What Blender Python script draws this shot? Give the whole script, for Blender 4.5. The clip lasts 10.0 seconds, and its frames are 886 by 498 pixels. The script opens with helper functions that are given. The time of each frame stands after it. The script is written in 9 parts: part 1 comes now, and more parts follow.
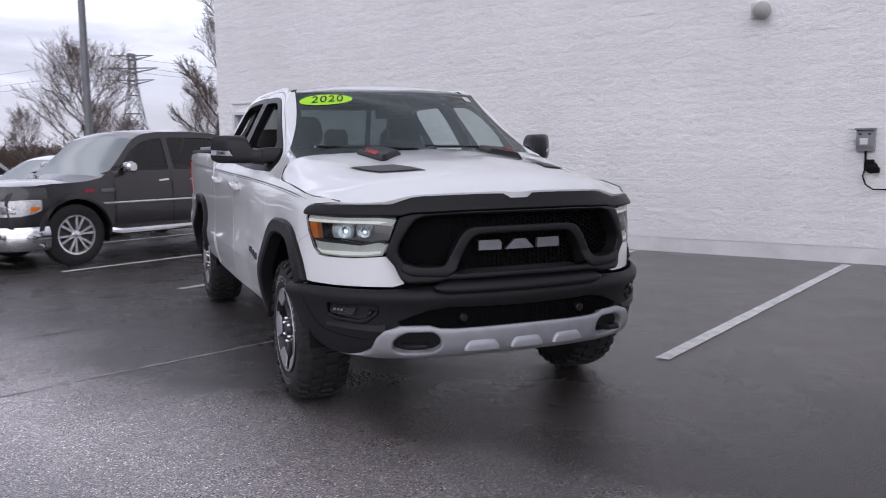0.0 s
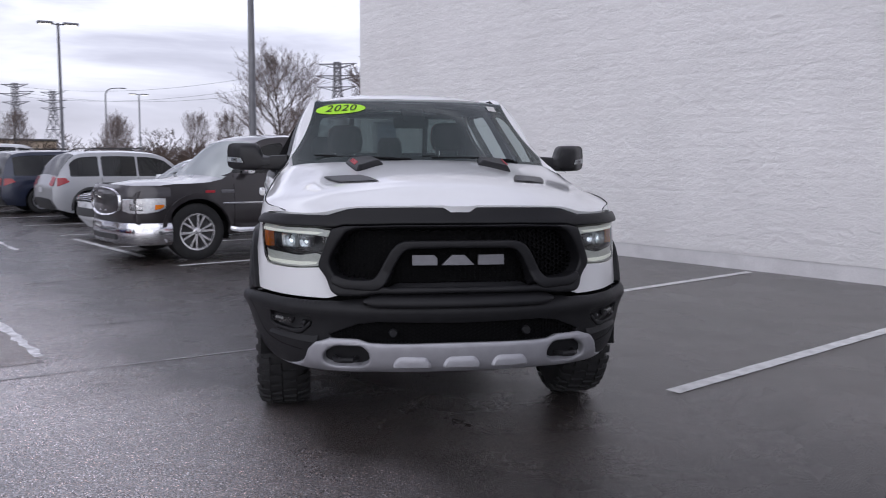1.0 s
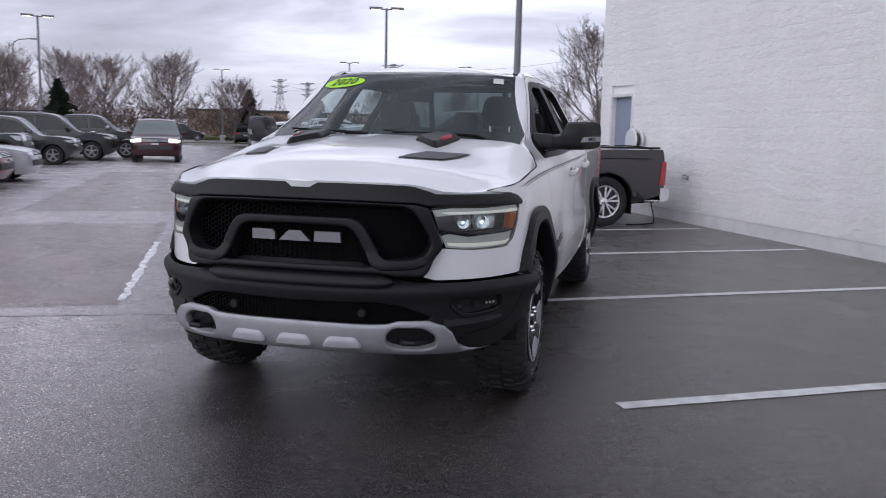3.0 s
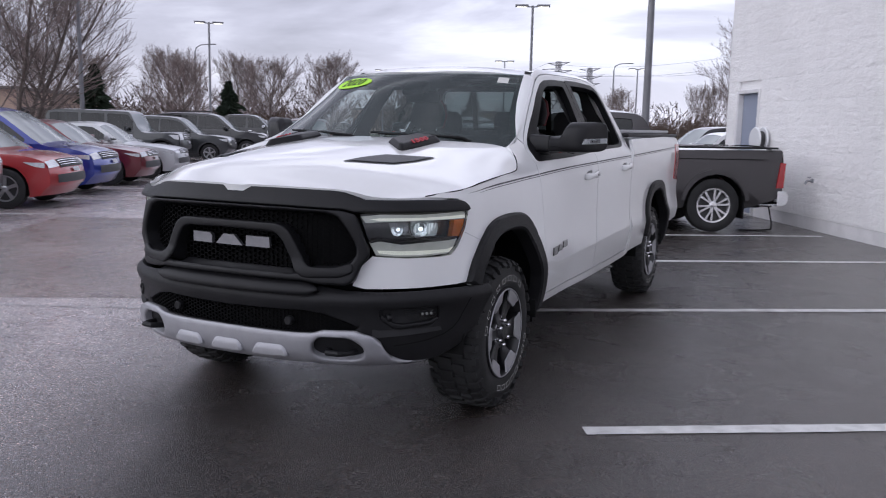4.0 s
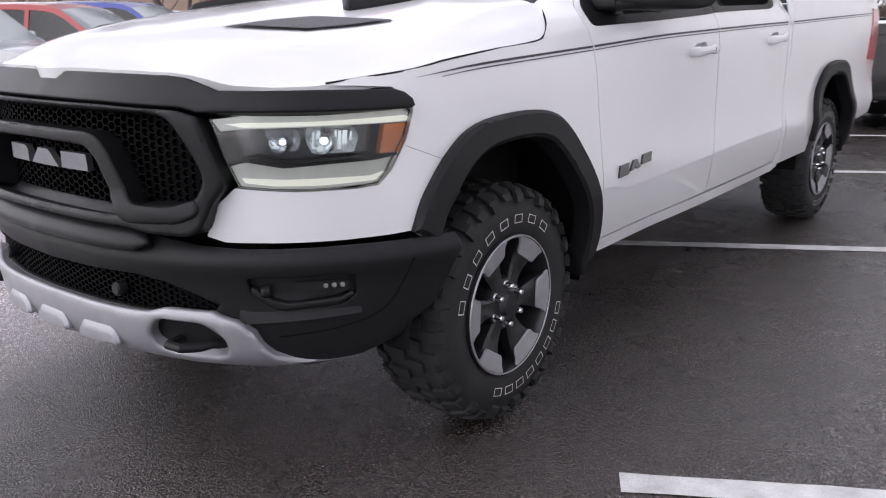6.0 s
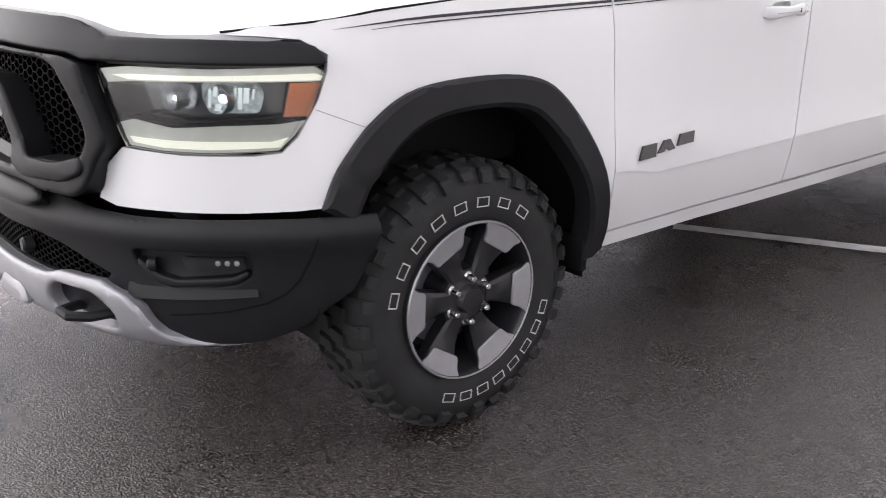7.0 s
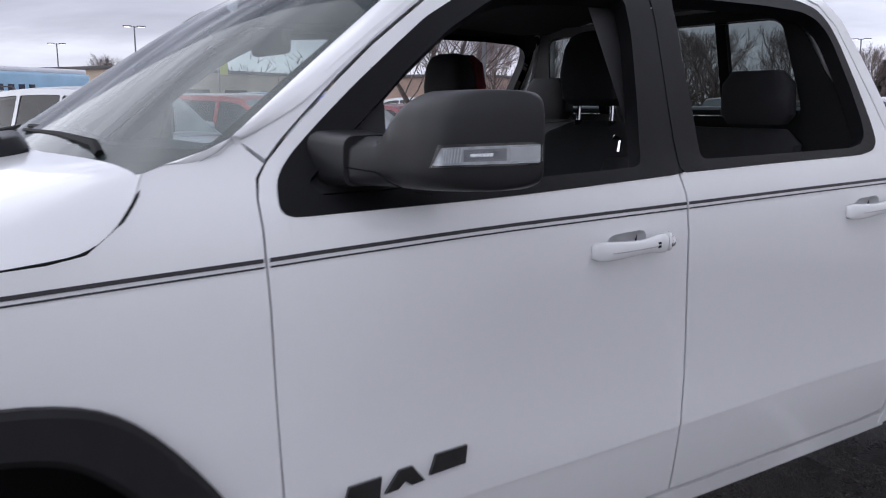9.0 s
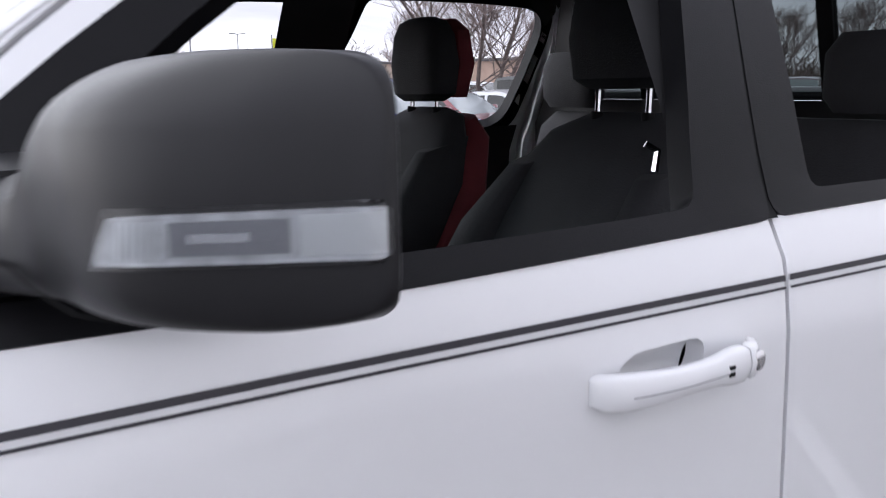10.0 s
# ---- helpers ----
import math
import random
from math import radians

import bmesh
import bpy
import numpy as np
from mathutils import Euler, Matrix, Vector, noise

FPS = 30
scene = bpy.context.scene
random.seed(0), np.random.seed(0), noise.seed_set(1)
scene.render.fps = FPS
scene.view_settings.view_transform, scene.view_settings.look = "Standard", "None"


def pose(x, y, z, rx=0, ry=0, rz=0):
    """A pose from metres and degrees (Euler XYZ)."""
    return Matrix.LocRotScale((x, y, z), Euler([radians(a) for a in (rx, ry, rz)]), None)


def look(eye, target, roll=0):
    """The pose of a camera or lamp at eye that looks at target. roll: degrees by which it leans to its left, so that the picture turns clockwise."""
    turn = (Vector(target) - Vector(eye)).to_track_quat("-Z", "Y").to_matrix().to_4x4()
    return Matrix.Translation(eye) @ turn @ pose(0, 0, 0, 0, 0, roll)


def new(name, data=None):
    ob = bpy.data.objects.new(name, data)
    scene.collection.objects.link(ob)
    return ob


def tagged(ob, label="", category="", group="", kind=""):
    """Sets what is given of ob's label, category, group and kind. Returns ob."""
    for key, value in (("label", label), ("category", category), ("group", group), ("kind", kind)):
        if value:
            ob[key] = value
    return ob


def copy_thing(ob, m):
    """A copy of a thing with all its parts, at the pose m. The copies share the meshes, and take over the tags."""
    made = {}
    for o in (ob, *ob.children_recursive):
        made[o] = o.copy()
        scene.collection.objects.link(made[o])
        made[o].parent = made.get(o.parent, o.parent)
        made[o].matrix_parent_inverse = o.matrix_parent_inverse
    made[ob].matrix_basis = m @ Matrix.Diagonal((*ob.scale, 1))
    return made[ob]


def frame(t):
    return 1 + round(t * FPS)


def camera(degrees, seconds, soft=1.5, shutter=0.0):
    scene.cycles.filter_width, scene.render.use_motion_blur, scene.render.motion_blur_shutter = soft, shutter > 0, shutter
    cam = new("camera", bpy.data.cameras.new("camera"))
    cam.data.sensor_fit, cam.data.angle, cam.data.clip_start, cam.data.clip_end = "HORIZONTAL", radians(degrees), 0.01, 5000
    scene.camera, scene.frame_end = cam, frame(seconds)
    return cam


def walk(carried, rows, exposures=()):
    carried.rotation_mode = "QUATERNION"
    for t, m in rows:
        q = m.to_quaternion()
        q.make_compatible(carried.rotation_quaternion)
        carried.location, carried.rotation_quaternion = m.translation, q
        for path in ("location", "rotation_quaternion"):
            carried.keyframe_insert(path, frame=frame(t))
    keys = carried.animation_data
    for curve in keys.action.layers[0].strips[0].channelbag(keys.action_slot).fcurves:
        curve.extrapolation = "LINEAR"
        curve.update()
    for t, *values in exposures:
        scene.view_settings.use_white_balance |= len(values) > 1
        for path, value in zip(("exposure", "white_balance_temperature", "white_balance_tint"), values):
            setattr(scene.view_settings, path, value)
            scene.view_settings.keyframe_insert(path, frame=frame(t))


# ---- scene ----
# Camera: seconds, x, y, z, yaw, pitch, roll. The white truck's front axle stands over the origin, its nose points to -y.
cam = camera(55.83, 10.0, 1.0, 0.3)
PATH = [
    (0, -1.968, -4.733, 1.410, -22.38, -6.57, -0.74),
    (0.5, -1.345, -4.929, 1.441, -15.82, -6.14, -0.34),
    (1, -0.740, -4.966, 1.434, -9.34, -6.09, 0.36),
    (1.5, -0.121, -5.022, 1.441, -2.64, -6.43, -0.02),
    (2, 0.501, -4.967, 1.428, 3.26, -7.30, 0.07),
    (2.5, 1.114, -4.855, 1.444, 8.53, -7.71, 0.54),
    (3.8, 2.429, -4.219, 1.473, 23.54, -8.24, 1.48),
    (4, 2.584, -4.102, 1.496, 25.50, -8.32, 1.12),
    (4.5, 2.614, -3.649, 1.478, 28.06, -8.74, 0.68),
    (5, 2.576, -3.177, 1.443, 30.85, -9.95, -0.42),
    (5.5, 2.524, -2.698, 1.392, 34.31, -12.69, -0.93),
    (5.7, 2.477, -2.491, 1.353, 35.79, -13.95, -0.89),
    (7, 2.693, -1.490, 1.325, 50.80, -18.68, 0.83),
    (7.5, 2.872, -1.130, 1.357, 54.97, -18.48, 1.61),
    (8, 2.950, -0.751, 1.423, 56.28, -15.10, 1.42),
    (8.5, 2.722, -0.395, 1.497, 56.15, -11.27, 0.77),
    (9, 2.404, 0.006, 1.516, 56.96, -9.91, 0.09),
    (9.5, 2.029, 0.383, 1.504, 57.80, -10.09, -0.17),
    (10, 1.715, 0.738, 1.514, 60.96, -10.90, -0.78),
]
EXPOSURES = [(0.0, 0.32, 5950, 12), (2.0, 0.18, 5900, 12), (2.5, 0.23, 5900, 12), (4.0, 0.43, 5900, 12), (5.0, 0.58, 5900, 12), (5.7, 0.9, 6100, 12), (7.0, 1.42, 6500, 9), (7.5, 1.5, 6500, 9), (8.0, 1.22, 6200, 11), (8.5, 0.84, 5850, 10), (9.2, 0.66, 5900, 10), (10.0, 1.32, 6000, 10)]
walk(cam, [(t, pose(x, y, z, 90 + pitch, 0, yaw) @ pose(0, 0, 0, 0, 0, roll)) for t, x, y, z, yaw, pitch, roll in PATH], EXPOSURES)

# ---- light: overcast sky, a weak wide sun behind the clouds ----
world = bpy.data.worlds.new("overcast_sky")
scene.world = world
world.use_nodes = True
wn, wl = world.node_tree.nodes, world.node_tree.links
wn.clear()
w_out = wn.new("ShaderNodeOutputWorld")
w_bg = wn.new("ShaderNodeBackground")
w_bg.inputs["Strength"].default_value = 1.0
w_sky = wn.new("ShaderNodeTexSky")
w_sky.sky_type = "NISHITA"
w_sky.sun_disc = False
w_sky.sun_elevation, w_sky.sun_rotation = radians(21), radians(213)
w_dim = wn.new("ShaderNodeVectorMath")
w_dim.operation = "SCALE"
w_dim.inputs[3].default_value = 0.08
w_geo = wn.new("ShaderNodeTexCoord")
w_map = wn.new("ShaderNodeMapping")
w_map.inputs["Scale"].default_value = (1.0, 1.0, 4.5)
w_noise = wn.new("ShaderNodeTexNoise")
w_noise.inputs["Scale"].default_value = 2.1
w_noise.inputs["Detail"].default_value = 7.0
w_noise.inputs["Roughness"].default_value = 0.55
w_noise.inputs["Distortion"].default_value = 0.35
w_ramp = wn.new("ShaderNodeValToRGB")
w_ramp.color_ramp.elements[0].position, w_ramp.color_ramp.elements[0].color = 0.36, (0.27, 0.255, 0.29, 1)
w_ramp.color_ramp.elements[1].position, w_ramp.color_ramp.elements[1].color = 0.64, (1.0, 0.97, 1.0, 1)
w_mid = w_ramp.color_ramp.elements.new(0.5)
w_mid.color = (0.52, 0.495, 0.55, 1)
w_sep = wn.new("ShaderNodeSeparateXYZ")
w_hor = wn.new("ShaderNodeMapRange")
w_hor.inputs["From Min"].default_value, w_hor.inputs["From Max"].default_value = 0.0, 0.22
w_hor.inputs["To Min"].default_value, w_hor.inputs["To Max"].default_value = 0.6, 0.0
w_hmix = wn.new("ShaderNodeMixRGB")
w_hmix.inputs["Color2"].default_value = (0.68, 0.65, 0.705, 1)
w_mix = wn.new("ShaderNodeMixRGB")
w_mix.inputs["Fac"].default_value = 0.9
wl.new(w_sky.outputs["Color"], w_dim.inputs[0])
wl.new(w_geo.outputs["Generated"], w_map.inputs["Vector"])
wl.new(w_map.outputs["Vector"], w_noise.inputs["Vector"])
wl.new(w_noise.outputs["Fac"], w_ramp.inputs["Fac"])
wl.new(w_geo.outputs["Generated"], w_sep.inputs["Vector"])
wl.new(w_sep.outputs["Z"], w_hor.inputs["Value"])
wl.new(w_hor.outputs["Result"], w_hmix.inputs["Fac"])
wl.new(w_ramp.outputs["Color"], w_hmix.inputs["Color1"])
wl.new(w_dim.outputs["Vector"], w_mix.inputs["Color1"])
wl.new(w_hmix.outputs["Color"], w_mix.inputs["Color2"])
# the cloud layer is brightest at middle height, duller at the horizon and overhead
w_zen = wn.new("ShaderNodeValToRGB")
w_zen.color_ramp.elements[0].position, w_zen.color_ramp.elements[0].color = 0.13, (0.70, 0.70, 0.70, 1)
w_zen.color_ramp.elements[1].position, w_zen.color_ramp.elements[1].color = 0.95, (0.62, 0.62, 0.62, 1)
for pos, val in ((0.32, 1.0), (0.62, 0.90)):
    w_zen.color_ramp.elements.new(pos).color = (val, val, val, 1)
w_gain = wn.new("ShaderNodeMath")
w_gain.operation = "MULTIPLY"
w_gain.inputs[1].default_value = 1.48
w_up = wn.new("ShaderNodeVectorMath")
w_up.operation = "SCALE"
wl.new(w_sep.outputs["Z"], w_zen.inputs["Fac"])
wl.new(w_zen.outputs["Color"], w_gain.inputs[0])
wl.new(w_mix.outputs["Color"], w_up.inputs[0])
w_dot = wn.new("ShaderNodeVectorMath")
w_dot.operation = "DOT_PRODUCT"
w_dot.inputs[1].default_value = (0.30, 0.95, 0.0)
w_side = wn.new("ShaderNodeMapRange")
w_side.inputs["From Min"].default_value, w_side.inputs["From Max"].default_value = 0.1, 1.0
w_side.inputs["To Min"].default_value, w_side.inputs["To Max"].default_value = 0.74, 1.12
w_both = wn.new("ShaderNodeMath")
w_both.operation = "MULTIPLY"
wl.new(w_geo.outputs["Generated"], w_dot.inputs[0])
wl.new(w_dot.outputs["Value"], w_side.inputs["Value"])
wl.new(w_side.outputs["Result"], w_both.inputs[0])
wl.new(w_gain.outputs["Value"], w_both.inputs[1])
wl.new(w_both.outputs["Value"], w_up.inputs[3])
wl.new(w_up.outputs["Vector"], w_bg.inputs["Color"])
wl.new(w_bg.outputs["Background"], w_out.inputs["Surface"])

sun = new("sun", bpy.data.lights.new("sun", "SUN"))
sun.data.energy, sun.data.angle, sun.data.color = 1.35, radians(110), (1.0, 0.96, 0.93)
sun.matrix_world = look((0, 0, 6.5), (9, 14, 0))

# ---- materials ----
def mat(name, base, rough=0.5, metal=0.0, coat=0.0, vary=0.0, scale=8.0, bump=0.0, bump_scale=60.0, spec=0.5, emit=None, power=0.0, rvary=0.0):
    """A principled material: colour varied at a coarse and a fine scale, roughness variation and fine relief."""
    m = bpy.data.materials.new(name)
    m.use_nodes = True
    n, l = m.node_tree.nodes, m.node_tree.links
    b = n["Principled BSDF"]
    b.inputs["Base Color"].default_value = (*base, 1)
    b.inputs["Roughness"].default_value = rough
    b.inputs["Metallic"].default_value = metal
    b.inputs["Coat Weight"].default_value = coat
    b.inputs["Coat Roughness"].default_value = 0.04
    b.inputs["Specular IOR Level"].default_value = spec
    if emit:
        b.inputs["Emission Color"].default_value = (*emit, 1)
        b.inputs["Emission Strength"].default_value = power
    if vary or bump or rvary:
        tc = n.new("ShaderNodeTexCoord")
    if vary or rvary:
        big = n.new("ShaderNodeTexNoise")
        big.inputs["Scale"].default_value, big.inputs["Detail"].default_value = scale, 6.0
        fine = n.new("ShaderNodeTexNoise")
        fine.inputs["Scale"].default_value, fine.inputs["Detail"].default_value = scale * 14, 3.0
        add = n.new("ShaderNodeMath")
        add.operation = "MULTIPLY_ADD"
        add.inputs[1].default_value = 0.35
        l.new(tc.outputs["Object"], big.inputs["Vector"])
        l.new(tc.outputs["Object"], fine.inputs["Vector"])
        l.new(fine.outputs["Fac"], add.inputs[0])
        l.new(big.outputs["Fac"], add.inputs[2])
    if vary:
        ramp = n.new("ShaderNodeMapRange")
        ramp.inputs["From Min"].default_value, ramp.inputs["From Max"].default_value = 0.45, 0.95
        ramp.inputs["To Min"].default_value, ramp.inputs["To Max"].default_value = 1 - vary, 1 + vary
        mul = n.new("ShaderNodeVectorMath")
        mul.operation = "SCALE"
        mul.inputs[0].default_value = base
        l.new(add.outputs[0], ramp.inputs["Value"])
        l.new(ramp.outputs["Result"], mul.inputs[3])
        l.new(mul.outputs["Vector"], b.inputs["Base Color"])
    if rvary:
        rr = n.new("ShaderNodeMapRange")
        rr.inputs["From Min"].default_value, rr.inputs["From Max"].default_value = 0.45, 0.95
        rr.inputs["To Min"].default_value, rr.inputs["To Max"].default_value = max(0.02, rough - rvary), min(1, rough + rvary)
        l.new(add.outputs[0], rr.inputs["Value"])
        l.new(rr.outputs["Result"], b.inputs["Roughness"])
    if bump:
        bn = n.new("ShaderNodeTexNoise")
        bn.inputs["Scale"].default_value, bn.inputs["Detail"].default_value = bump_scale, 5.0
        bb = n.new("ShaderNodeBump")
        bb.inputs["Strength"].default_value, bb.inputs["Distance"].default_value = 1.0, bump
        l.new(tc.outputs["Object"], bn.inputs["Vector"])
        l.new(bn.outputs["Fac"], bb.inputs["Height"])
        l.new(bb.outputs["Normal"], b.inputs["Normal"])
    return m


def glass(name, tint, gloss=0.03, body=0.0, body_colour=(0.02, 0.02, 0.02), ior=1.6):
    """Thin pane: tinted see-through, mirrored by Fresnel; body: share of an opaque film, a dark tint or a painted pale
    sky reflection.
    """
    m = bpy.data.materials.new(name)
    m.use_nodes = True
    n, l = m.node_tree.nodes, m.node_tree.links
    n.clear()
    out = n.new("ShaderNodeOutputMaterial")
    tr = n.new("ShaderNodeBsdfTransparent")
    tr.inputs["Color"].default_value = (*tint, 1)
    gl = n.new("ShaderNodeBsdfGlossy")
    gl.inputs["Roughness"].default_value = gloss
    fr = n.new("ShaderNodeFresnel")
    fr.inputs["IOR"].default_value = ior
    mx = n.new("ShaderNodeMixShader")
    l.new(fr.outputs["Fac"], mx.inputs["Fac"])
    l.new(gl.outputs["BSDF"], mx.inputs[2])
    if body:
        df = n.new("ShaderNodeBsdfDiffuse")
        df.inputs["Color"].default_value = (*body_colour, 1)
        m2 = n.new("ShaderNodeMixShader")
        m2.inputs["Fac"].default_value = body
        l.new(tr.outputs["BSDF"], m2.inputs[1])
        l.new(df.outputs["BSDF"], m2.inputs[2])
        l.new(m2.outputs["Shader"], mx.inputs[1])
    else:
        l.new(tr.outputs["BSDF"], mx.inputs[1])
    l.new(mx.outputs["Shader"], out.inputs["Surface"])
    return m


def asphalt_material(name="wet_asphalt", old=(0.26, 0.248, 0.262)):
    """Wet asphalt: fine aggregate, damp and drier patches, an older aisle lightened by painted sky sheen and darker
    sealed stalls.
    """
    m = bpy.data.materials.new(name)
    m.use_nodes = True
    n, l = m.node_tree.nodes, m.node_tree.links
    b = n["Principled BSDF"]
    tc = n.new("ShaderNodeTexCoord")

    def noise_node(s, d, r=0.55):
        t = n.new("ShaderNodeTexNoise")
        t.inputs["Scale"].default_value, t.inputs["Detail"].default_value, t.inputs["Roughness"].default_value = s, d, r
        l.new(tc.outputs["Object"], t.inputs["Vector"])
        return t

    def rng(src, a, bb, c, d):
        t = n.new("ShaderNodeMapRange")
        for k, v in zip(("From Min", "From Max", "To Min", "To Max"), (a, bb, c, d)):
            t.inputs[k].default_value = v
        l.new(src, t.inputs["Value"])
        return t.outputs["Result"]

    def mth(op, p, q):
        t = n.new("ShaderNodeMath")
        t.operation = op
        for k, v in enumerate((p, q)):
            if isinstance(v, (int, float)):
                t.inputs[k].default_value = v
            else:
                l.new(v, t.inputs[k])
        return t.outputs[0]

    grit = noise_node(95.0, 3.0, 0.75)
    fine = noise_node(260.0, 1.0)
    patch = noise_node(0.55, 5.0)
    damp = noise_node(1.7, 6.0, 0.62)
    # the sealed stalls lie beside the wall, the older aisle beyond their ends, lightened with painted sky sheen
    dot = n.new("ShaderNodeVectorMath")
    dot.operation = "DOT_PRODUCT"
    dot.inputs[1].default_value = (WN.x, WN.y, 0)
    l.new(tc.outputs["Object"], dot.inputs[0])
    edge = mth("ADD", dot.outputs["Value"], rng(patch.outputs["Fac"], 0.3, 0.7, -0.5, 0.5))
    aisle = rng(edge, -0.7, -2.0, 0.0, 1.0)
    ramp = n.new("ShaderNodeMixRGB")
    ramp.inputs["Color1"].default_value = (0.022, 0.0195, 0.019, 1)
    ramp.inputs["Color2"].default_value = (*old, 1)
    l.new(aisle, ramp.inputs["Fac"])
    rust = n.new("ShaderNodeMixRGB")
    rust.blend_type = "MULTIPLY"
    rust.inputs["Color2"].default_value = (1.25, 0.98, 0.80, 1)
    l.new(ramp.outputs["Color"], rust.inputs["Color1"])
    # single stones in the binder: each its own tone, the pale and rusty ones few
    chips = n.new("ShaderNodeTexVoronoi")
    chips.inputs["Scale"].default_value = 165.0
    l.new(tc.outputs["Object"], chips.inputs["Vector"])
    cell = n.new("ShaderNodeSeparateColor")
    l.new(chips.outputs["Color"], cell.inputs["Color"])
    stone = rng(grit.outputs["Fac"], 0.40, 0.62, 0.25, 2.3)
    stone = mth("MULTIPLY", stone, rng(cell.outputs["Red"], 0.0, 1.0, 0.25, 1.9))
    stone = mth("ADD", stone, rng(cell.outputs["Green"], 0.92, 1.0, 0.0, 5.0))
    tone = mth("MULTIPLY", stone, rng(patch.outputs["Fac"], 0.3, 0.75, 0.75, 1.3))
    # dark reflections ahead of the truck are put into the tone: darker towards -y
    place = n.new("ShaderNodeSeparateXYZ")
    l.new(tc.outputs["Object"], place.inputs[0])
    uneven = mth("ADD", place.outputs["Y"], rng(patch.outputs["Fac"], 0.3, 0.7, -0.8, 0.8))
    tone = mth("MULTIPLY", tone, rng(uneven, -2.2, 0.0, 0.6, 1.4))
    col = n.new("ShaderNodeVectorMath")
    col.operation = "SCALE"
    l.new(rng(cell.outputs["Blue"], 0.5, 1.0, 0.0, 1.0), rust.inputs["Fac"])
    l.new(rust.outputs["Color"], col.inputs[0])
    l.new(tone, col.inputs[3])
    l.new(col.outputs["Vector"], b.inputs["Base Color"])
    wet = rng(damp.outputs["Fac"], 0.25, 0.75, 0.0, 1.0)
    rough = mth("ADD", rng(wet, 0, 1, 0.36, 0.22), mth("MULTIPLY", rng(grit.outputs["Fac"], 0.5, 0.7, 0.0, 1.0), -0.12))
    l.new(rough, b.inputs["Roughness"])
    b.inputs["Specular IOR Level"].default_value = 0.8
    # a film of rain water lies on the older aisle, thinner on the stalls
    l.new(mth("MULTIPLY", rng(wet, 0, 1, 0.6, 1.0), mth("MAXIMUM", aisle, rng(uneven, -2.2, 0.0, 0.1, 0.42))), b.inputs["Coat Weight"])
    l.new(rng(wet, 0, 1, 0.20, 0.11), b.inputs["Coat Roughness"])
    b.inputs["Coat IOR"].default_value = 1.5
    bump = n.new("ShaderNodeBump")
    bump.inputs["Strength"].default_value = 0.85
    bump.inputs["Distance"].default_value = 0.0045
    h = mth("ADD", mth("MULTIPLY", grit.outputs["Fac"], 0.22), mth("ADD", mth("MULTIPLY", rng(chips.outputs["Distance"], 0.0, 0.7, 1.0, 0.0), 0.85), mth("MULTIPLY", fine.outputs["Fac"], 0.2)))
    l.new(h, bump.inputs["Height"])
    l.new(bump.outputs["Normal"], b.inputs["Normal"])
    film = n.new("ShaderNodeBump")
    film.inputs["Strength"].default_value = 0.5
    film.inputs["Distance"].default_value = 0.0045
    l.new(h, film.inputs["Height"])
    l.new(film.outputs["Normal"], b.inputs["Coat Normal"])
    return m


def block_material():
    """White paint over rough split-face concrete: broken lumps, wider than high, with fine grit and faint grey wear."""
    m = bpy.data.materials.new("painted_block")
    m.use_nodes = True
    n, l = m.node_tree.nodes, m.node_tree.links
    b = n["Principled BSDF"]
    b.inputs["Roughness"].default_value = 0.6
    geo = n.new("ShaderNodeNewGeometry")
    mp = n.new("ShaderNodeMapping")
    mp.inputs["Scale"].default_value = (1.0, 1.0, 1.45)
    l.new(geo.outputs["Position"], mp.inputs["Vector"])

    def tex(scale, detail, rough, src):
        t = n.new("ShaderNodeTexNoise")
        t.inputs["Scale"].default_value, t.inputs["Detail"].default_value, t.inputs["Roughness"].default_value = scale, detail, rough
        l.new(src, t.inputs["Vector"])
        return t.outputs["Fac"]

    lumps = tex(9.0, 6.0, 0.7, mp.outputs["Vector"])
    grit = tex(55.0, 3.0, 0.6, geo.outputs["Position"])
    wear = tex(0.8, 4.0, 0.6, geo.outputs["Position"])
    rng = n.new("ShaderNodeMapRange")
    rng.inputs["From Min"].default_value, rng.inputs["From Max"].default_value = 0.3, 0.75
    rng.inputs["To Min"].default_value, rng.inputs["To Max"].default_value = 0.83, 0.93
    mul = n.new("ShaderNodeVectorMath")
    mul.operation = "SCALE"
    mul.inputs[0].default_value = (1.0, 0.985, 0.985)
    l.new(wear, rng.inputs["Value"])
    l.new(rng.outputs["Result"], mul.inputs[3])
    l.new(mul.outputs["Vector"], b.inputs["Base Color"])
    b1, b2 = n.new("ShaderNodeBump"), n.new("ShaderNodeBump")
    b1.inputs["Strength"].default_value, b1.inputs["Distance"].default_value = 0.85, 0.036
    b2.inputs["Strength"].default_value, b2.inputs["Distance"].default_value = 0.8, 0.008
    l.new(lumps, b1.inputs["Height"])
    l.new(grit, b2.inputs["Height"])
    l.new(b1.outputs["Normal"], b2.inputs["Normal"])
    l.new(b2.outputs["Normal"], b.inputs["Normal"])
    return m


WN = Vector((math.cos(radians(30.3)), math.sin(radians(30.3)), 0))  # square to the building's wall
WD = Vector((-WN.y, WN.x, 0))  # along the wall


def nd(n, d, z=0.0):
    """The place n metres towards the wall and d metres along it."""
    return WN * n + WD * d + Vector((0, 0, z))


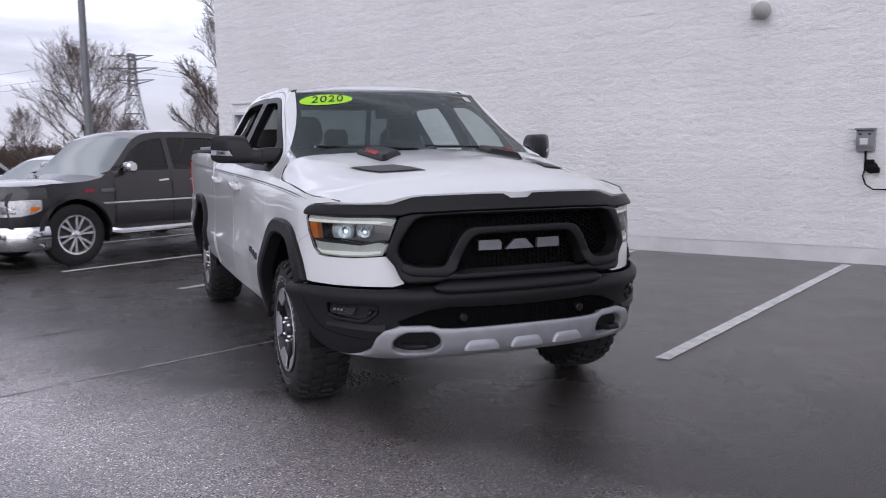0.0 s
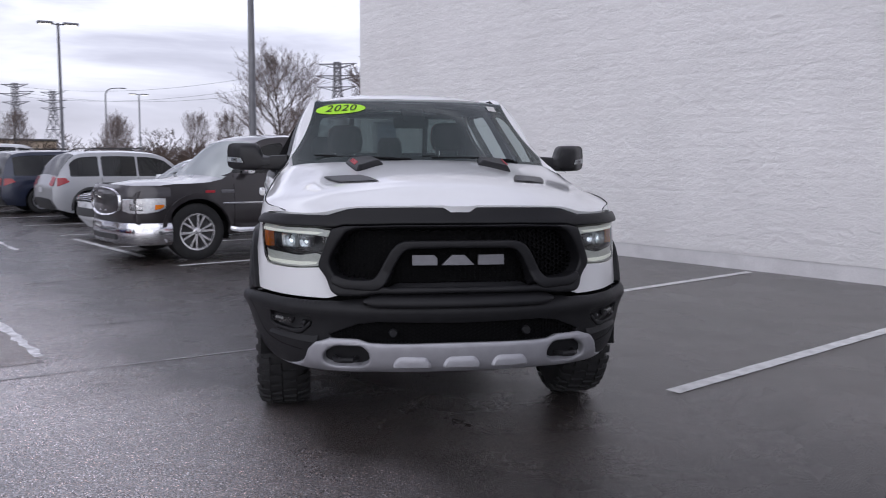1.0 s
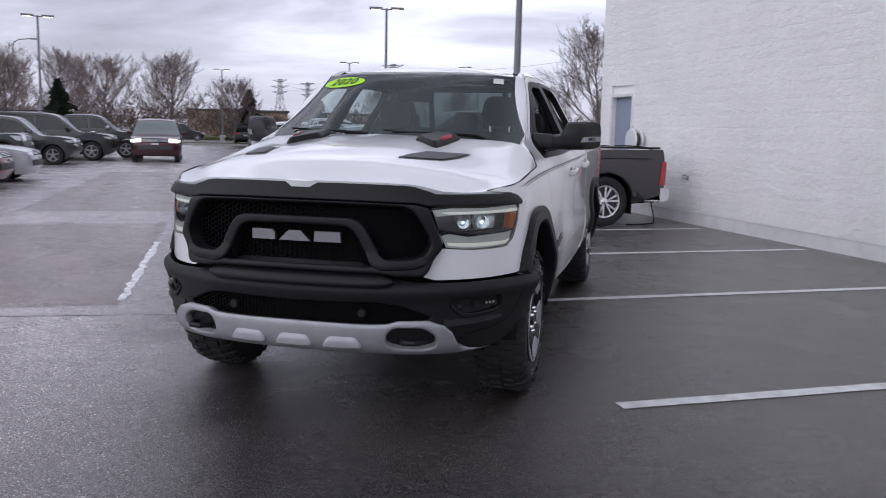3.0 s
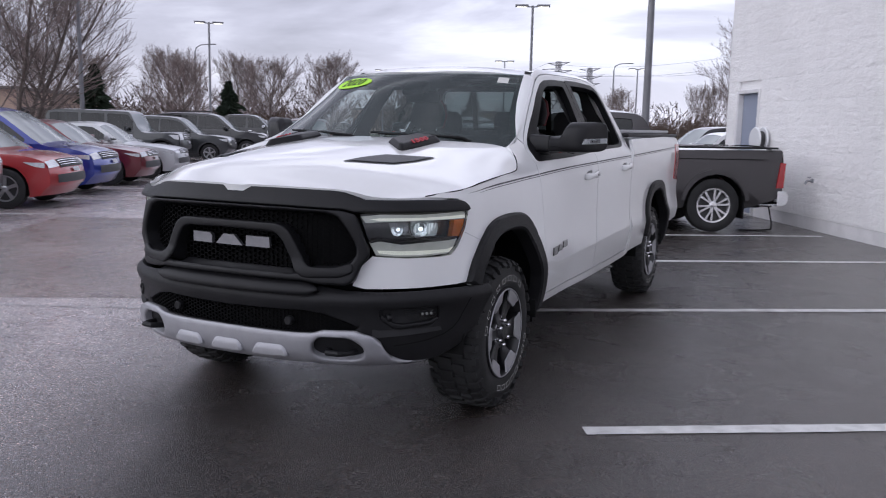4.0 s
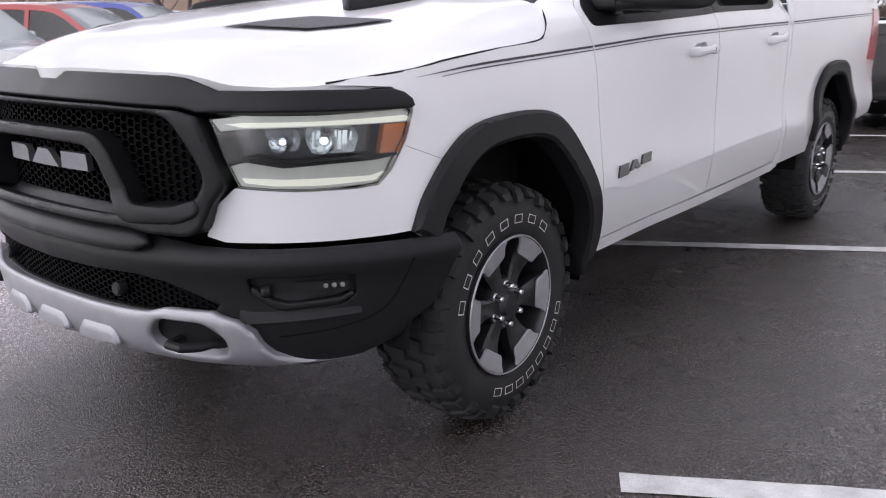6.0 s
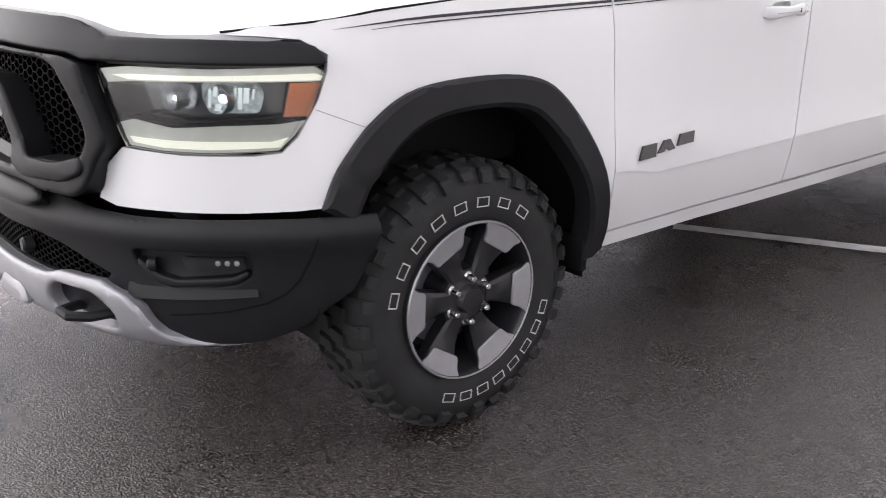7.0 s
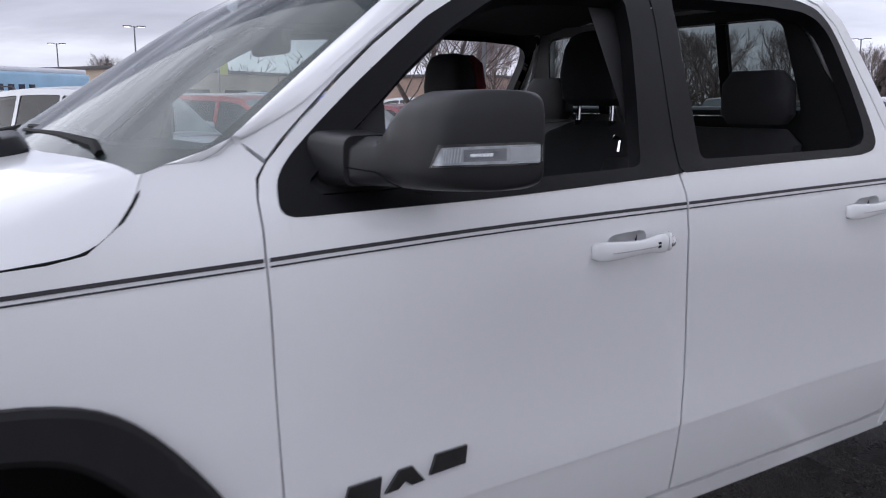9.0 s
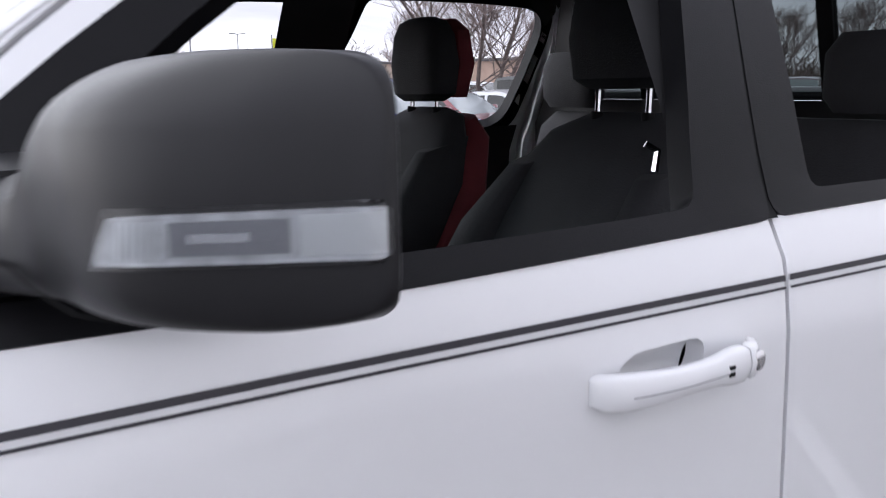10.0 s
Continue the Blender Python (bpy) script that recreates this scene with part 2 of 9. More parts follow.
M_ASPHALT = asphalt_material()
M_ASPHALTPATCH = asphalt_material("brown_asphalt_patch", (0.135, 0.115, 0.112))
M_LINE = mat("line_paint", (0.66, 0.66, 0.66), 0.55, vary=0.28, scale=9.0, bump=0.002, bump_scale=150)
M_SEAM = mat("pale_joint", (0.78, 0.77, 0.79), 0.75, vary=0.5, scale=14.0)
M_CRACKPALE = mat("pale_crack", (0.40, 0.39, 0.40), 0.7, vary=0.5, scale=14.0)
M_CRACK = mat("damp_crack", (0.07, 0.065, 0.07), 0.6, vary=0.4, scale=14.0)
M_BLOCK = block_material()
M_FOOT = mat("painted_footing", (0.70, 0.69, 0.70), 0.65, vary=0.12, scale=3.0, bump=0.004, bump_scale=40)
M_DOORGREY = mat("grey_blue_door", (0.25, 0.28, 0.36), 0.5, vary=0.05, scale=2.0)
M_WHITE = mat("white_car_paint", (0.785, 0.79, 0.80), 0.28, coat=1.0, vary=0.015, scale=1.5)
M_TRIM = mat("textured_black_trim", (0.012, 0.012, 0.0135), 0.50, spec=0.25, vary=0.15, scale=20, bump=0.0006, bump_scale=500)
M_SURROUND = mat("satin_black_surround", (0.006, 0.006, 0.007), 0.38, spec=0.14, vary=0.1, scale=10, bump=0.0003, bump_scale=500)
M_TRIMGREY = mat("satin_charcoal_trim", (0.0115, 0.0115, 0.013), 0.40, spec=0.22, vary=0.1, scale=10, bump=0.0003, bump_scale=500)
M_BLACK = mat("matt_black", (0.004, 0.004, 0.0045), 0.7, spec=0.2, vary=0.2, scale=10)
M_GLOSSBLACK = mat("gloss_black", (0.008, 0.008, 0.009), 0.12, coat=0.6)
M_RUBBER = mat("tyre_rubber", (0.020, 0.020, 0.021), 0.68, spec=0.4, vary=0.25, scale=12, bump=0.0008, bump_scale=160)
M_RIMBLACK = mat("satin_black_rim", (0.014, 0.014, 0.016), 0.34, vary=0.1, scale=10)
M_RIMSILVER = mat("machined_grey_rim", (0.42, 0.42, 0.44), 0.42, metal=0.6, vary=0.06, scale=30)
M_CHROME = mat("chrome", (0.75, 0.75, 0.77), 0.12, metal=1.0, vary=0.04, scale=6)
M_SILVER = mat("silver_skid_paint", (0.34, 0.34, 0.365), 0.40, metal=0.45, vary=0.08, scale=14, bump=0.0005, bump_scale=300)
M_BADGE = mat("brushed_badge", (0.20, 0.20, 0.215), 0.45, metal=0.7, vary=0.08, scale=40)
M_LENS = glass("lamp_lens", (0.92, 0.94, 0.95), 0.02)
M_LED = mat("lit_led_strip", (0.75, 0.75, 0.70), 0.3, emit=(1.0, 0.97, 0.80), power=0.24)
M_BEAM = mat("lit_projector", (0.9, 0.9, 0.9), 0.2, emit=(0.93, 0.98, 1.0), power=0.9)
M_FOGLED = mat("dim_fog_diode", (0.35, 0.35, 0.36), 0.25, emit=(1.0, 0.98, 0.9), power=0.04)
# weak glow put into the ribs for the projector's bounced light
M_LITRIB = mat("lit_reflector_rib", (0.8, 0.85, 0.85), 0.15, metal=0.7, emit=(0.93, 1.0, 0.98), power=0.14)
M_BRIGHTALLOY = mat("polished_alloy", (0.78, 0.78, 0.80), 0.16, metal=0.8, coat=0.4, vary=0.06, scale=12)
M_REFLECTOR = mat("lamp_reflector", (0.55, 0.56, 0.58), 0.16, metal=0.9, vary=0.45, scale=28, bump=0.004, bump_scale=60)
# reflector bowl with a faint added glow, standing for bounced lamp light
M_LITBOWL = mat("lit_lamp_bowl", (0.5, 0.55, 0.56), 0.2, metal=0.6, vary=0.5, scale=40, bump=0.004, bump_scale=70, emit=(0.93, 1.0, 0.98), power=0.03)
M_MIRROR = mat("satin_mirror_housing", (0.0105, 0.0105, 0.012), 0.40, spec=0.36, vary=0.08, scale=6, bump=0.0001, bump_scale=900)
M_VENT = mat("grey_vent_mesh", (0.055, 0.055, 0.06), 0.5, vary=0.35, scale=60)
M_FROST = mat("frosted_light_guide", (0.42, 0.43, 0.41), 0.35, coat=0.3, vary=0.12, scale=30, emit=(1.0, 0.98, 0.86), power=0.07)
M_TURNLAMP = mat("clear_turn_lamp", (0.80, 0.81, 0.83), 0.2, metal=0.15, coat=0.8, vary=0.25, scale=50)
M_FROSTWHITE = mat("frosted_white_diffuser", (0.88, 0.89, 0.90), 0.3, vary=0.06, scale=40)
M_MESH = mat("black_mesh_plastic", (0.003, 0.003, 0.0035), 0.7, spec=0.1)
M_AMBER = mat("amber_reflector", (0.80, 0.20, 0.006), 0.25, coat=0.5)
M_RED = mat("red_lens", (0.36, 0.006, 0.012), 0.18, coat=0.8)
# its grey-green body paints the sky's reflection into the pane
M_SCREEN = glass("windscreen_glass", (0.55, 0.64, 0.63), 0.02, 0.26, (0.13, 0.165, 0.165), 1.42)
M_PRIVACY = glass("privacy_glass", (0.22, 0.25, 0.245), 0.02)
M_SEAT = mat("black_seat_cloth", (0.018, 0.018, 0.021), 0.8, vary=0.2, scale=16, bump=0.001, bump_scale=250)
M_SEATRED = mat("dark_red_seat_trim", (0.13, 0.012, 0.018), 0.75, vary=0.2, scale=16, bump=0.001, bump_scale=250)
M_INTERIOR = mat("dark_interior_plastic", (0.012, 0.012, 0.013), 0.6, vary=0.15, scale=8)
M_HEADLINER = mat("black_headliner", (0.014, 0.014, 0.015), 0.9, vary=0.1, scale=8)
M_STRIPE = mat("dark_pinstripe", (0.02, 0.018, 0.025), 0.35)
M_GREEN = mat("lime_sticker", (0.42, 0.80, 0.02), 0.5)
M_INK = mat("black_ink", (0.01, 0.02, 0.005), 0.5)
M_REDDIGIT = mat("red_digit_enamel", (0.42, 0.02, 0.035), 0.35)
M_TYREMARK = mat("white_tyre_marking", (0.62, 0.62, 0.60), 0.6, vary=0.1, scale=40)

# ---- building helpers ----
def finish(name, bm, material, smooth=38, weld=False):
    if weld:
        bmesh.ops.remove_doubles(bm, verts=bm.verts, dist=1e-5)
    me = bpy.data.meshes.new(name)
    bm.to_mesh(me)
    bm.free()
    mats = material if isinstance(material, (list, tuple)) else [material]
    for m in mats:
        me.materials.append(m)
    if smooth:
        me.shade_smooth()
        me.set_sharp_from_angle(angle=radians(smooth))
    return me


def part(name, bm, material, parent, label="", smooth=38):
    """Links a bmesh as one mesh object under a thing or a part."""
    ob = new(name, finish(name, bm, material, smooth))
    ob.parent = parent
    if label:
        ob["label"] = label
    return ob


def solo(name, bm, material, label, category, group="", kind="", smooth=38):
    return tagged(new(name, finish(name, bm, material, smooth)), label, category, group, kind)


def thing(name, label, category, m=None, group="", kind=""):
    ob = new(name)
    ob.empty_display_size = 0.2
    if m is not None:
        ob.matrix_world = m
    return tagged(ob, label, category, group, kind)


def lerp(a, b, t):
    return a + (b - a) * t


def catmull(xs, ys, x):
    """Smooth value at x through the knots (xs rising)."""
    if x <= xs[0]:
        return ys[0] + (ys[1] - ys[0]) / (xs[1] - xs[0]) * (x - xs[0])
    if x >= xs[-1]:
        return ys[-1] + (ys[-1] - ys[-2]) / (xs[-1] - xs[-2]) * (x - xs[-1])
    i = 0
    while x > xs[i + 1]:
        i += 1
    h = xs[i + 1] - xs[i]
    t = (x - xs[i]) / h
    m = []
    for k in (i, i + 1):
        lo, hi = max(k - 1, 0), min(k + 1, len(xs) - 1)
        m.append((ys[hi] - ys[lo]) / (xs[hi] - xs[lo]) * h)
    t2, t3 = t * t, t * t * t
    return (2 * t3 - 3 * t2 + 1) * ys[i] + (t3 - 2 * t2 + t) * m[0] + (3 * t2 - 2 * t3) * ys[i + 1] + (t3 - t2) * m[1]


def rounded(poly, r, n=4, only=None):
    """The closed polygon with its corners rounded; only: indexes of the corners."""
    out = []
    k = len(poly)
    for i in range(k):
        p, a, b = Vector(poly[i]), Vector(poly[i - 1]), Vector(poly[(i + 1) % k])
        if only is not None and i not in only:
            out.append(tuple(p))
            continue
        da, db = a - p, b - p
        rr = min(r, da.length * 0.48, db.length * 0.48)
        pa, pb = p + da.normalized() * rr, p + db.normalized() * rr
        for j in range(n + 1):
            t = j / n
            out.append(tuple(pa * (1 - t) ** 2 + p * 2 * t * (1 - t) + pb * t * t))
    return out


def inside(x, y, loops):
    hit = False
    for loop in loops:
        j = len(loop) - 1
        for i in range(len(loop)):
            xi, yi = loop[i][0], loop[i][1]
            xj, yj = loop[j][0], loop[j][1]
            if (yi > y) != (yj > y) and x < (xj - xi) * (y - yi) / (yj - yi) + xi:
                hit = not hit
            j = i
    return hit


def dense(loop, step):
    out = []
    k = len(loop)
    for i in range(k):
        a, b = loop[i], loop[(i + 1) % k]
        n = max(1, int(math.hypot(b[0] - a[0], b[1] - a[1]) / step + 0.5))
        for j in range(n):
            t = j / n
            out.append((lerp(a[0], b[0], t), lerp(a[1], b[1], t)))
    return out


def skin(outline, surf, step=0.06, holes=(), lip=0.02, flip=False, bm=None, push=0.0, roll=None, swell=None):
    """A panel: the outline (with holes) in the surface's own two coordinates, laid on surf(u, v); its rims turn inwards by lip.
    push moves it out along the surface's normal; roll: width and drop of a rounded rim; swell: width and height of a wide rounded shoulder."""
    from mathutils.geometry import delaunay_2d_cdt
    bm = bm or bmesh.new()
    loops = [dense(l, step) for l in (outline, *holes)]
    coords, edges = [], []
    for loop in loops:
        o = len(coords)
        coords += [Vector(p) for p in loop]
        edges += [(o + i, o + (i + 1) % len(loop)) for i in range(len(loop))]
    us, vs = [p[0] for p in loops[0]], [p[1] for p in loops[0]]
    rim = np.array([tuple(c) for c in coords])
    for iu in range(int(min(us) / step) - 1, int(max(us) / step) + 2):
        for iv in range(int(min(vs) / step) - 1, int(max(vs) / step) + 2):
            u, v = iu * step, iv * step
            if inside(u, v, loops) and np.min(np.abs(rim - (u, v)).max(1)) > step * 0.42:
                coords.append(Vector((u, v)))
    for wide in ((roll[0],) if roll else (swell[0] * 0.15, swell[0] * 0.5, swell[0]) if swell else ()):
        for loop in loops:
            for i, p in enumerate(loop):
                a, b = Vector(loop[i - 1]), Vector(loop[(i + 1) % len(loop)])
                t = (b - a).normalized()
                for sg in (1, -1):
                    c = Vector(p) + Vector((-t.y, t.x)) * wide * sg
                    if inside(c.x, c.y, loops) and np.min(np.hypot(rim[:, 0] - c.x, rim[:, 1] - c.y)) > wide * 0.9:
                        coords.append(c)
    verts, _, faces, _, _, _ = delaunay_2d_cdt(coords, edges, [], 0, 1e-6)
    e = 0.004

    def normal(u, v):
        p = Vector(surf(u, v))
        c = (Vector(surf(u + e, v)) - p).cross(Vector(surf(u, v + e)) - p)
        return -c.normalized() if flip else c.normalized()

    if swell:
        ra = np.concatenate([np.array(l) for l in loops])
        rb = np.concatenate([np.array(l[1:] + l[:1]) for l in loops]) - ra
        rl = np.maximum((rb ** 2).sum(1), 1e-12)

    def relief(u, v):
        if not swell:
            return 0.0
        d = np.array((u, v)) - ra
        t = np.clip((d * rb).sum(1) / rl, 0, 1)[:, None]
        x = min(1.0, float(np.sqrt(((d - rb * t) ** 2).sum(1)).min()) / swell[0])
        return swell[1] * (math.sqrt(max(0.0, 1 - (1 - x) ** 2)) - 1)

    made, nor = [], []
    for p in verts:
        nn = normal(p.x, p.y)
        nor.append(nn)
        made.append(bm.verts.new(Vector(surf(p.x, p.y)) + nn * (push + relief(p.x, p.y))))
    count = {}
    for f in faces:
        cx, cy = sum(verts[i].x for i in f) / 3, sum(verts[i].y for i in f) / 3
        if not inside(cx, cy, loops):
            continue
        a, b, c = verts[f[0]], verts[f[1]], verts[f[2]]
        ccw = (b.x - a.x) * (c.y - a.y) - (b.y - a.y) * (c.x - a.x) > 0
        order = f if ccw != flip else (f[0], f[2], f[1])
        try:
            bm.faces.new([made[i] for i in order])
        except ValueError:
            continue
        for i in range(3):
            k = (order[i], order[(i + 1) % 3])
            count[k] = count.get(k, 0) + 1
    if roll:
        for (i, j) in count:
            if (j, i) not in count:
                for k in (i, j):
                    made[k].co -= nor[k] * (roll[1] if made[k].tag is False else 0)
                    made[k].tag = True
    if lip:
        top, low = {}, {}
        for (i, j) in list(count):
            if (j, i) in count:
                continue
            for k in (i, j):
                if k not in top:
                    top[k] = made[k] if roll else bm.verts.new(made[k].co)
                    low[k] = bm.verts.new(made[k].co - nor[k] * lip)
            bm.faces.new((top[j], top[i], low[i], low[j]))
    for v in [v for v in bm.verts if not v.link_faces]:
        bm.verts.remove(v)
    return bm


def mirror_x(surf):
    return lambda u, v: (lambda p: (-p[0], p[1], p[2]))(surf(u, v))


def add_box(bm, c, s, bevel=0.0, rot=None, seg=2):
    """A box of full size s round c, its edges rounded by bevel."""
    g = bmesh.ops.create_cube(bm, size=1.0)["verts"]
    bmesh.ops.scale(bm, vec=s, verts=g)
    if bevel:
        es = list({e for v in g for e in v.link_edges})
        r = bmesh.ops.bevel(bm, geom=es, offset=bevel, segments=seg, affect="EDGES", profile=0.6)
        g = list({v for f in r["faces"] for v in f.verts} | {v for v in g if v.is_valid})
    if rot is not None:
        bmesh.ops.rotate(bm, cent=(0, 0, 0), matrix=rot, verts=g)
    bmesh.ops.translate(bm, vec=c, verts=g)
    return g


def box(c, s, bevel=0.0, rot=None, seg=2):
    bm = bmesh.new()
    add_box(bm, c, s, bevel, rot, seg)
    return bm


def add_tube(bm, pts, r, sides=8, caps=True):
    """A tube through the points; r: one radius or one for each point."""
    pts = [Vector(p) for p in pts]
    rs = r if isinstance(r, (list, tuple)) else [r] * len(pts)
    rings = []
    ref = Vector((0, 0, 1))
    for i, p in enumerate(pts):
        d = (pts[min(i + 1, len(pts) - 1)] - pts[max(i - 1, 0)]).normalized()
        if abs(d.dot(ref)) > 0.95:
            ref = Vector((1, 0, 0)) if abs(d.x) < 0.9 else Vector((0, 1, 0))
        a = d.cross(ref).normalized()
        b = d.cross(a).normalized()
        ref = -b if b.dot(ref) < 0 else b
        a = ref.cross(d).normalized()
        rings.append([bm.verts.new(p + (a * math.cos(2 * math.pi * k / sides) + ref * math.sin(2 * math.pi * k / sides)) * rs[i]) for k in range(sides)])
    for u, v in zip(rings, rings[1:]):
        for k in range(sides):
            bm.faces.new((u[k], u[(k + 1) % sides], v[(k + 1) % sides], v[k]))
    if caps and sides > 2:
        bm.faces.new(rings[0][::-1])
        bm.faces.new(rings[-1])
    return rings


def tube(pts, r, sides=8):
    bm = bmesh.new()
    add_tube(bm, pts, r, sides)
    bmesh.ops.recalc_face_normals(bm, faces=bm.faces)
    return bm


def loft(rings, bm=None, caps=True, closed=True):
    """Faces between rings of equally many points."""
    bm = bm or bmesh.new()
    vs = [[bm.verts.new(p) for p in ring] for ring in rings]
    k = len(rings[0])
    for u, v in zip(vs, vs[1:]):
        for i in range(k if closed else k - 1):
            j = (i + 1) % k
            bm.faces.new((u[i], u[j], v[j], v[i]))
    if caps and closed:
        bm.faces.new(vs[0][::-1])
        bm.faces.new(vs[-1])
    bmesh.ops.recalc_face_normals(bm, faces=bm.faces)
    return bm


def prism(poly, to3, depth, bevel=0.0, bm=None):
    """A plate: polygon (u, v) laid out by to3(u, v, w), w from 0 to depth, front rim bevelled."""
    bm = bm or bmesh.new()
    n = len(poly)
    c = Vector((sum(p[0] for p in poly) / n, sum(p[1] for p in poly) / n))
    rings = [[to3(p[0], p[1], 0) for p in poly]]
    if bevel:
        rings.append([to3(p[0], p[1], depth - bevel) for p in poly])
        small = []
        for p in poly:
            d = Vector(p) - c
            q = c + d * max(0.2, 1 - bevel / max(d.length, 1e-6))
            small.append(to3(q.x, q.y, depth))
        rings.append(small)
    else:
        rings.append([to3(p[0], p[1], depth) for p in poly])
    vs = [[bm.verts.new(p) for p in r] for r in rings]
    made = []
    for u, v in zip(vs, vs[1:]):
        for i in range(n):
            j = (i + 1) % n
            made.append(bm.faces.new((u[i], u[j], v[j], v[i])))
    made.append(bm.faces.new(vs[0][::-1]))
    made.append(bm.faces.new(vs[-1]))
    bmesh.ops.recalc_face_normals(bm, faces=made)
    return bm


def lathe(profile, n=48, bm=None, axis="x"):
    """Turns (across, radius) points round the axle through the origin; a closed profile ring."""
    bm = bm or bmesh.new()
    rings = []
    for k in range(n):
        a = 2 * math.pi * k / n
        c, s = math.cos(a), math.sin(a)
        rings.append([bm.verts.new((p, r * c, r * s) if axis == "x" else (r * c, r * s, p)) for p, r in profile])
    faces = []
    for k in range(n):
        u, v = rings[k], rings[(k + 1) % n]
        for i in range(len(profile) - 1):
            faces.append(bm.faces.new((u[i], u[i + 1], v[i + 1], v[i])))
    bmesh.ops.recalc_face_normals(bm, faces=faces)
    return bm

# ---- ground, paint lines, building ----
bm = bmesh.new()
far = 900.0
gs = [-far, -60, -30, -15, -8, -4, 0, 4, 8, 15, 30, 60, 120, far]
grid = [[bm.verts.new((x, y, 0)) for x in gs] for y in gs]
for j in range(len(gs) - 1):
    for i in range(len(gs) - 1):
        bm.faces.new((grid[j][i], grid[j][i + 1], grid[j + 1][i + 1], grid[j + 1][i]))
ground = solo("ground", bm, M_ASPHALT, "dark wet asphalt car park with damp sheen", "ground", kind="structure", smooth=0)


def strip(n0, d0, n1, d1, width, z, wobble=0.004, seed=0):
    """A thin strip on the ground from (n0, d0) to (n1, d1) with slightly ragged sides."""
    rnd = random.Random(seed)
    a, b = nd(n0, d0), nd(n1, d1)
    along = (b - a).normalized()
    side = Vector((-along.y, along.x, 0))
    k = max(2, int((b - a).length / 0.12))
    bm = bmesh.new()
    rows = []
    for i in range(k + 1):
        p = a.lerp(b, i / k)
        l, r = width / 2 + rnd.uniform(-wobble, wobble), width / 2 + rnd.uniform(-wobble, wobble)
        rows.append([bm.verts.new(p + side * l + Vector((0, 0, z))), bm.verts.new(p - side * r + Vector((0, 0, z)))])
    for u, v in zip(rows, rows[1:]):
        bm.faces.new((u[0], u[1], v[1], v[0]))
    for f in bm.faces:
        if f.normal.z < 0:
            f.normal_flip()
    return bm


lines = [(1.22, -0.905, 6.82, -0.905), (1.22, 1.873, 6.86, 1.873), (1.22, 4.50, 6.80, 4.50), (1.22, 6.90, 6.75, 6.90), (1.22, 9.75, 6.7, 9.75), (1.22, 8.2, 1.22, 11.6)]
lines += [(1.22, 12.4 + 2.75 * k, 6.6, 12.4 + 2.75 * k) for k in range(7)]
lines += [(-10.4, 6.15 + 2.7 * k, -4.9, 6.15 + 2.7 * k) for k in range(9)]
for k, (n0, d0, n1, d1) in enumerate(lines):
    solo("parking_line", strip(n0, d0, n1, d1, 0.105, 0.004, seed=k), M_LINE, "worn white painted parking bay line on asphalt", "road marking", "parking lines", "structure", 0)
for k, (n0, d0, n1, d1, wd) in enumerate(((-3.24, 2.36, -3.07, 8.4, 3.22), (-1.95, 10.3, -1.75, 23.0, 4.0))):
    solo("asphalt_patch", strip(n0, d0, n1, d1, wd, 0.0022, 0.03, 60 + k), M_ASPHALTPATCH, "browner worn patch in the asphalt aisle", "asphalt patch", kind="structure", smooth=0)
for k, (n0, d0, n1, d1) in enumerate(((-1.03, 3.44, -0.42, 3.36), (-1.47, 6.27, 0.08, 6.31))):
    solo("pavement_crack", strip(n0, d0, n1, d1, 0.02, 0.004, 0.009, 70 + k), M_CRACK, "thin dark crack in the asphalt aisle", "crack", kind="structure", smooth=0)
solo("pavement_joint", strip(-1.605, 2.5, -1.50, 6.2, 0.07, 0.004, 0.02, 50), M_SEAM, "pale ragged joint between two asphalt areas", "joint", kind="structure", smooth=0)
solo("pavement_joint", strip(-9.0, 2.75, 0.2, 1.72, 0.024, 0.004, 0.010, 51), M_CRACKPALE, "thin pale crack across the asphalt aisle", "joint", kind="structure", smooth=0)
solo("pavement_joint", strip(0.0, 10.2, 0.3, 23.0, 0.07, 0.004, 0.03, 52), M_SEAM, "pale joint between the aisle and the parking bays", "joint", kind="structure", smooth=0)

WALL_N, WALL_D0, WALL_D1, WALL_H = 7.0, -13.0, 11.12, 7.4
DOOR_D0, DOOR_D1, DOOR_TOP = 9.74, 10.66, 2.27


def wall_box(n0, n1, d0, d1, z0, z1, bm):
    vs = [nd(n, d, z) for z in (z0, z1) for n, d in ((n0, d0), (n1, d0), (n1, d1), (n0, d1))]
    v = [bm.verts.new(p) for p in vs]
    fs = [bm.faces.new([v[i] for i in q]) for q in ((3, 2, 1, 0), (4, 5, 6, 7), (0, 1, 5, 4), (1, 2, 6, 5), (2, 3, 7, 6), (3, 0, 4, 7))]
    bmesh.ops.recalc_face_normals(bm, faces=fs)


bm = bmesh.new()
wall_box(WALL_N + 0.04, WALL_N + 0.4, WALL_D0, DOOR_D0, 0, WALL_H, bm)
wall_box(WALL_N + 0.04, WALL_N + 0.4, DOOR_D1, WALL_D1 - 0.03, 0, WALL_H, bm)
wall_box(WALL_N + 0.04, WALL_N + 0.4, DOOR_D0, DOOR_D1, DOOR_TOP, WALL_H, bm)
wall_front = solo("wall_front", bm, M_BLOCK, "white painted split-face concrete block wall", "wall", kind="structure", smooth=0)
bm = bmesh.new()
wall_box(WALL_N + 0.41, WALL_N + 14, WALL_D1 - 0.4, WALL_D1 - 0.03, 0, WALL_H, bm)
wall_box(WALL_N + 0.41, WALL_N + 14, WALL_D0, WALL_D0 + 0.4, 0, WALL_H, bm)
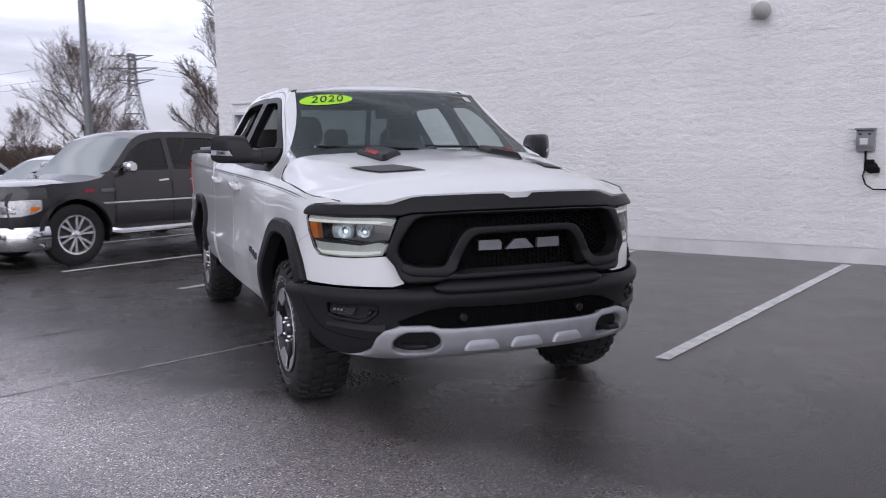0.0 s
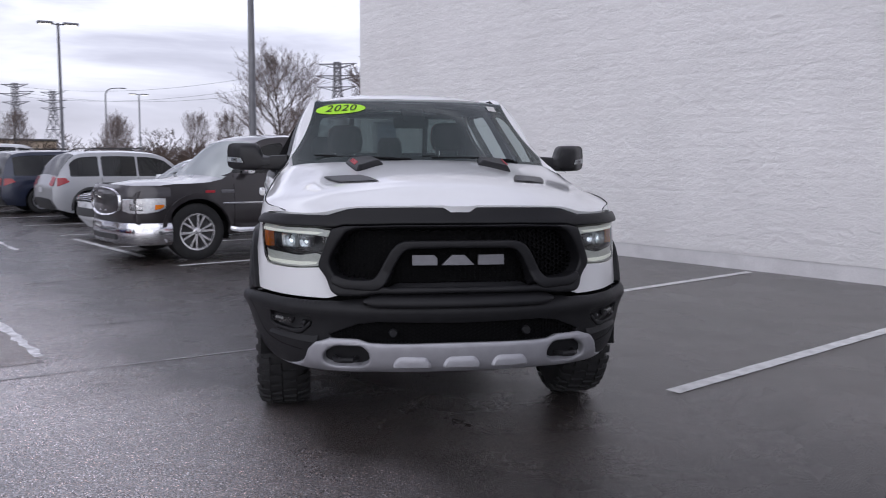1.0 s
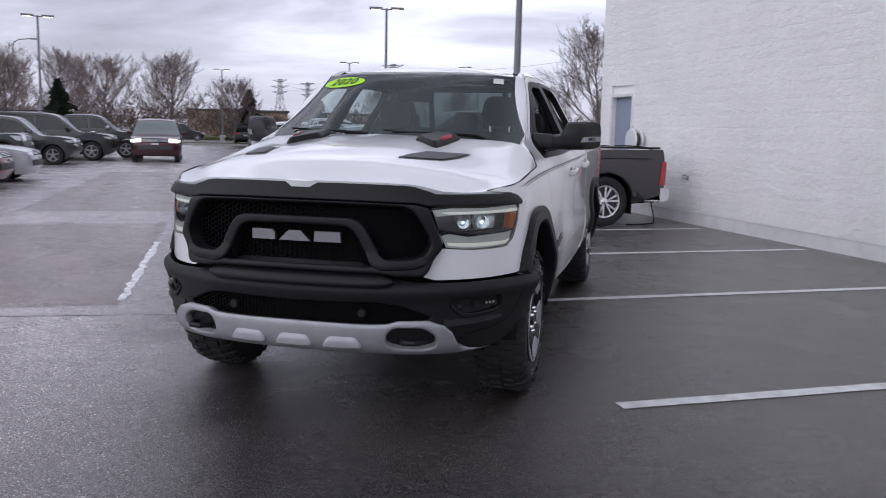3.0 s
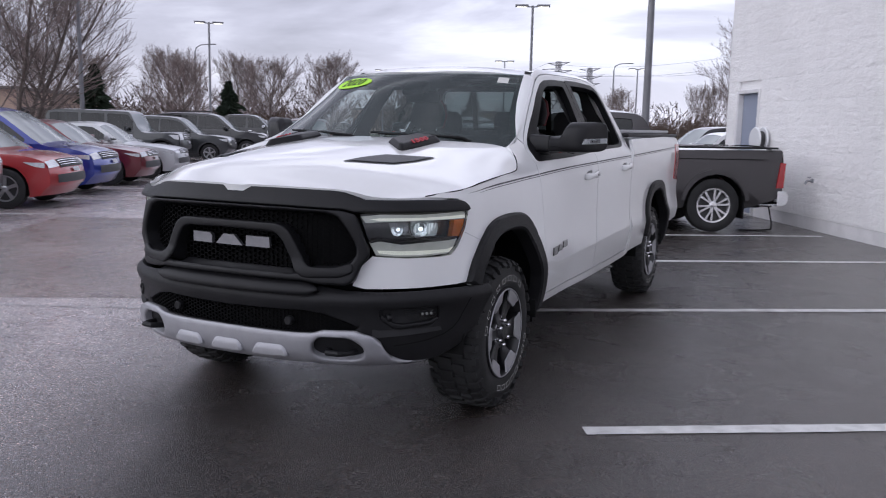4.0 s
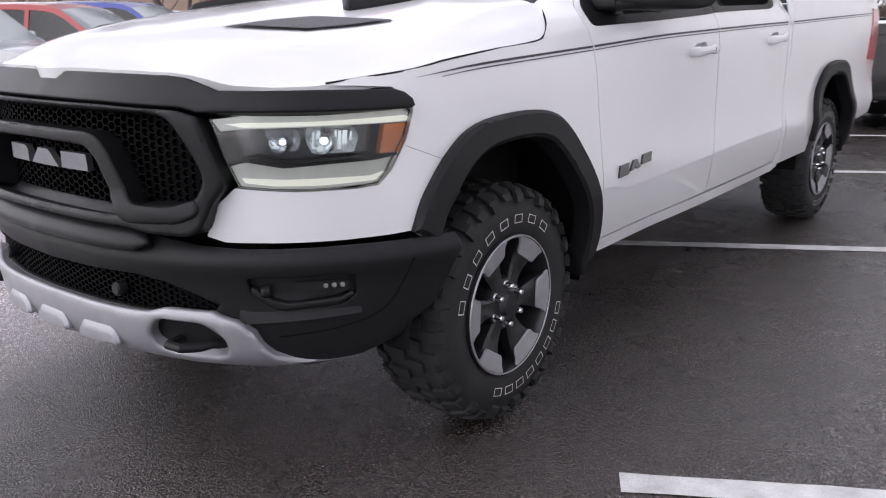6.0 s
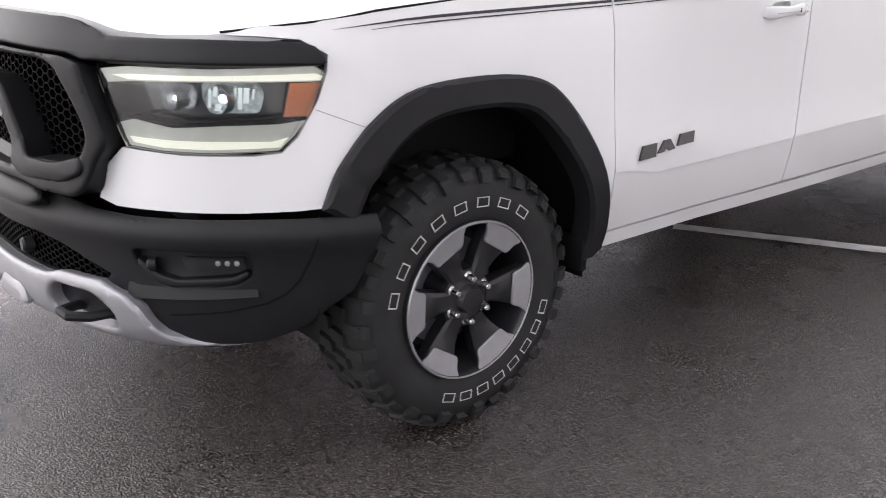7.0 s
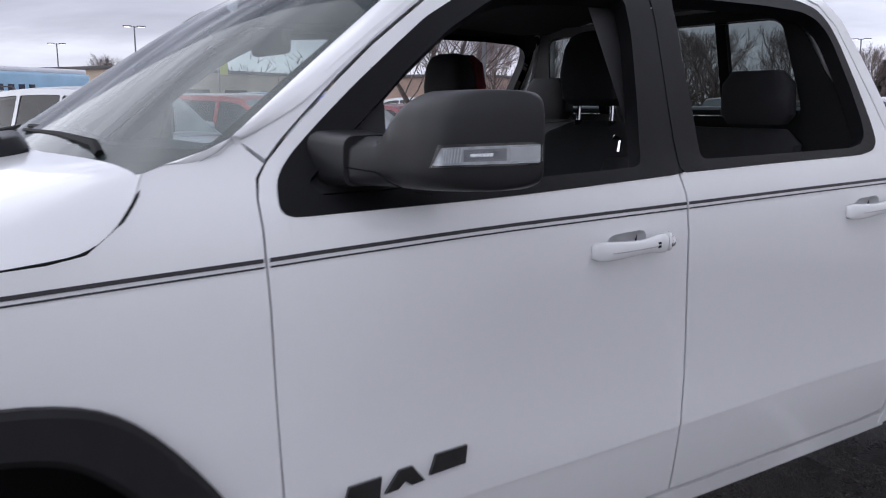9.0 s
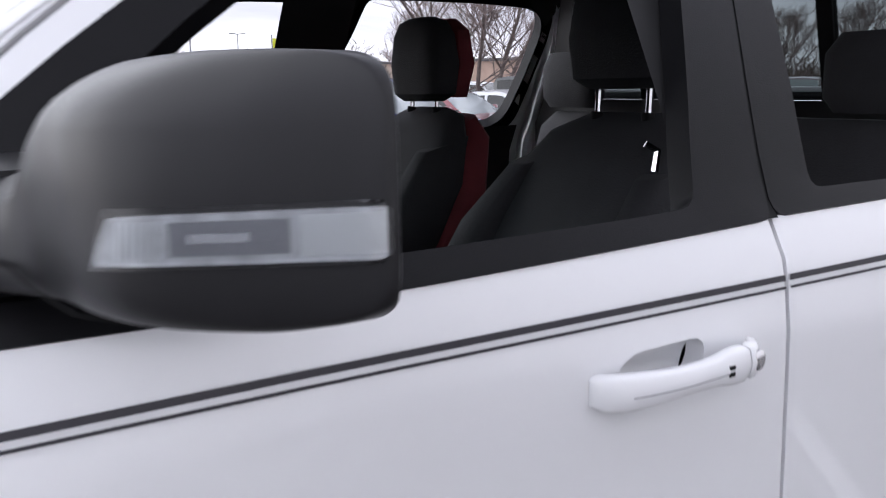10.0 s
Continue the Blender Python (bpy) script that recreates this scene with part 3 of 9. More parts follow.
wall_box(WALL_N + 13.6, WALL_N + 14, WALL_D0 + 0.41, WALL_D1 - 0.41, 0, WALL_H, bm)
solo("wall_back", bm, M_BLOCK, "white painted concrete block end walls", "wall", kind="structure", smooth=0)
bm = bmesh.new()
wall_box(WALL_N + 0.1, WALL_N + 13.9, WALL_D0 + 0.1, WALL_D1 - 0.1, WALL_H + 0.004, WALL_H + 0.25, bm)
solo("building_roof", bm, M_FOOT, "flat roof slab of the block building", "roof", kind="structure", smooth=0)

# ---- white crew-cab pickup: its body surfaces ----
PLAN = [(1.01, 4.86), (1.03, 4.2), (1.036, 3.3), (1.042, 2.6), (1.044, 2.0), (1.04, 1.5), (1.022, 1.0), (0.995, 0.6), (0.984, 0.3), (0.982, 0.0), (0.98, -0.2), (0.974, -0.35)]
CORNER = [(0.974, -0.35), (0.952, -0.48), (0.905, -0.60), (0.83, -0.71), (0.73, -0.80), (0.62, -0.868), (0.45, -0.94), (0.25, -0.983), (0.0, -0.998)]
ZS_NOSE, OF_NOSE = (0.36, 0.6, 0.8, 1.0, 1.1, 1.2), (-0.02, 0.0, 0.0, 0.0, -0.008, -0.04)
ZS_FRONT, OF_FRONT = (0.44, 0.6, 0.72, 0.86, 1.02, 1.14, 1.22, 1.28, 1.33, 1.385, 1.46, 1.6, 1.75, 1.88), (0.005, 0.04, 0.055, 0.04, 0.02, 0.006, -0.012, -0.035, -0.075, -0.13, -0.185, -0.25, -0.315, -0.38)
ZS_DOOR, OF_DOOR = (0.42, 0.50, 0.60, 0.69, 0.73, 0.79, 0.9, 1.05, 1.2, 1.28, 1.33, 1.37, 1.42, 1.5, 1.65, 1.8, 1.88, 1.95), (-0.04, -0.018, 0.002, 0.013, 0.014, 0.007, 0.0, 0.0, 0.002, -0.006, -0.022, -0.052, -0.083, -0.127, -0.213, -0.302, -0.362, -0.45)
ZS_BED, OF_BED = (0.42, 0.50, 0.60, 0.69, 0.73, 0.79, 0.9, 1.05, 1.2, 1.30, 1.38, 1.43, 1.46), (-0.04, -0.018, 0.004, 0.018, 0.02, 0.006, -0.006, -0.002, 0.002, 0.0, -0.012, -0.03, -0.07)


def sstep(a, b, x):
    t = min(1, max(0, (x - a) / (b - a)))
    return t * t * (3 - 2 * t)


cxs = list(range(len(CORNER)))
corner_pts = [(catmull(cxs, [p[0] for p in CORNER], i * 0.05), catmull(cxs, [p[1] for p in CORNER], i * 0.05)) for i in range((len(CORNER) - 1) * 20 + 1)]
corner_len = [0.0]
for a, b in zip(corner_pts, corner_pts[1:]):
    corner_len.append(corner_len[-1] + math.hypot(b[0] - a[0], b[1] - a[1]))
NOSE = corner_len[-1]
ys_plan, xs_plan = [p[1] for p in PLAN][::-1], [p[0] for p in PLAN][::-1]


def plan(s):
    """Plan point and outward normal at s: y along the side, arc length round the nose (s < -0.35)."""
    if s >= -0.35:
        x = catmull(ys_plan, xs_plan, s)
        d = (catmull(ys_plan, xs_plan, s + 0.01) - x) / 0.01
        return x, s, *Vector((1, -d)).normalized()
    q = min(-0.35 - s, NOSE - 1e-6)
    i = 0
    lo, hi = 0, len(corner_len) - 1
    while hi - lo > 1:
        mid = (lo + hi) // 2
        lo, hi = (mid, hi) if corner_len[mid] <= q else (lo, mid)
    t = (q - corner_len[lo]) / (corner_len[hi] - corner_len[lo])
    a, b = corner_pts[lo], corner_pts[hi]
    w0, w1 = corner_pts[max(lo - 4, 0)], corner_pts[min(hi + 4, len(corner_pts) - 1)]
    n = Vector((-(w1[1] - w0[1]), w1[0] - w0[0])).normalized()
    if q > NOSE - 0.05:
        n = n.lerp(Vector((0, -1)), (q - NOSE + 0.05) / 0.05).normalized()
    return lerp(a[0], b[0], t), lerp(a[1], b[1], t), n.x, n.y


def side_off(s, z):
    if s < -0.7:
        return catmull(ZS_NOSE, OF_NOSE, z)
    f = catmull(ZS_FRONT, OF_FRONT, z)
    if s < -0.3:
        w = sstep(-0.3, -0.7, s)
        return lerp(f, catmull(ZS_NOSE, OF_NOSE, z), w)
    if s < 0.45:
        return f
    d = catmull(ZS_DOOR, OF_DOOR, z)
    if s < 1.15:
        return lerp(f, d, sstep(0.45, 1.15, s))
    if s < 2.657:
        return d
    return lerp(d, catmull(ZS_BED, OF_BED, z), sstep(2.657, 2.663, s))


def S(s, z):
    x, y, nx, ny = plan(s)
    o = side_off(s, z)
    return (x + nx * o, y + ny * o, z)


def q(x):
    """Arc distance from the nose's middle at half-width x."""
    for i in range(len(corner_pts) - 1, 0, -1):
        if corner_pts[i - 1][0] >= abs(x):
            a, b = corner_pts[i], corner_pts[i - 1]
            t = (abs(x) - a[0]) / max(1e-9, b[0] - a[0])
            return math.copysign(NOSE - lerp(corner_len[i], corner_len[i - 1], t), x)
    return math.copysign(NOSE, x)


def qy(y):
    """Arc distance from the nose's middle at the side's y."""
    for i in range(1, len(corner_pts)):
        if corner_pts[i][1] <= y:
            return NOSE - corner_len[i]
    return NOSE


def nose(off):
    """Surface round the nose: signed arc distance and height, pushed out by off(z)."""
    def f(p, z):
        x, y, nx, ny = plan(-0.35 - NOSE + abs(p))
        o = off(z) + side_off(-0.35 - NOSE + abs(p), z)
        return (math.copysign(x + nx * o, p) if p else 0.0, y + ny * o, z)
    return f


def sq(x):
    return -0.35 - NOSE + abs(q(x))


def both(half):
    """A full-width outline from its left half (x rising from the middle line and back to it), as (arc, z)."""
    left = [(q(x), z) for x, z in half]
    right = [(-q(x), z) for x, z in half[::-1] if abs(x) > 1e-6]
    return left + right


HX = (0.0, 0.2, 0.35, 0.62, 0.80, 0.87, 0.91, 0.955)
HY = (-1.0, -0.8, -0.575, -0.12, 0.3, 0.6)
HT = ((1.235, 1.23, 1.225, 1.18, 1.12, 1.10, 1.09, 1.08), (1.295, 1.29, 1.275, 1.23, 1.155, 1.13, 1.11, 1.09), (1.345, 1.34, 1.325, 1.275, 1.212, 1.192, 1.186, 1.182),
      (1.405, 1.40, 1.385, 1.338, 1.298, 1.275, 1.258, 1.236), (1.44, 1.435, 1.43, 1.412, 1.387, 1.352, 1.322, 1.264), (1.455, 1.45, 1.445, 1.435, 1.42, 1.40, 1.375, 1.32))
zf_x, zf_z = (0.0, 0.5, 0.57, 0.66, 0.83, 0.95), (1.208, 1.200, 1.190, 1.164, 1.168, 1.192)


def nose_y(x):
    x = abs(x)
    for i in range(len(corner_pts) - 1, 0, -1):
        if corner_pts[i - 1][0] >= x:
            a, b = corner_pts[i], corner_pts[i - 1]
            return lerp(a[1], b[1], (x - a[0]) / max(1e-9, b[0] - a[0]))
    return -0.35


def hood(x, y):
    a = abs(x)
    z = catmull(HY, [catmull(HX, row, a) for row in HT], y)
    t = y - (nose_y(min(a, 0.95)) + 0.02)
    return (x, y, lerp(catmull(zf_x, zf_z, a), z, sstep(-0.02, 0.22, t) ** 0.6 if t > -0.02 else 0))


def roof(x, y):
    z = catmull((0.9, 0.93, 0.97, 1.05, 1.15, 1.4, 1.8, 2.2, 2.7), (1.832, 1.848, 1.866, 1.888, 1.902, 1.922, 1.937, 1.937, 1.90), y)
    return (x, y, z - 0.075 * (abs(x) / 0.70) ** 2.4)


WB_C, WB_E, WT_C, WT_E = Vector((0, 0.27, 1.435)), Vector((0.832, 0.543, 1.442)), Vector((0, 0.93, 1.842)), Vector((0.668, 1.085, 1.838))


def screen(u, v):
    """Windscreen: nearly flat in the middle, wrapping back to straight raked side edges at u = 1."""
    w = 4 * v * (1 - v)
    c, e = WB_C.lerp(WT_C, v), WB_E.lerp(WT_E, v) - Vector((0.024, 0.008, 0.010)) * w
    return (e.x * u, lerp(c.y, e.y, abs(u) ** 2.6), lerp(c.z + 0.03 * w * v, e.z, abs(u) ** 3.5))


truck = thing("pickup_truck", "white crew-cab pickup truck with black off-road trim, parked on wet asphalt", "pickup truck")
RIGHT = mirror_x(S)
SIDES = ((S, False, 1), (RIGHT, True, -1))

# wheel-arch outlines (y, z); the rear one is the front one moved back
ARCH_OUT = [(-0.475, 0.76), (-0.43, 0.86), (-0.33, 0.97), (-0.2, 1.032), (0.0, 1.05), (0.18, 1.038), (0.30, 0.985), (0.42, 0.85), (0.50, 0.70), (0.535, 0.56), (0.53, 0.47)]
ARCH_MID = [(-0.445, 0.74), (-0.40, 0.84), (-0.31, 0.94), (-0.19, 1.0), (0.0, 1.018), (0.165, 1.006), (0.27, 0.958), (0.385, 0.83), (0.465, 0.69), (0.50, 0.56), (0.50, 0.47)]
ARCH_IN = [(-0.40, 0.72), (-0.355, 0.81), (-0.275, 0.895), (-0.165, 0.95), (0.0, 0.965), (0.15, 0.952), (0.24, 0.905), (0.345, 0.79), (0.42, 0.665), (0.45, 0.55), (0.45, 0.44)]
REAR = 3.672


def smooth_path(pts, n=4):
    ks = list(range(len(pts)))
    return [(catmull(ks, [p[0] for p in pts], i / n), catmull(ks, [p[1] for p in pts], i / n)) for i in range((len(pts) - 1) * n + 1)]


ARCH_OUT, ARCH_MID, ARCH_IN = smooth_path(ARCH_OUT), smooth_path(ARCH_MID), smooth_path(ARCH_IN)

fender_line = [
    (sq(0.592), 0.768), (sq(0.63), 0.86), (sq(0.672), 0.903), (sq(0.80), 0.892), (sq(0.9), 0.892), (-0.558, 0.899), (-0.520, 0.936), (-0.469, 1.02), (-0.443, 1.085), (-0.437, 1.125),
    (-0.50, 1.160), (-0.60, 1.167), (-0.678, 1.169), (-0.655, 1.178), (-0.60, 1.187), (-0.45, 1.2), (-0.30, 1.217), (-0.15, 1.233), (0.0, 1.247), (0.19, 1.258), (0.25, 1.268), (0.297, 1.3), (0.338, 1.34), (0.366, 1.39), (0.45, 1.414), (0.47, 1.419), (0.5465, 1.444),
    (0.590, 1.4005), (0.568, 1.375), (0.556, 1.335), (0.548, 1.24), (0.546, 0.95), (0.546, 0.72), (0.546, 0.49), (0.50, 0.47)]
fender_line += ARCH_MID[::-1][1:]
fender_line += [(-0.455, 0.762), (-0.52, 0.757), (sq(0.88), 0.752), (sq(0.75), 0.752), (sq(0.64), 0.753)]
GAP_FR = [(1.765, 1.868), (1.735, 1.764), (1.716, 1.70), (1.693, 1.63), (1.648, 1.50), (1.606, 1.37), (1.602, 1.30), (1.602, 1.27), (1.606, 1.15), (1.612, 1.04), (1.616, 0.93), (1.614, 0.84), (1.604, 0.77), (1.598, 0.72), (1.596, 0.64), (1.597, 0.54)]
DOOR_F = [(0.575, 0.515), (0.556, 0.62), (0.551, 0.72), (0.549, 0.95), (0.552, 1.24), (0.560, 1.335), (0.573, 1.373), (0.597, 1.403), (0.637, 1.4405), (0.70, 1.498), (0.775, 1.567), (0.86, 1.637), (0.93, 1.686), (1.018, 1.744), (1.10, 1.790), (1.18, 1.822), (1.28, 1.845), (1.45, 1.861)] + [(y - 0.0035, z) for y, z in GAP_FR] + [(1.3, 0.527)]
DOOR_R = [(y + 0.0035, z) for y, z in GAP_FR[::-1]] + [(2.0, 1.874), (2.28, 1.872), (2.44, 1.862), (2.54, 1.822), (2.578, 1.76), (2.585, 1.66),
          (2.592, 1.46), (2.598, 1.38), (2.602, 1.2), (2.602, 0.95), (2.600, 0.75), (2.592, 0.63), (2.572, 0.556), (2.44, 0.546)]
CREASE_F = [(0.551, 0.718), (0.61, 0.716), (0.66, 0.710), (0.75, 0.691), (0.86, 0.692), (1.05, 0.695), (1.363, 0.707), (1.5945, 0.717)]
CREASE_R = [(1.6015, 0.717), (2.02, 0.729), (2.4, 0.733), (2.599, 0.735)]
DOOR_F_UP = CREASE_F[::-1] + [p for p in DOOR_F if p[1] > 0.725]
DOOR_F_LOW = DOOR_F[:2] + CREASE_F + [(1.5925, 0.64), (1.5935, 0.535), (1.3, 0.527)]
DOOR_R_UP = CREASE_R[::-1] + [p for p in DOOR_R if p[1] > 0.738]
DOOR_R_LOW = [(1.6005, 0.535), (1.5995, 0.64)] + CREASE_R + [(2.592, 0.63), (2.572, 0.556), (2.44, 0.546)]
WIN_F = [(0.622, 1.392), (0.604, 1.366), (0.597, 1.340), (0.594, 1.322), (0.600, 1.310), (0.616, 1.304), (0.64, 1.304), (1.0, 1.318), (1.57, 1.344), (1.596, 1.346), (1.642, 1.50), (1.687, 1.63), (1.710, 1.70), (1.726, 1.755), (1.742, 1.832), (1.45, 1.826), (1.28, 1.812), (1.18, 1.788), (1.093, 1.750), (1.006, 1.7035), (0.917, 1.641), (0.806, 1.556), (0.716, 1.479), (0.65, 1.420)]
WIN_F2 = [(0.66, 1.36), (0.68, 1.338), (1.0, 1.350), (1.40, 1.363), (1.486, 1.368), (1.545, 1.51), (1.592, 1.626), (1.618, 1.69), (1.640, 1.775), (1.630, 1.788), (1.45, 1.785), (1.29, 1.775), (1.19, 1.750), (1.06, 1.680), (0.93, 1.588), (0.78, 1.460)]
WIN_R = [(1.612, 1.348), (2.0, 1.358), (2.40, 1.366), (2.470, 1.376), (2.510, 1.40), (2.524, 1.44), (2.540, 1.56), (2.552, 1.70), (2.545, 1.77), (2.515, 1.812), (2.44, 1.834), (2.25, 1.842), (2.0, 1.844), (1.758, 1.838), (1.742, 1.755), (1.724, 1.70), (1.700, 1.63), (1.656, 1.50)]
WIN_R2 = [(1.700, 1.376), (2.0, 1.380), (2.36, 1.386), (2.425, 1.396), (2.462, 1.422), (2.480, 1.46), (2.500, 1.57), (2.514, 1.70), (2.506, 1.748), (2.478, 1.780), (2.42, 1.798), (2.24, 1.806), (2.0, 1.806), (1.838, 1.803), (1.826, 1.785), (1.803, 1.705), (1.775, 1.633), (1.738, 1.50)]
WIN_F, WIN_F2, WIN_R, WIN_R2 = (rounded(w, 0.022, 3) for w in (WIN_F, WIN_F2, WIN_R, WIN_R2))
WIN_F_TRIM = [(y + (0.0045 if y > 1.59 else 0), z) for y, z in WIN_F]
WIN_R_TRIM = [(y - (0.0045 if y < 1.77 else 0), z) for y, z in WIN_R]
CAB = [(0.596, 1.4085), (0.5525, 1.4465), (0.62, 1.484), (0.70, 1.542), (0.78, 1.606), (0.86, 1.667), (0.94, 1.722), (1.0, 1.762), (1.10, 1.822), (1.2, 1.866), (1.3, 1.888), (1.7, 1.902), (2.2, 1.902), (2.46, 1.892), (2.58, 1.858), (2.632, 1.79), (2.65, 1.66), (2.655, 1.46), (2.655, 1.25), (2.655, 0.5), (2.582, 0.5),
       (2.600, 0.62), (2.607, 0.74), (2.609, 0.95), (2.611, 1.2), (2.609, 1.38), (2.600, 1.465), (2.593, 1.665), (2.586, 1.765), (2.546, 1.83), (2.444, 1.869), (2.28, 1.879), (2.0, 1.881), (1.45, 1.869), (1.28, 1.853), (1.178, 1.829), (1.096, 1.796), (1.014, 1.750), (0.926, 1.692), (0.856, 1.643), (0.771, 1.573), (0.696, 1.504), (0.633, 1.446)]
bed_line = [(2.664, 0.52), (2.664, 1.0), (2.664, 1.425), (3.2, 1.43), (4.0, 1.44), (4.70, 1.446), (4.80, 1.42), (4.835, 1.3), (4.84, 1.0), (4.82, 0.72), (4.78, 0.62), (4.3, 0.60)]
bed_line += [(y + REAR, z) for y, z in ARCH_MID[::-1]][1:] + [(REAR - 0.46, 0.6), (REAR - 0.47, 0.52)]

for surf, flip, sx in SIDES:
    fender = part("fender", skin(fender_line, surf, 0.05, lip=0.025, flip=flip), M_WHITE, truck)
    bed = part("bed_side", skin(bed_line, surf, 0.07, lip=0.025, flip=flip), M_WHITE, truck)
    part("cab_side", skin(CAB, surf, 0.04, lip=0.03, flip=flip), M_WHITE, truck)
    cups = [rounded([(y0 + 0.022, zc - 0.024), (y0 + 0.160, zc - 0.020), (y0 + 0.172, zc + 0.036), (y0 + 0.048, zc + 0.030)], 0.03) for y0, zc in ((1.294, 1.190), (2.262, 1.215))]
    door_f = part("front_door", skin(DOOR_F_UP, surf, 0.05, [WIN_F, cups[0]], 0.03, flip), M_WHITE, truck)
    door_r = part("rear_door", skin(DOOR_R_UP, surf, 0.05, [WIN_R, cups[1]], 0.03, flip), M_WHITE, truck)
    part("lower_panel", skin(DOOR_F_LOW, surf, 0.05, lip=0.03, flip=flip, push=-0.003), M_WHITE, door_f)
    part("lower_panel", skin(DOOR_R_LOW, surf, 0.05, lip=0.03, flip=flip, push=-0.003), M_WHITE, door_r)
    part("window_trim", skin(WIN_F_TRIM, surf, 0.05, [WIN_F2], 0.045, flip, push=0.003), M_SURROUND, door_f, "satin black window surround, the window wound down")
    part("window_trim", skin(WIN_R_TRIM, surf, 0.05, [WIN_R2], 0.045, flip, push=0.003), M_SURROUND, door_r, "satin black window surround, the window wound down")
    # black seal in the gap between the two window surrounds
    seal = [p for p in GAP_FR if p[1] > 1.35 and p[1] < 1.85] + [(1.6045, 1.347)]
    part("pillar_seal", skin([(y - 0.009, z) for y, z in seal] + [(y + 0.009, z) for y, z in seal[::-1]], surf, 0.05, lip=0.0, flip=flip, push=0.0015), M_BLACK, door_f)
    # small black triangle ahead of the front window
    part("mirror_sail", skin([(0.648, 1.348), (0.848, 1.355), (0.853, 1.47), (0.874, 1.585), (0.862, 1.572), (0.76, 1.46)], surf, 0.05, lip=0.03, flip=flip, push=-0.012), M_TRIM, door_f)
    for off, o in ((0.0, fender), (REAR, bed)):
        ring = [(y + off, z) for y, z in ARCH_OUT] + [(y + off, z) for y, z in ARCH_IN[::-1]]
        if off:
            ring = [(off - 0.475, 0.60)] + ring + [(off - 0.42, 0.58)]
        part("wheel_arch_flare", skin(ring, surf, 0.045, lip=0.07, flip=flip, push=0.032, roll=(0.012, 0.010)), M_TRIM, o, "grained black plastic wheel-arch flare")
    # rocker under the doors
    part("rocker", skin([(0.50, 0.455), (2.62, 0.485), (2.60, 0.535), (1.6, 0.522), (0.55, 0.505)], surf, 0.06, lip=0.05, flip=flip, push=-0.004), M_WHITE, truck)
    # twin pinstripes
    for dz, w, nm in ((0.0, 0.0075, "upper"), (-0.012, 0.0035, "lower")):
        pts = [(-0.44, 1.178), (-0.2, 1.2), (0.25, 1.22), (0.55, 1.233), (0.735, 1.244), (1.02, 1.2605), (1.3, 1.2695), (1.6, 1.277), (2.1, 1.288), (2.62, 1.297), (3.6, 1.318), (4.7, 1.34)]
        line = [(a, catmull([p[0] for p in pts], [p[1] for p in pts], a) + dz) for a in [-0.42 + 0.1 * k for k in range(52)]]
        if nm == "lower":
            line = line[1:]
        for lo, hi, parent in ((-0.5, 0.545, fender), (0.556, 1.598, door_f), (1.606, 2.60, door_r), (2.67, 4.72, bed)):
            seg = [p for p in line if lo < p[0] < hi]
            seg = [(lo if lo > 0 else seg[0][0], catmull([p[0] for p in line], [p[1] for p in line], lo if lo > 0 else seg[0][0]))] + seg + [(hi, catmull([p[0] for p in line], [p[1] for p in line], hi))]
            poly = [(a, z + w / 2 * (min(1, (a + 0.44) / 0.3) if a < -0.1 else 1)) for a, z in seg] + [(a, z - w / 2 * (min(1, (a + 0.44) / 0.3) if a < -0.1 else 1)) for a, z in seg[::-1]]
            part("pinstripe", skin(poly, surf, 0.06, lip=0, flip=flip, push=0.0025), M_STRIPE, parent, "thin dark pinstripe")
    # door handles: a recessed cup, a bowed grip and, beyond a thin gap, a fixed end
    for y0, parent, keyed in ((1.294, door_f, True), (2.262, door_r, False)):
        zc = 1.190 if keyed else 1.215
        def bowl(y, z, y0=y0, zc=zc):
            r = ((y - y0 - 0.105) / 0.095) ** 2 + ((z - zc - 0.006) / 0.038) ** 2
            p = surf(y, z)
            return (p[0] - sx * 0.048 * max(0.0, 1 - r) ** 0.6, p[1], p[2])
        part("handle_cup", skin(cups[0 if keyed else 1], bowl, 0.012, lip=0.0, flip=flip), M_WHITE, parent)

        def grip(t0, t1, n):
            rings = []
            for k in range(n + 1):
                f = k / n
                t = lerp(t0, t1, f)
                y = y0 + 0.232 * t
                zz = zc - 0.004 + 0.012 * t
                hgt = catmull((0, 0.05, 0.2, 0.45, 0.66, 0.76, 0.9, 1), (0.0185, 0.0215, 0.0205, 0.0165, 0.0175, 0.0215, 0.0215, 0.019), t)
                out = catmull((0, 0.05, 0.15, 0.4, 0.75, 0.92, 1), (0.000, 0.012, 0.023, 0.031, 0.030, 0.026, 0.012), t)
                end = 0.82 if f in (0.0, 1.0) else 1.0
                ring = []
                for c in range(20):
                    a = 2 * math.pi * c / 20
                    sa, ca = math.copysign(abs(math.sin(a)) ** 0.6, math.sin(a)), math.copysign(abs(math.cos(a)) ** 0.6, math.cos(a))
                    p = Vector(surf(y, zz + hgt * end * sa))
                    ring.append((p.x + sx * (out + (0.011 + 0.002 * (abs(sa) < 0.25)) * end * ca), p.y, p.z))
                rings.append(ring)
            return loft(rings)
        handle = part("door_handle", grip(0.0, 0.868, 26), M_WHITE, parent, "white bow-type door handle")
        part("handle_end", grip(0.880, 1.0, 8), M_WHITE, parent)
        ridge = []
        for k in range(13):
            t = lerp(0.14, 0.70, k / 12)
            p = Vector(surf(y0 + 0.232 * t, zc - 0.007 + 0.012 * t))
            ridge.append((p.x + sx * (catmull((0.05, 0.15, 0.4, 0.75), (0.012, 0.023, 0.031, 0.030), t) + 0.0118), p.y, p.z))
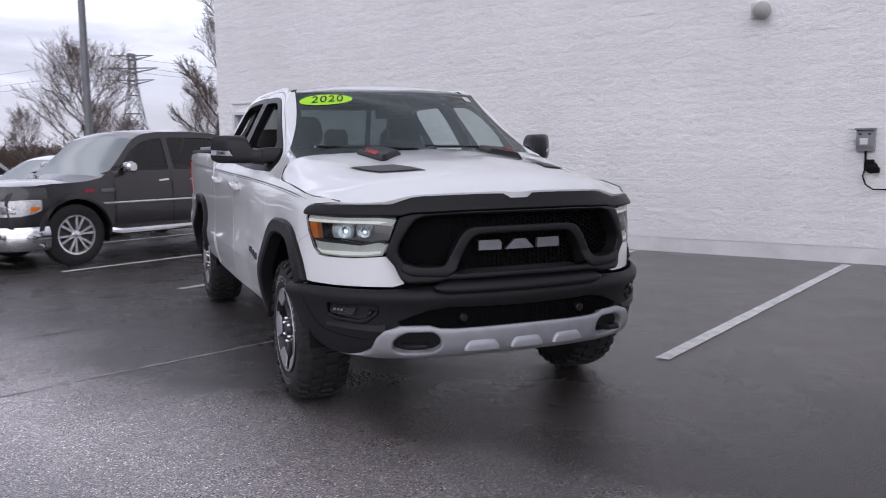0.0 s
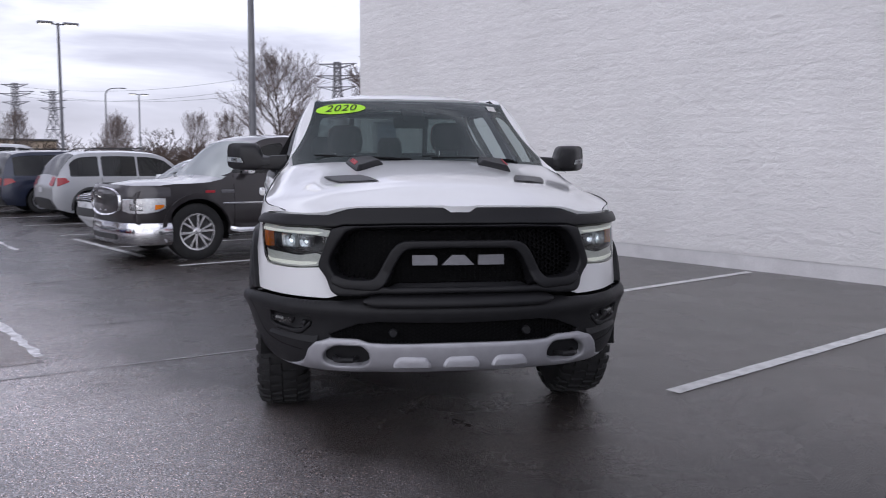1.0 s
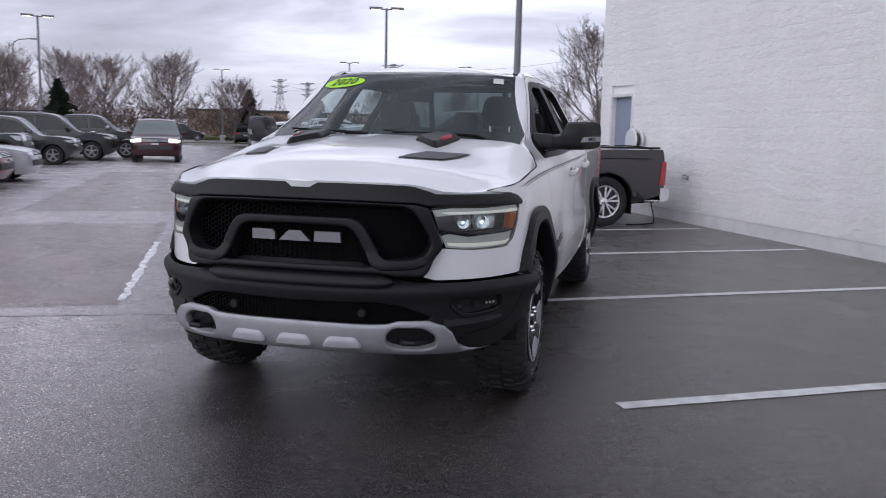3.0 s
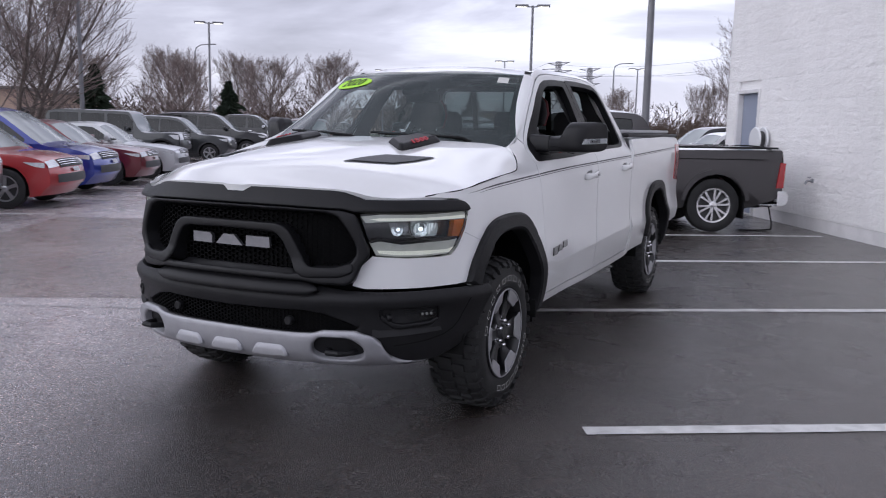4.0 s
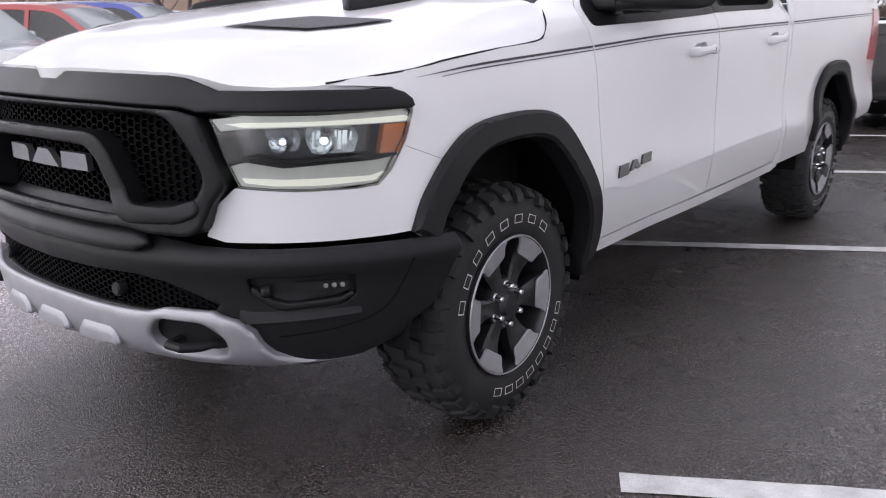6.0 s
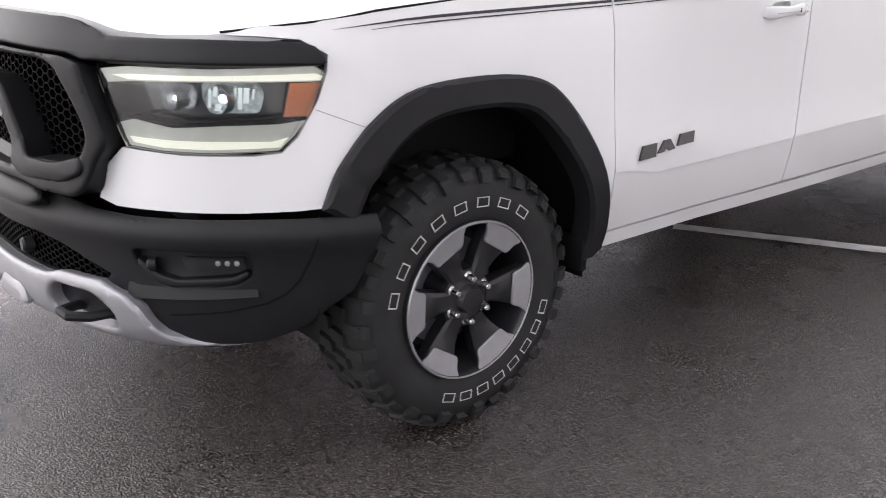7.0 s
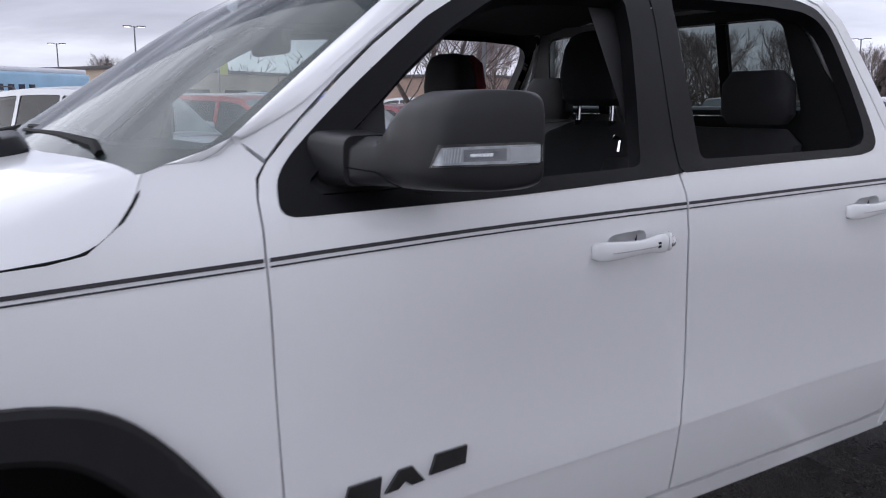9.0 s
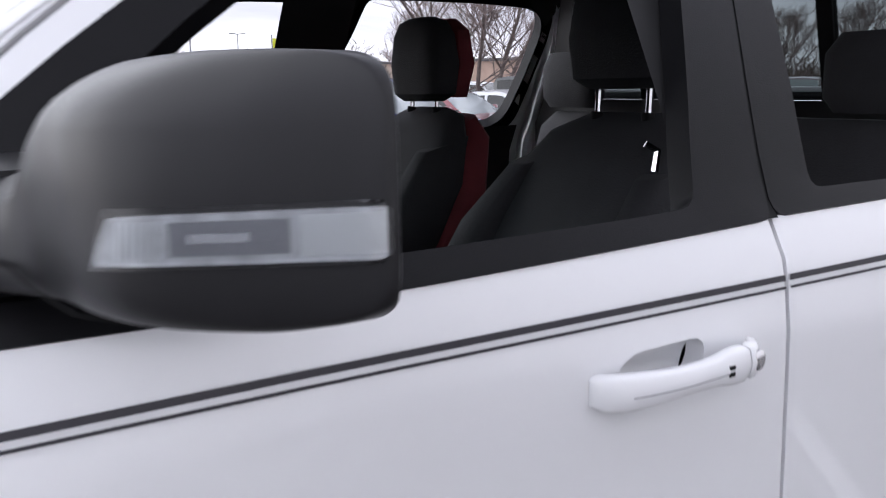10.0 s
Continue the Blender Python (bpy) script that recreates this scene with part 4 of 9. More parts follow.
        part("handle_groove", tube(ridge, 0.0012, 5), M_SILVER, handle)
        if keyed:
            p = Vector(surf(y0 + 0.168, zc + 0.004))
            part("lock_button", box((p.x + sx * 0.0410, p.y, p.z), (0.004, 0.011, 0.014), 0.002), M_BLACK, handle)
            p = Vector(surf(y0 + 0.2165, zc + 0.008))
            bmk = lathe([(0.0, 0.0), (0.004, 0.0), (0.005, 0.006), (0.003, 0.010), (-0.004, 0.011)], 16)
            bmesh.ops.scale(bmk, vec=(sx, 1, 1.25), verts=bmk.verts)
            bmesh.ops.translate(bmk, vec=(p.x + sx * 0.0345, p.y, p.z), verts=bmk.verts)
            part("lock_cylinder", bmk, M_CHROME, parent)
    # model badge on the door: three plain dark blocks
    for k, (a, w) in enumerate(((0.66, 0.082), (0.755, 0.092), (0.86, 0.088))):
        sl = 0.018
        blk = [(a, 0.742 + 0.012 * k), (a + w, 0.742 + 0.012 * k + 0.004), (a + w + sl * 0.4, 0.79 + 0.009 * k), (a + sl, 0.787 + 0.009 * k)]
        if k == 1:
            blk = [(a, 0.754), (a + 0.03, 0.756), (a + 0.045, 0.768), (a + 0.06, 0.757), (a + w, 0.760), (a + 0.065, 0.795), (a + 0.035, 0.793)]
        part("badge_block", skin(blk, surf, 0.03, lip=0.008, flip=flip, push=0.009), M_GLOSSBLACK, door_f, "glossy black raised badge block")
    # door mirror: a foot on the sail, a flat-topped head with a raked front
    foot = []
    for k in range(7):
        x = lerp(0.86, 0.972, k / 6)
        lo, hi, f, b = lerp(1.350, 1.357, k / 6), lerp(1.462, 1.455, k / 6), lerp(0.688, 0.712, k / 6), lerp(0.845, 0.83, k / 6)
        foot.append([(sx * x, (f + b) / 2 + (b - f) / 2 * math.copysign(abs(math.cos(a)) ** 0.4, math.cos(a)), (lo + hi) / 2 + (hi - lo) / 2 * math.copysign(abs(math.sin(a)) ** 0.4, math.sin(a))) for a in [2 * math.pi * c / 24 for c in range(24)]])
    mirror = part("door_mirror", loft(foot), M_MIRROR, door_f, "large black plastic towing mirror")
    MX = (0.945, 0.975, 1.0, 1.025, 1.045, 1.065, 1.09, 1.13, 1.17, 1.21, 1.235, 1.252, 1.262, 1.2655)
    M_TOP = (1.450, 1.453, 1.455, 1.466, 1.514, 1.535, 1.538, 1.539, 1.540, 1.539, 1.536, 1.528, 1.512, 1.486)
    M_LOW = (1.362, 1.360, 1.359, 1.358, 1.357, 1.356, 1.356, 1.357, 1.359, 1.361, 1.367, 1.375, 1.386, 1.402)
    M_FWD = (0.715, 0.722, 0.735, 0.752, 0.763, 0.770, 0.777, 0.790, 0.815, 0.868, 0.908, 0.934, 0.947, 0.952)
    M_BACK = (0.80, 0.82, 0.87, 0.93, 0.950, 0.957, 0.960, 0.961, 0.961, 0.961, 0.961, 0.961, 0.960, 0.958)
    M_UPF = (0.74, 0.76, 0.80, 0.835, 0.832, 0.828, 0.828, 0.838, 0.862, 0.900, 0.926, 0.942, 0.950, 0.953)
    head = []
    for k in range(41):
        x = lerp(0.945, 1.2655, 1 - (1 - k / 40) ** 1.35)
        top, low, fwd, back, upf = (catmull(MX, v, x) for v in (M_TOP, M_LOW, M_FWD, M_BACK, M_UPF))
        zc, hh, yc, dd = (top + low) / 2, (top - low) / 2, (fwd + back) / 2, (back - fwd) / 2
        ring = []
        for c in range(40):
            a = 2 * math.pi * c / 40
            ca, sa = math.cos(a), math.sin(a)
            ex = 0.40 if ca < 0 else 0.22
            reach = yc - lerp(fwd, upf, max(0.0, sa) ** 1.6) if ca < 0 else dd
            ring.append((sx * x, yc + reach * math.copysign(abs(ca) ** ex, ca), zc + hh * math.copysign(abs(sa) ** 0.42, sa)))
        head.append(ring)
    part("mirror_shell", loft(head), M_MIRROR, mirror, "grained black mirror housing")
    seam_ = [(0.972, 0.7165, 1.395), (1.03, 0.7515, 1.388), (1.048, 0.766, 1.372), (1.075, 0.790, 1.3565), (1.10, 0.83, 1.3485)]
    part("shell_seam", tube([(sx * x, y, z) for x, y, z in seam_], 0.0016, 5), M_BLACK, mirror)

    # turn lamp wrapped round the shell's outer corner
    def lampface(u, v, push=0.0):
        x = lerp(1.150, 1.262, min(1.0, u))
        y = catmull(MX, M_FWD, x) + max(0.0, u - 1) * 0.10
        return (sx * (x + push * 0.8), y - push * (0.7 if u < 1 else 0.3) - 0.001, lerp(lerp(1.4065, 1.4135, u), lerp(1.4375, 1.4455, u), v))
    lens_line = [(0.0, 0.0), (0.3, 0.0), (0.6, 0.0), (0.85, 0.0), (1.0, 0.0), (1.09, 0.06), (1.09, 0.94), (1.0, 1.0), (0.85, 1.0), (0.6, 1.0), (0.3, 1.0), (0.13, 0.98)]
    part("lamp_surround", skin([(-0.05, -0.13), (0.5, -0.12), (0.85, -0.12), (1.0, -0.12), (1.11, -0.05), (1.11, 1.05), (1.0, 1.13), (0.85, 1.13), (0.5, 1.13), (0.08, 1.16)], lambda u, v: lampface(u, v, 0.002), 0.08, lip=0.008, flip=sx < 0), M_GLOSSBLACK, mirror)
    lampm = part("mirror_lamp", skin(lens_line, lambda u, v: lampface(u, v, 0.003), 0.08, lip=0.004, flip=sx < 0), M_TURNLAMP, mirror, "clear turn-signal lamp")
    part("mirror_lamp_backing", skin([(0.36, 0.16), (0.73, 0.16), (0.73, 0.84), (0.36, 0.84)], lambda u, v: lampface(u, v, 0.0042), 0.08, lip=0.0, flip=sx < 0), M_SILVER, lampm)
    part("mirror_lamp_mark", skin([(0.42, 0.42), (0.62, 0.42), (0.62, 0.60), (0.42, 0.60)], lambda u, v: lampface(u, v, 0.0048), 0.08, lip=0.0, flip=sx < 0), M_CHROME, lampm)
    part("mirror_lamp_end", skin([(0.76, 0.10), (1.05, 0.10), (1.05, 0.90), (0.76, 0.90)], lambda u, v: lampface(u, v, 0.0042), 0.08, lip=0.0, flip=sx < 0), M_FROSTWHITE, lampm, "white diffuser")
    for k in range(7):
        a = 0.14 + 0.03 * k
        part("lamp_rib", skin([(a, 0.12), (a + 0.012, 0.12), (a + 0.03, 0.88), (a + 0.018, 0.88)], lambda u, v: lampface(u, v, 0.0042), 0.08, lip=0.0, flip=sx < 0), M_FROSTWHITE, lampm)
    part("mirror_lamp_lens", skin(lens_line, lambda u, v: lampface(u, v, 0.007), 0.08, lip=0.004, flip=sx < 0), M_LENS, lampm)
    part("mirror_glass", box((sx * 1.15, 0.962, 1.448), (0.19, 0.004, 0.10), 0.0), M_CHROME, mirror, "mirror glass")

# hood, roof, glass
hood_line = []
for x in (0.0, 0.045, 0.085, 0.12, 0.3, 0.45, 0.55, 0.60, 0.66, 0.75, 0.828):
    hood_line.append((x, nose_y(x) + (0.018 if x < 0.05 else 0.035 if x > 0.08 else 0.012)))
hood_line += smooth_path([(0.842, -0.648), (0.878, -0.578), (0.911, -0.52), (0.940, -0.445), (0.957, -0.30), (0.9565, -0.02), (0.9525, 0.19), (0.947, 0.255), (0.930, 0.303), (0.900, 0.341), (0.854, 0.374)], 3)
hood_line += [(0.7, 0.325), (0.5, 0.255), (0.25, 0.205), (0.0, 0.19)]
HOODFULL = hood_line + [(-x, y) for x, y in hood_line[::-1] if x > 0]
hood_part = part("hood", skin(HOODFULL, hood, 0.045, lip=0.03), M_WHITE, truck)
roof_line = rounded([(-0.65, 1.075), (-0.3, 0.965), (0.0, 0.932), (0.3, 0.965), (0.65, 1.075), (0.70, 1.4), (0.705, 2.0), (0.69, 2.5), (0.60, 2.66), (-0.60, 2.66), (-0.69, 2.5), (-0.705, 2.0), (-0.70, 1.4)], 0.05)
part("roof", skin(roof_line, roof, 0.035, lip=0.03), M_WHITE, truck)
# black moulding in the ditch between the roof and each cab side
for sx in (-1, 1):
    rows_ = []
    for k in range(18):
        y = 1.07 + 0.09 * k
        edge = catmull((1.0, 1.10, 1.2, 1.3, 1.7, 2.2, 2.45, 2.56, 2.62), (1.760, 1.820, 1.864, 1.886, 1.899, 1.899, 1.885, 1.828, 1.78), y)
        a, b = Vector(roof(0.64, y)) - Vector((0, 0, 0.006)), Vector(S(y, edge - 0.004)) - Vector((0.004, 0, 0.004))
        rows_.append([Vector((sx * p.x, p.y, p.z)) for p in (a, a.lerp(b, 0.5) - Vector((0, 0, 0.012)), b)])
    bm = loft(rows_, caps=False, closed=False)
    part("roof_moulding", bm, M_TRIM, truck, "black roof ditch moulding")
SCREENLINE = [(0, -0.12), (0.5, -0.14), (0.885, -0.171), (0.93, -0.162), (0.974, -0.123), (0.996, -0.05), (1.0, 0.03), (1.0, 0.5), (1.0, 1.0), (0, 1.0)]
SCREENLINE += [(-u, v) for u, v in SCREENLINE[8:0:-1]]
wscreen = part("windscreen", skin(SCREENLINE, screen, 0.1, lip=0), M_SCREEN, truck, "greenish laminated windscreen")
frit_in = rounded([(-0.90, -0.085), (0, -0.05), (0.90, -0.085), (0.955, -0.02), (0.968, 0.955), (0, 0.965), (-0.968, 0.955), (-0.955, -0.02)], 0.05)
part("windscreen_border", skin([(u * 0.997, v) for u, v in SCREENLINE], screen, 0.06, [frit_in], 0, push=-0.006), M_BLACK, wscreen)
# windscreen pillars
for sx in (-1, 1):
    rows_ = []
    for k in range(13):
        v = lerp(0.012, 1.0, k / 12)
        a = Vector(screen(1.0, v)) + Vector((0.0, -0.003, 0.004))
        s_, z_ = catmull((0, 0.25, 0.5, 0.75, 1), (0.543, 0.675, 0.815, 0.955, 1.10), v), catmull((0, 0.25, 0.5, 0.75, 1), (1.450, 1.523, 1.633, 1.733, 1.822), v)
        b = Vector(S(s_ + 0.010, z_ - 0.010)) + Vector((0.0018, 0, 0.0018))
        mid = a.lerp(b, 0.5) + Vector((0.004, -0.003, 0.005))
        rows_.append([Vector((sx * p.x, p.y, p.z)) for p in (a - Vector((0, -0.02, 0.03)), a, a.lerp(mid, 0.55) + Vector((0.0, -0.003, 0.002)), mid, mid.lerp(b, 0.55) + Vector((0.002, 0, 0.002)), b)])
    bm = loft(rows_, caps=False, closed=False)
    bmesh.ops.recalc_face_normals(bm, faces=bm.faces)
    if sum(f.normal.x * sx for f in bm.faces) < 0:
        bmesh.ops.reverse_faces(bm, faces=bm.faces)
    part("windscreen_pillar", bm, M_WHITE, truck)
for sx in (-1, 1):
    low = [S(0.340, 1.345), S(0.366, 1.389), S(0.41, 1.4035), S(0.47, 1.4185), S(0.5465, 1.4435)]
    top = [screen(0.885, -0.168), screen(0.93, -0.160), screen(0.974, -0.121), screen(0.996, -0.05), screen(1.0, 0.008)]
    rows_ = []
    for a, b in zip(low, top):
        a, b = Vector(a) + Vector((0.001, 0, 0.001)), Vector(b) + Vector((0, -0.003, 0.004))
        rows_.append([Vector((sx * p.x, p.y, p.z)) for p in (a - Vector((0.004, 0, 0.02)), a, a.lerp(b, 0.5) + Vector((0.002, -0.002, 0.004)), b, b + Vector((-0.01, 0.01, -0.02)))])
    bm = loft(rows_, caps=False, closed=False)
    if sum(f.normal.z for f in bm.faces) < 0:
        bmesh.ops.reverse_faces(bm, faces=bm.faces)
    part("cowl_corner", bm, M_WHITE, truck)
# cowl between hood and windscreen
part("cowl", loft([[(x, lerp(0.16, 0.44, (abs(x) / 0.8) ** 2) + dy, z) for dy, z in ((0.0, 1.375), (0.0, 1.395), (0.10, 1.425), (0.10, 1.375))] for x in [-0.8 + 0.1 * k for k in range(17)]]), M_BLACK, truck)

# sticker with the year, high on the passenger side of the screen, and a small paper on the other side
def oval(cu, cv, ru, rv, n=40):
    return [(cu + ru * math.cos(2 * math.pi * k / n), cv + rv * math.sin(2 * math.pi * k / n)) for k in range(n)]


stick = part("year_sticker", skin(oval(-0.725, 0.82, 0.245, 0.098), screen, 0.05, lip=0, push=0.004), M_GREEN, wscreen, "lime green oval sticker with the year")
part("paper_tag", skin([(0.80, 0.83), (0.895, 0.83), (0.89, 0.925), (0.80, 0.925)], screen, 0.05, lip=0, push=0.004), M_TYREMARK, wscreen)
font = bpy.data.curves.new("year", "FONT")
font.body, font.size, font.shear, font.align_x, font.align_y = "2020", 0.085, 0.25, "CENTER", "CENTER"
font.extrude, font.space_character = 0.0008, 1.12
tmp = new("year_text", font)
bpy.context.view_layer.update()
txt_mesh = bpy.data.meshes.new_from_object(tmp.evaluated_get(bpy.context.evaluated_depsgraph_get()))
bpy.data.objects.remove(tmp)
for v in txt_mesh.vertices:
    u, w, d = v.co
    p = Vector(screen(-0.725 + u * 1.45 / 0.9, 0.82 + w * 1.25 / 0.62))
    e = 0.01
    nn = (Vector(screen(-0.725 + e, 0.82)) - Vector(screen(-0.725, 0.82))).cross(Vector(screen(-0.725, 0.82 + e)) - Vector(screen(-0.725, 0.82))).normalized()
    v.co = p + nn * (0.007 + d)
txt_mesh.materials.append(M_INK)
yt = new("year_text", txt_mesh)
yt.parent = stick

# ---- front end: trim band, grille, bumper, lamps ----
band_half = [(0.0, 1.192), (0.045, 1.192), (0.085, 1.206), (0.3, 1.205), (0.5, 1.201), (0.555, 1.194), (0.60, 1.180), (0.645, 1.164), (0.75, 1.163), (0.84, 1.163)]
band = [(q(x), z) for x, z in band_half] + [(1.150, 1.158), (1.178, 1.148), (1.196, 1.130), (1.200, 1.111), (1.186, 1.104), (q(0.85), 1.106), (q(0.70), 1.108), (q(0.635), 1.108), (q(0.60), 1.106), (q(0.555), 1.120), (q(0.3), 1.129), (0.0, 1.131)]
band_full = band + [(-p, z) for p, z in band[::-1] if p > 1e-6]
band_off = lambda z: 0.006 + 0.022 * sstep(1.20, 1.11, z)
nose_trim = part("hood_trim", skin(band_full, nose(band_off), 0.025, lip=0.05, swell=(0.007, 0.006)), M_TRIMGREY, truck, "charcoal trim band along the hood's leading edge")

sur_half = [(0.0, 1.127), (0.3, 1.126), (0.552, 1.116), (0.585, 1.106), (0.605, 1.10), (0.64, 1.0), (0.668, 0.915), (0.632, 0.868), (0.602, 0.800), (0.575, 0.778), (0.46, 0.780), (0.40, 0.795), (0.0, 0.80)]
open_half = [(0.0, 1.114), (0.3, 1.112), (0.485, 1.107), (0.535, 1.090), (0.574, 1.03), (0.607, 0.965), (0.614, 0.925), (0.590, 0.876), (0.545, 0.858), (0.42, 0.856), (0.36, 0.826), (0.0, 0.828)]
sur_off = lambda z: 0.050 + 0.016 * sstep(0.86, 0.78, z)
grille = part("grille", skin(rounded(both(sur_half), 0.03), nose(sur_off), 0.022, [rounded(both(open_half), 0.022)], 0.10, swell=(0.014, 0.011)), M_TRIMGREY, truck, "dark grey grille surround")
arch_half_u = [(0.0, 1.049), (0.262, 1.048), (0.305, 1.034), (0.335, 1.000), (0.395, 0.884), (0.42, 0.862), (0.52, 0.860), (0.598, 0.885)]
arch_half_l = [(0.602, 0.842), (0.55, 0.812), (0.395, 0.806), (0.362, 0.832), (0.292, 0.975), (0.255, 1.008), (0.0, 1.014)]
arch_loop_u = [(-q(x), z) for x, z in arch_half_u[::-1] if x > 0] + [(q(x), z) for x, z in arch_half_u]
arch_loop_l = [(q(x), z) for x, z in arch_half_l] + [(-q(x), z) for x, z in arch_half_l[::-1] if x > 0]
part("grille_bar", skin(rounded(arch_loop_u + arch_loop_l, 0.03), nose(lambda z: 0.046 + 0.022 * sstep(0.90, 0.83, z)), 0.02, lip=0.08, swell=(0.010, 0.009)), M_TRIMGREY, grille, "charcoal arch-shaped grille bar")
part("grille_backing", skin(both([(0, 1.10), (0.57, 1.09), (0.64, 0.93), (0.56, 0.82), (0.0, 0.80)]), nose(lambda z: -0.055), 0.08, lip=0), M_BLACK, grille)


def mesh_cells(half, off, cell, depth, bm=None):
    """Honeycomb ribs over an outline."""
    bm = bm or bmesh.new()
    loop = both(half)
    f = nose(lambda z: off)
    g = nose(lambda z: off - depth)
    zs = [p[1] for p in loop]
    ps = [p[0] for p in loop]
    h = cell * 0.866
    row = 0
    z = min(zs)
    while z < max(zs):
        p = min(ps) + (cell * 0.75 if row % 2 else 0)
        while p < max(ps):
            if inside(p, z, [loop]):
                for k in range(3):
                    a0, a1 = math.pi / 3 * k, math.pi / 3 * (k + 1)
                    pts = [(p + cell / 2 * math.cos(a), z + cell / 2 * 0.8 * math.sin(a)) for a in (a0, a1)]
                    w = 0.0022
                    nx, nz = math.cos((a0 + a1) / 2) * w, math.sin((a0 + a1) / 2) * w
                    quad = [f(pts[0][0] - nx, pts[0][1] - nz), f(pts[1][0] - nx, pts[1][1] - nz), f(pts[1][0] + nx, pts[1][1] + nz), f(pts[0][0] + nx, pts[0][1] + nz)]
                    back = [g(pts[0][0] - nx, pts[0][1] - nz), g(pts[1][0] - nx, pts[1][1] - nz)]
                    v = [bm.verts.new(c) for c in quad + back]
                    bm.faces.new((v[0], v[1], v[2], v[3]))
                    bm.faces.new((v[4], v[5], v[1], v[0]))
            p += cell * 1.5
        z += h / 2 * 0.8
        row += 1
    return bm


part("grille_mesh", mesh_cells([(0, 1.09), (0.565, 1.08), (0.625, 0.93), (0.55, 0.825), (0.0, 0.81)], -0.02, 0.034, 0.02), M_MESH, grille, "black honeycomb mesh")["kind"] = "stuff"
for k, poly in enumerate(([(-0.236, 0.927), (-0.115, 0.927), (-0.115, 0.962), (-0.13, 0.976), (-0.236, 0.976)],
                          [(-0.094, 0.927), (0.066, 0.927), (0.018, 0.976), (-0.044, 0.976)],
                          [(0.084, 0.927), (0.216, 0.927), (0.213, 0.976), (0.087, 0.976)])):
    part("grille_emblem", skin([(q(x) if x else 0.0, z) for x, z in poly], nose(lambda z: 0.012), 0.03, lip=0.02), M_BADGE, grille, "brushed silver emblem block")

# bumper: plastic upper, recessed mesh, silver skid plate
B_Z, B_O = (0.34, 0.40, 0.45, 0.52, 0.60, 0.655, 0.685, 0.71, 0.73, 0.742, 0.755, 0.80, 0.83), (-0.02, 0.012, 0.026, 0.034, 0.037, 0.046, 0.058, 0.062, 0.050, 0.036, 0.022, 0.005, -0.01)
b_off = lambda z: catmull(B_Z, B_O, z) - 0.006
bump_top = [(0.0, 0.814), (0.25, 0.810), (0.36, 0.780), (0.45, 0.766), (0.57, 0.750), (0.70, 0.745), (0.84, 0.746)]
bump_end = [(qy(-0.46), 0.748), (NOSE - 0.0, 0.748), (NOSE + 0.0, 0.70), (qy(-0.365), 0.62), (qy(-0.40), 0.54), (qy(-0.46), 0.50)]
bump_low = [(q(0.945), 0.45), (q(0.90), 0.405), (q(0.82), 0.385), (q(0.70), 0.388), (q(0.5), 0.40), (0.0, 0.40)]
bump_left = [(q(x), z) for x, z in bump_top] + bump_end + bump_low
bump_full = bump_left + [(-p, z) for p, z in bump_left[::-1] if p > 1e-6]
slot_half = [(0.0, 0.646), (0.39, 0.652), (0.485, 0.637), (0.56, 0.606), (0.622, 0.578), (0.60, 0.552), (0.42, 0.545), (0.0, 0.545)]
fog_l = rounded([(0.727, 0.6626), (1.005, 0.666), (1.011, 0.604), (0.974, 0.578), (0.813, 0.560), (0.732, 0.619)], 0.016, 3)
fog_r = [(-p, z) for p, z in fog_l[::-1]]
bumper = part("front_bumper", skin(bump_full, nose(b_off), 0.024, [both(slot_half), fog_l, fog_r], 0.06, swell=(0.007, 0.005)), M_TRIM, truck, "grained black plastic off-road bumper")
part("bumper_shelf", skin(rounded(both([(0.0, 0.838), (0.32, 0.836), (0.40, 0.80), (0.47, 0.765), (0.42, 0.728), (0.0, 0.728)]), 0.03), nose(lambda z: 0.072 - 0.085 * sstep(0.745, 0.838, z)), 0.02, lip=0.03, swell=(0.02, 0.008)), M_TRIMGREY, bumper)
part("nose_backing", skin(both([(0, 1.15), (0.60, 1.13), (0.72, 1.0), (0.72, 0.70), (0.0, 0.70)]), nose(lambda z: -0.085), 0.08, lip=0), M_BLACK, truck)
part("bumper_backing", skin(both([(0, 0.71), (0.64, 0.69), (0.66, 0.54), (0, 0.52)]), nose(lambda z: -0.005), 0.08, lip=0), M_BLACK, bumper)
part("bumper_mesh", mesh_cells([(0, 0.650), (0.47, 0.645), (0.60, 0.582), (0.59, 0.55), (0, 0.54)], 0.018, 0.026, 0.015), M_MESH, bumper, "black honeycomb mesh")["kind"] = "stuff"
skid_top = [(0.0, 0.557), (0.36, 0.553), (0.43, 0.556), (0.48, 0.571), (0.61, 0.570), (0.672, 0.545), (0.705, 0.505), (0.725, 0.46), (0.745, 0.425), (0.785, 0.408), (0.84, 0.400), (0.89, 0.402)]
skid_low = [(0.89, 0.400), (0.84, 0.392), (0.785, 0.388), (0.70, 0.384), (0.55, 0.385), (0.42, 0.394), (0.0, 0.398)]
hook_half = rounded([(0.43, 0.50), (0.462, 0.535), (0.585, 0.532), (0.640, 0.490), (0.645, 0.44), (0.605, 0.414), (0.475, 0.42), (0.43, 0.455)], 0.02, 3)
hook_l = [(q(x), z) for x, z in hook_half]
hook_r = [(-p, z) for p, z in hook_l[::-1]]
skid_left = [(q(x), z) for x, z in skid_top + skid_low]
skid_full = skid_left + [(-p, z) for p, z in skid_left[::-1] if p > 1e-6]
SK_Z, SK_O = (0.37, 0.395, 0.43, 0.48, 0.54, 0.575), (0.0, 0.025, 0.055, 0.066, 0.066, 0.054)
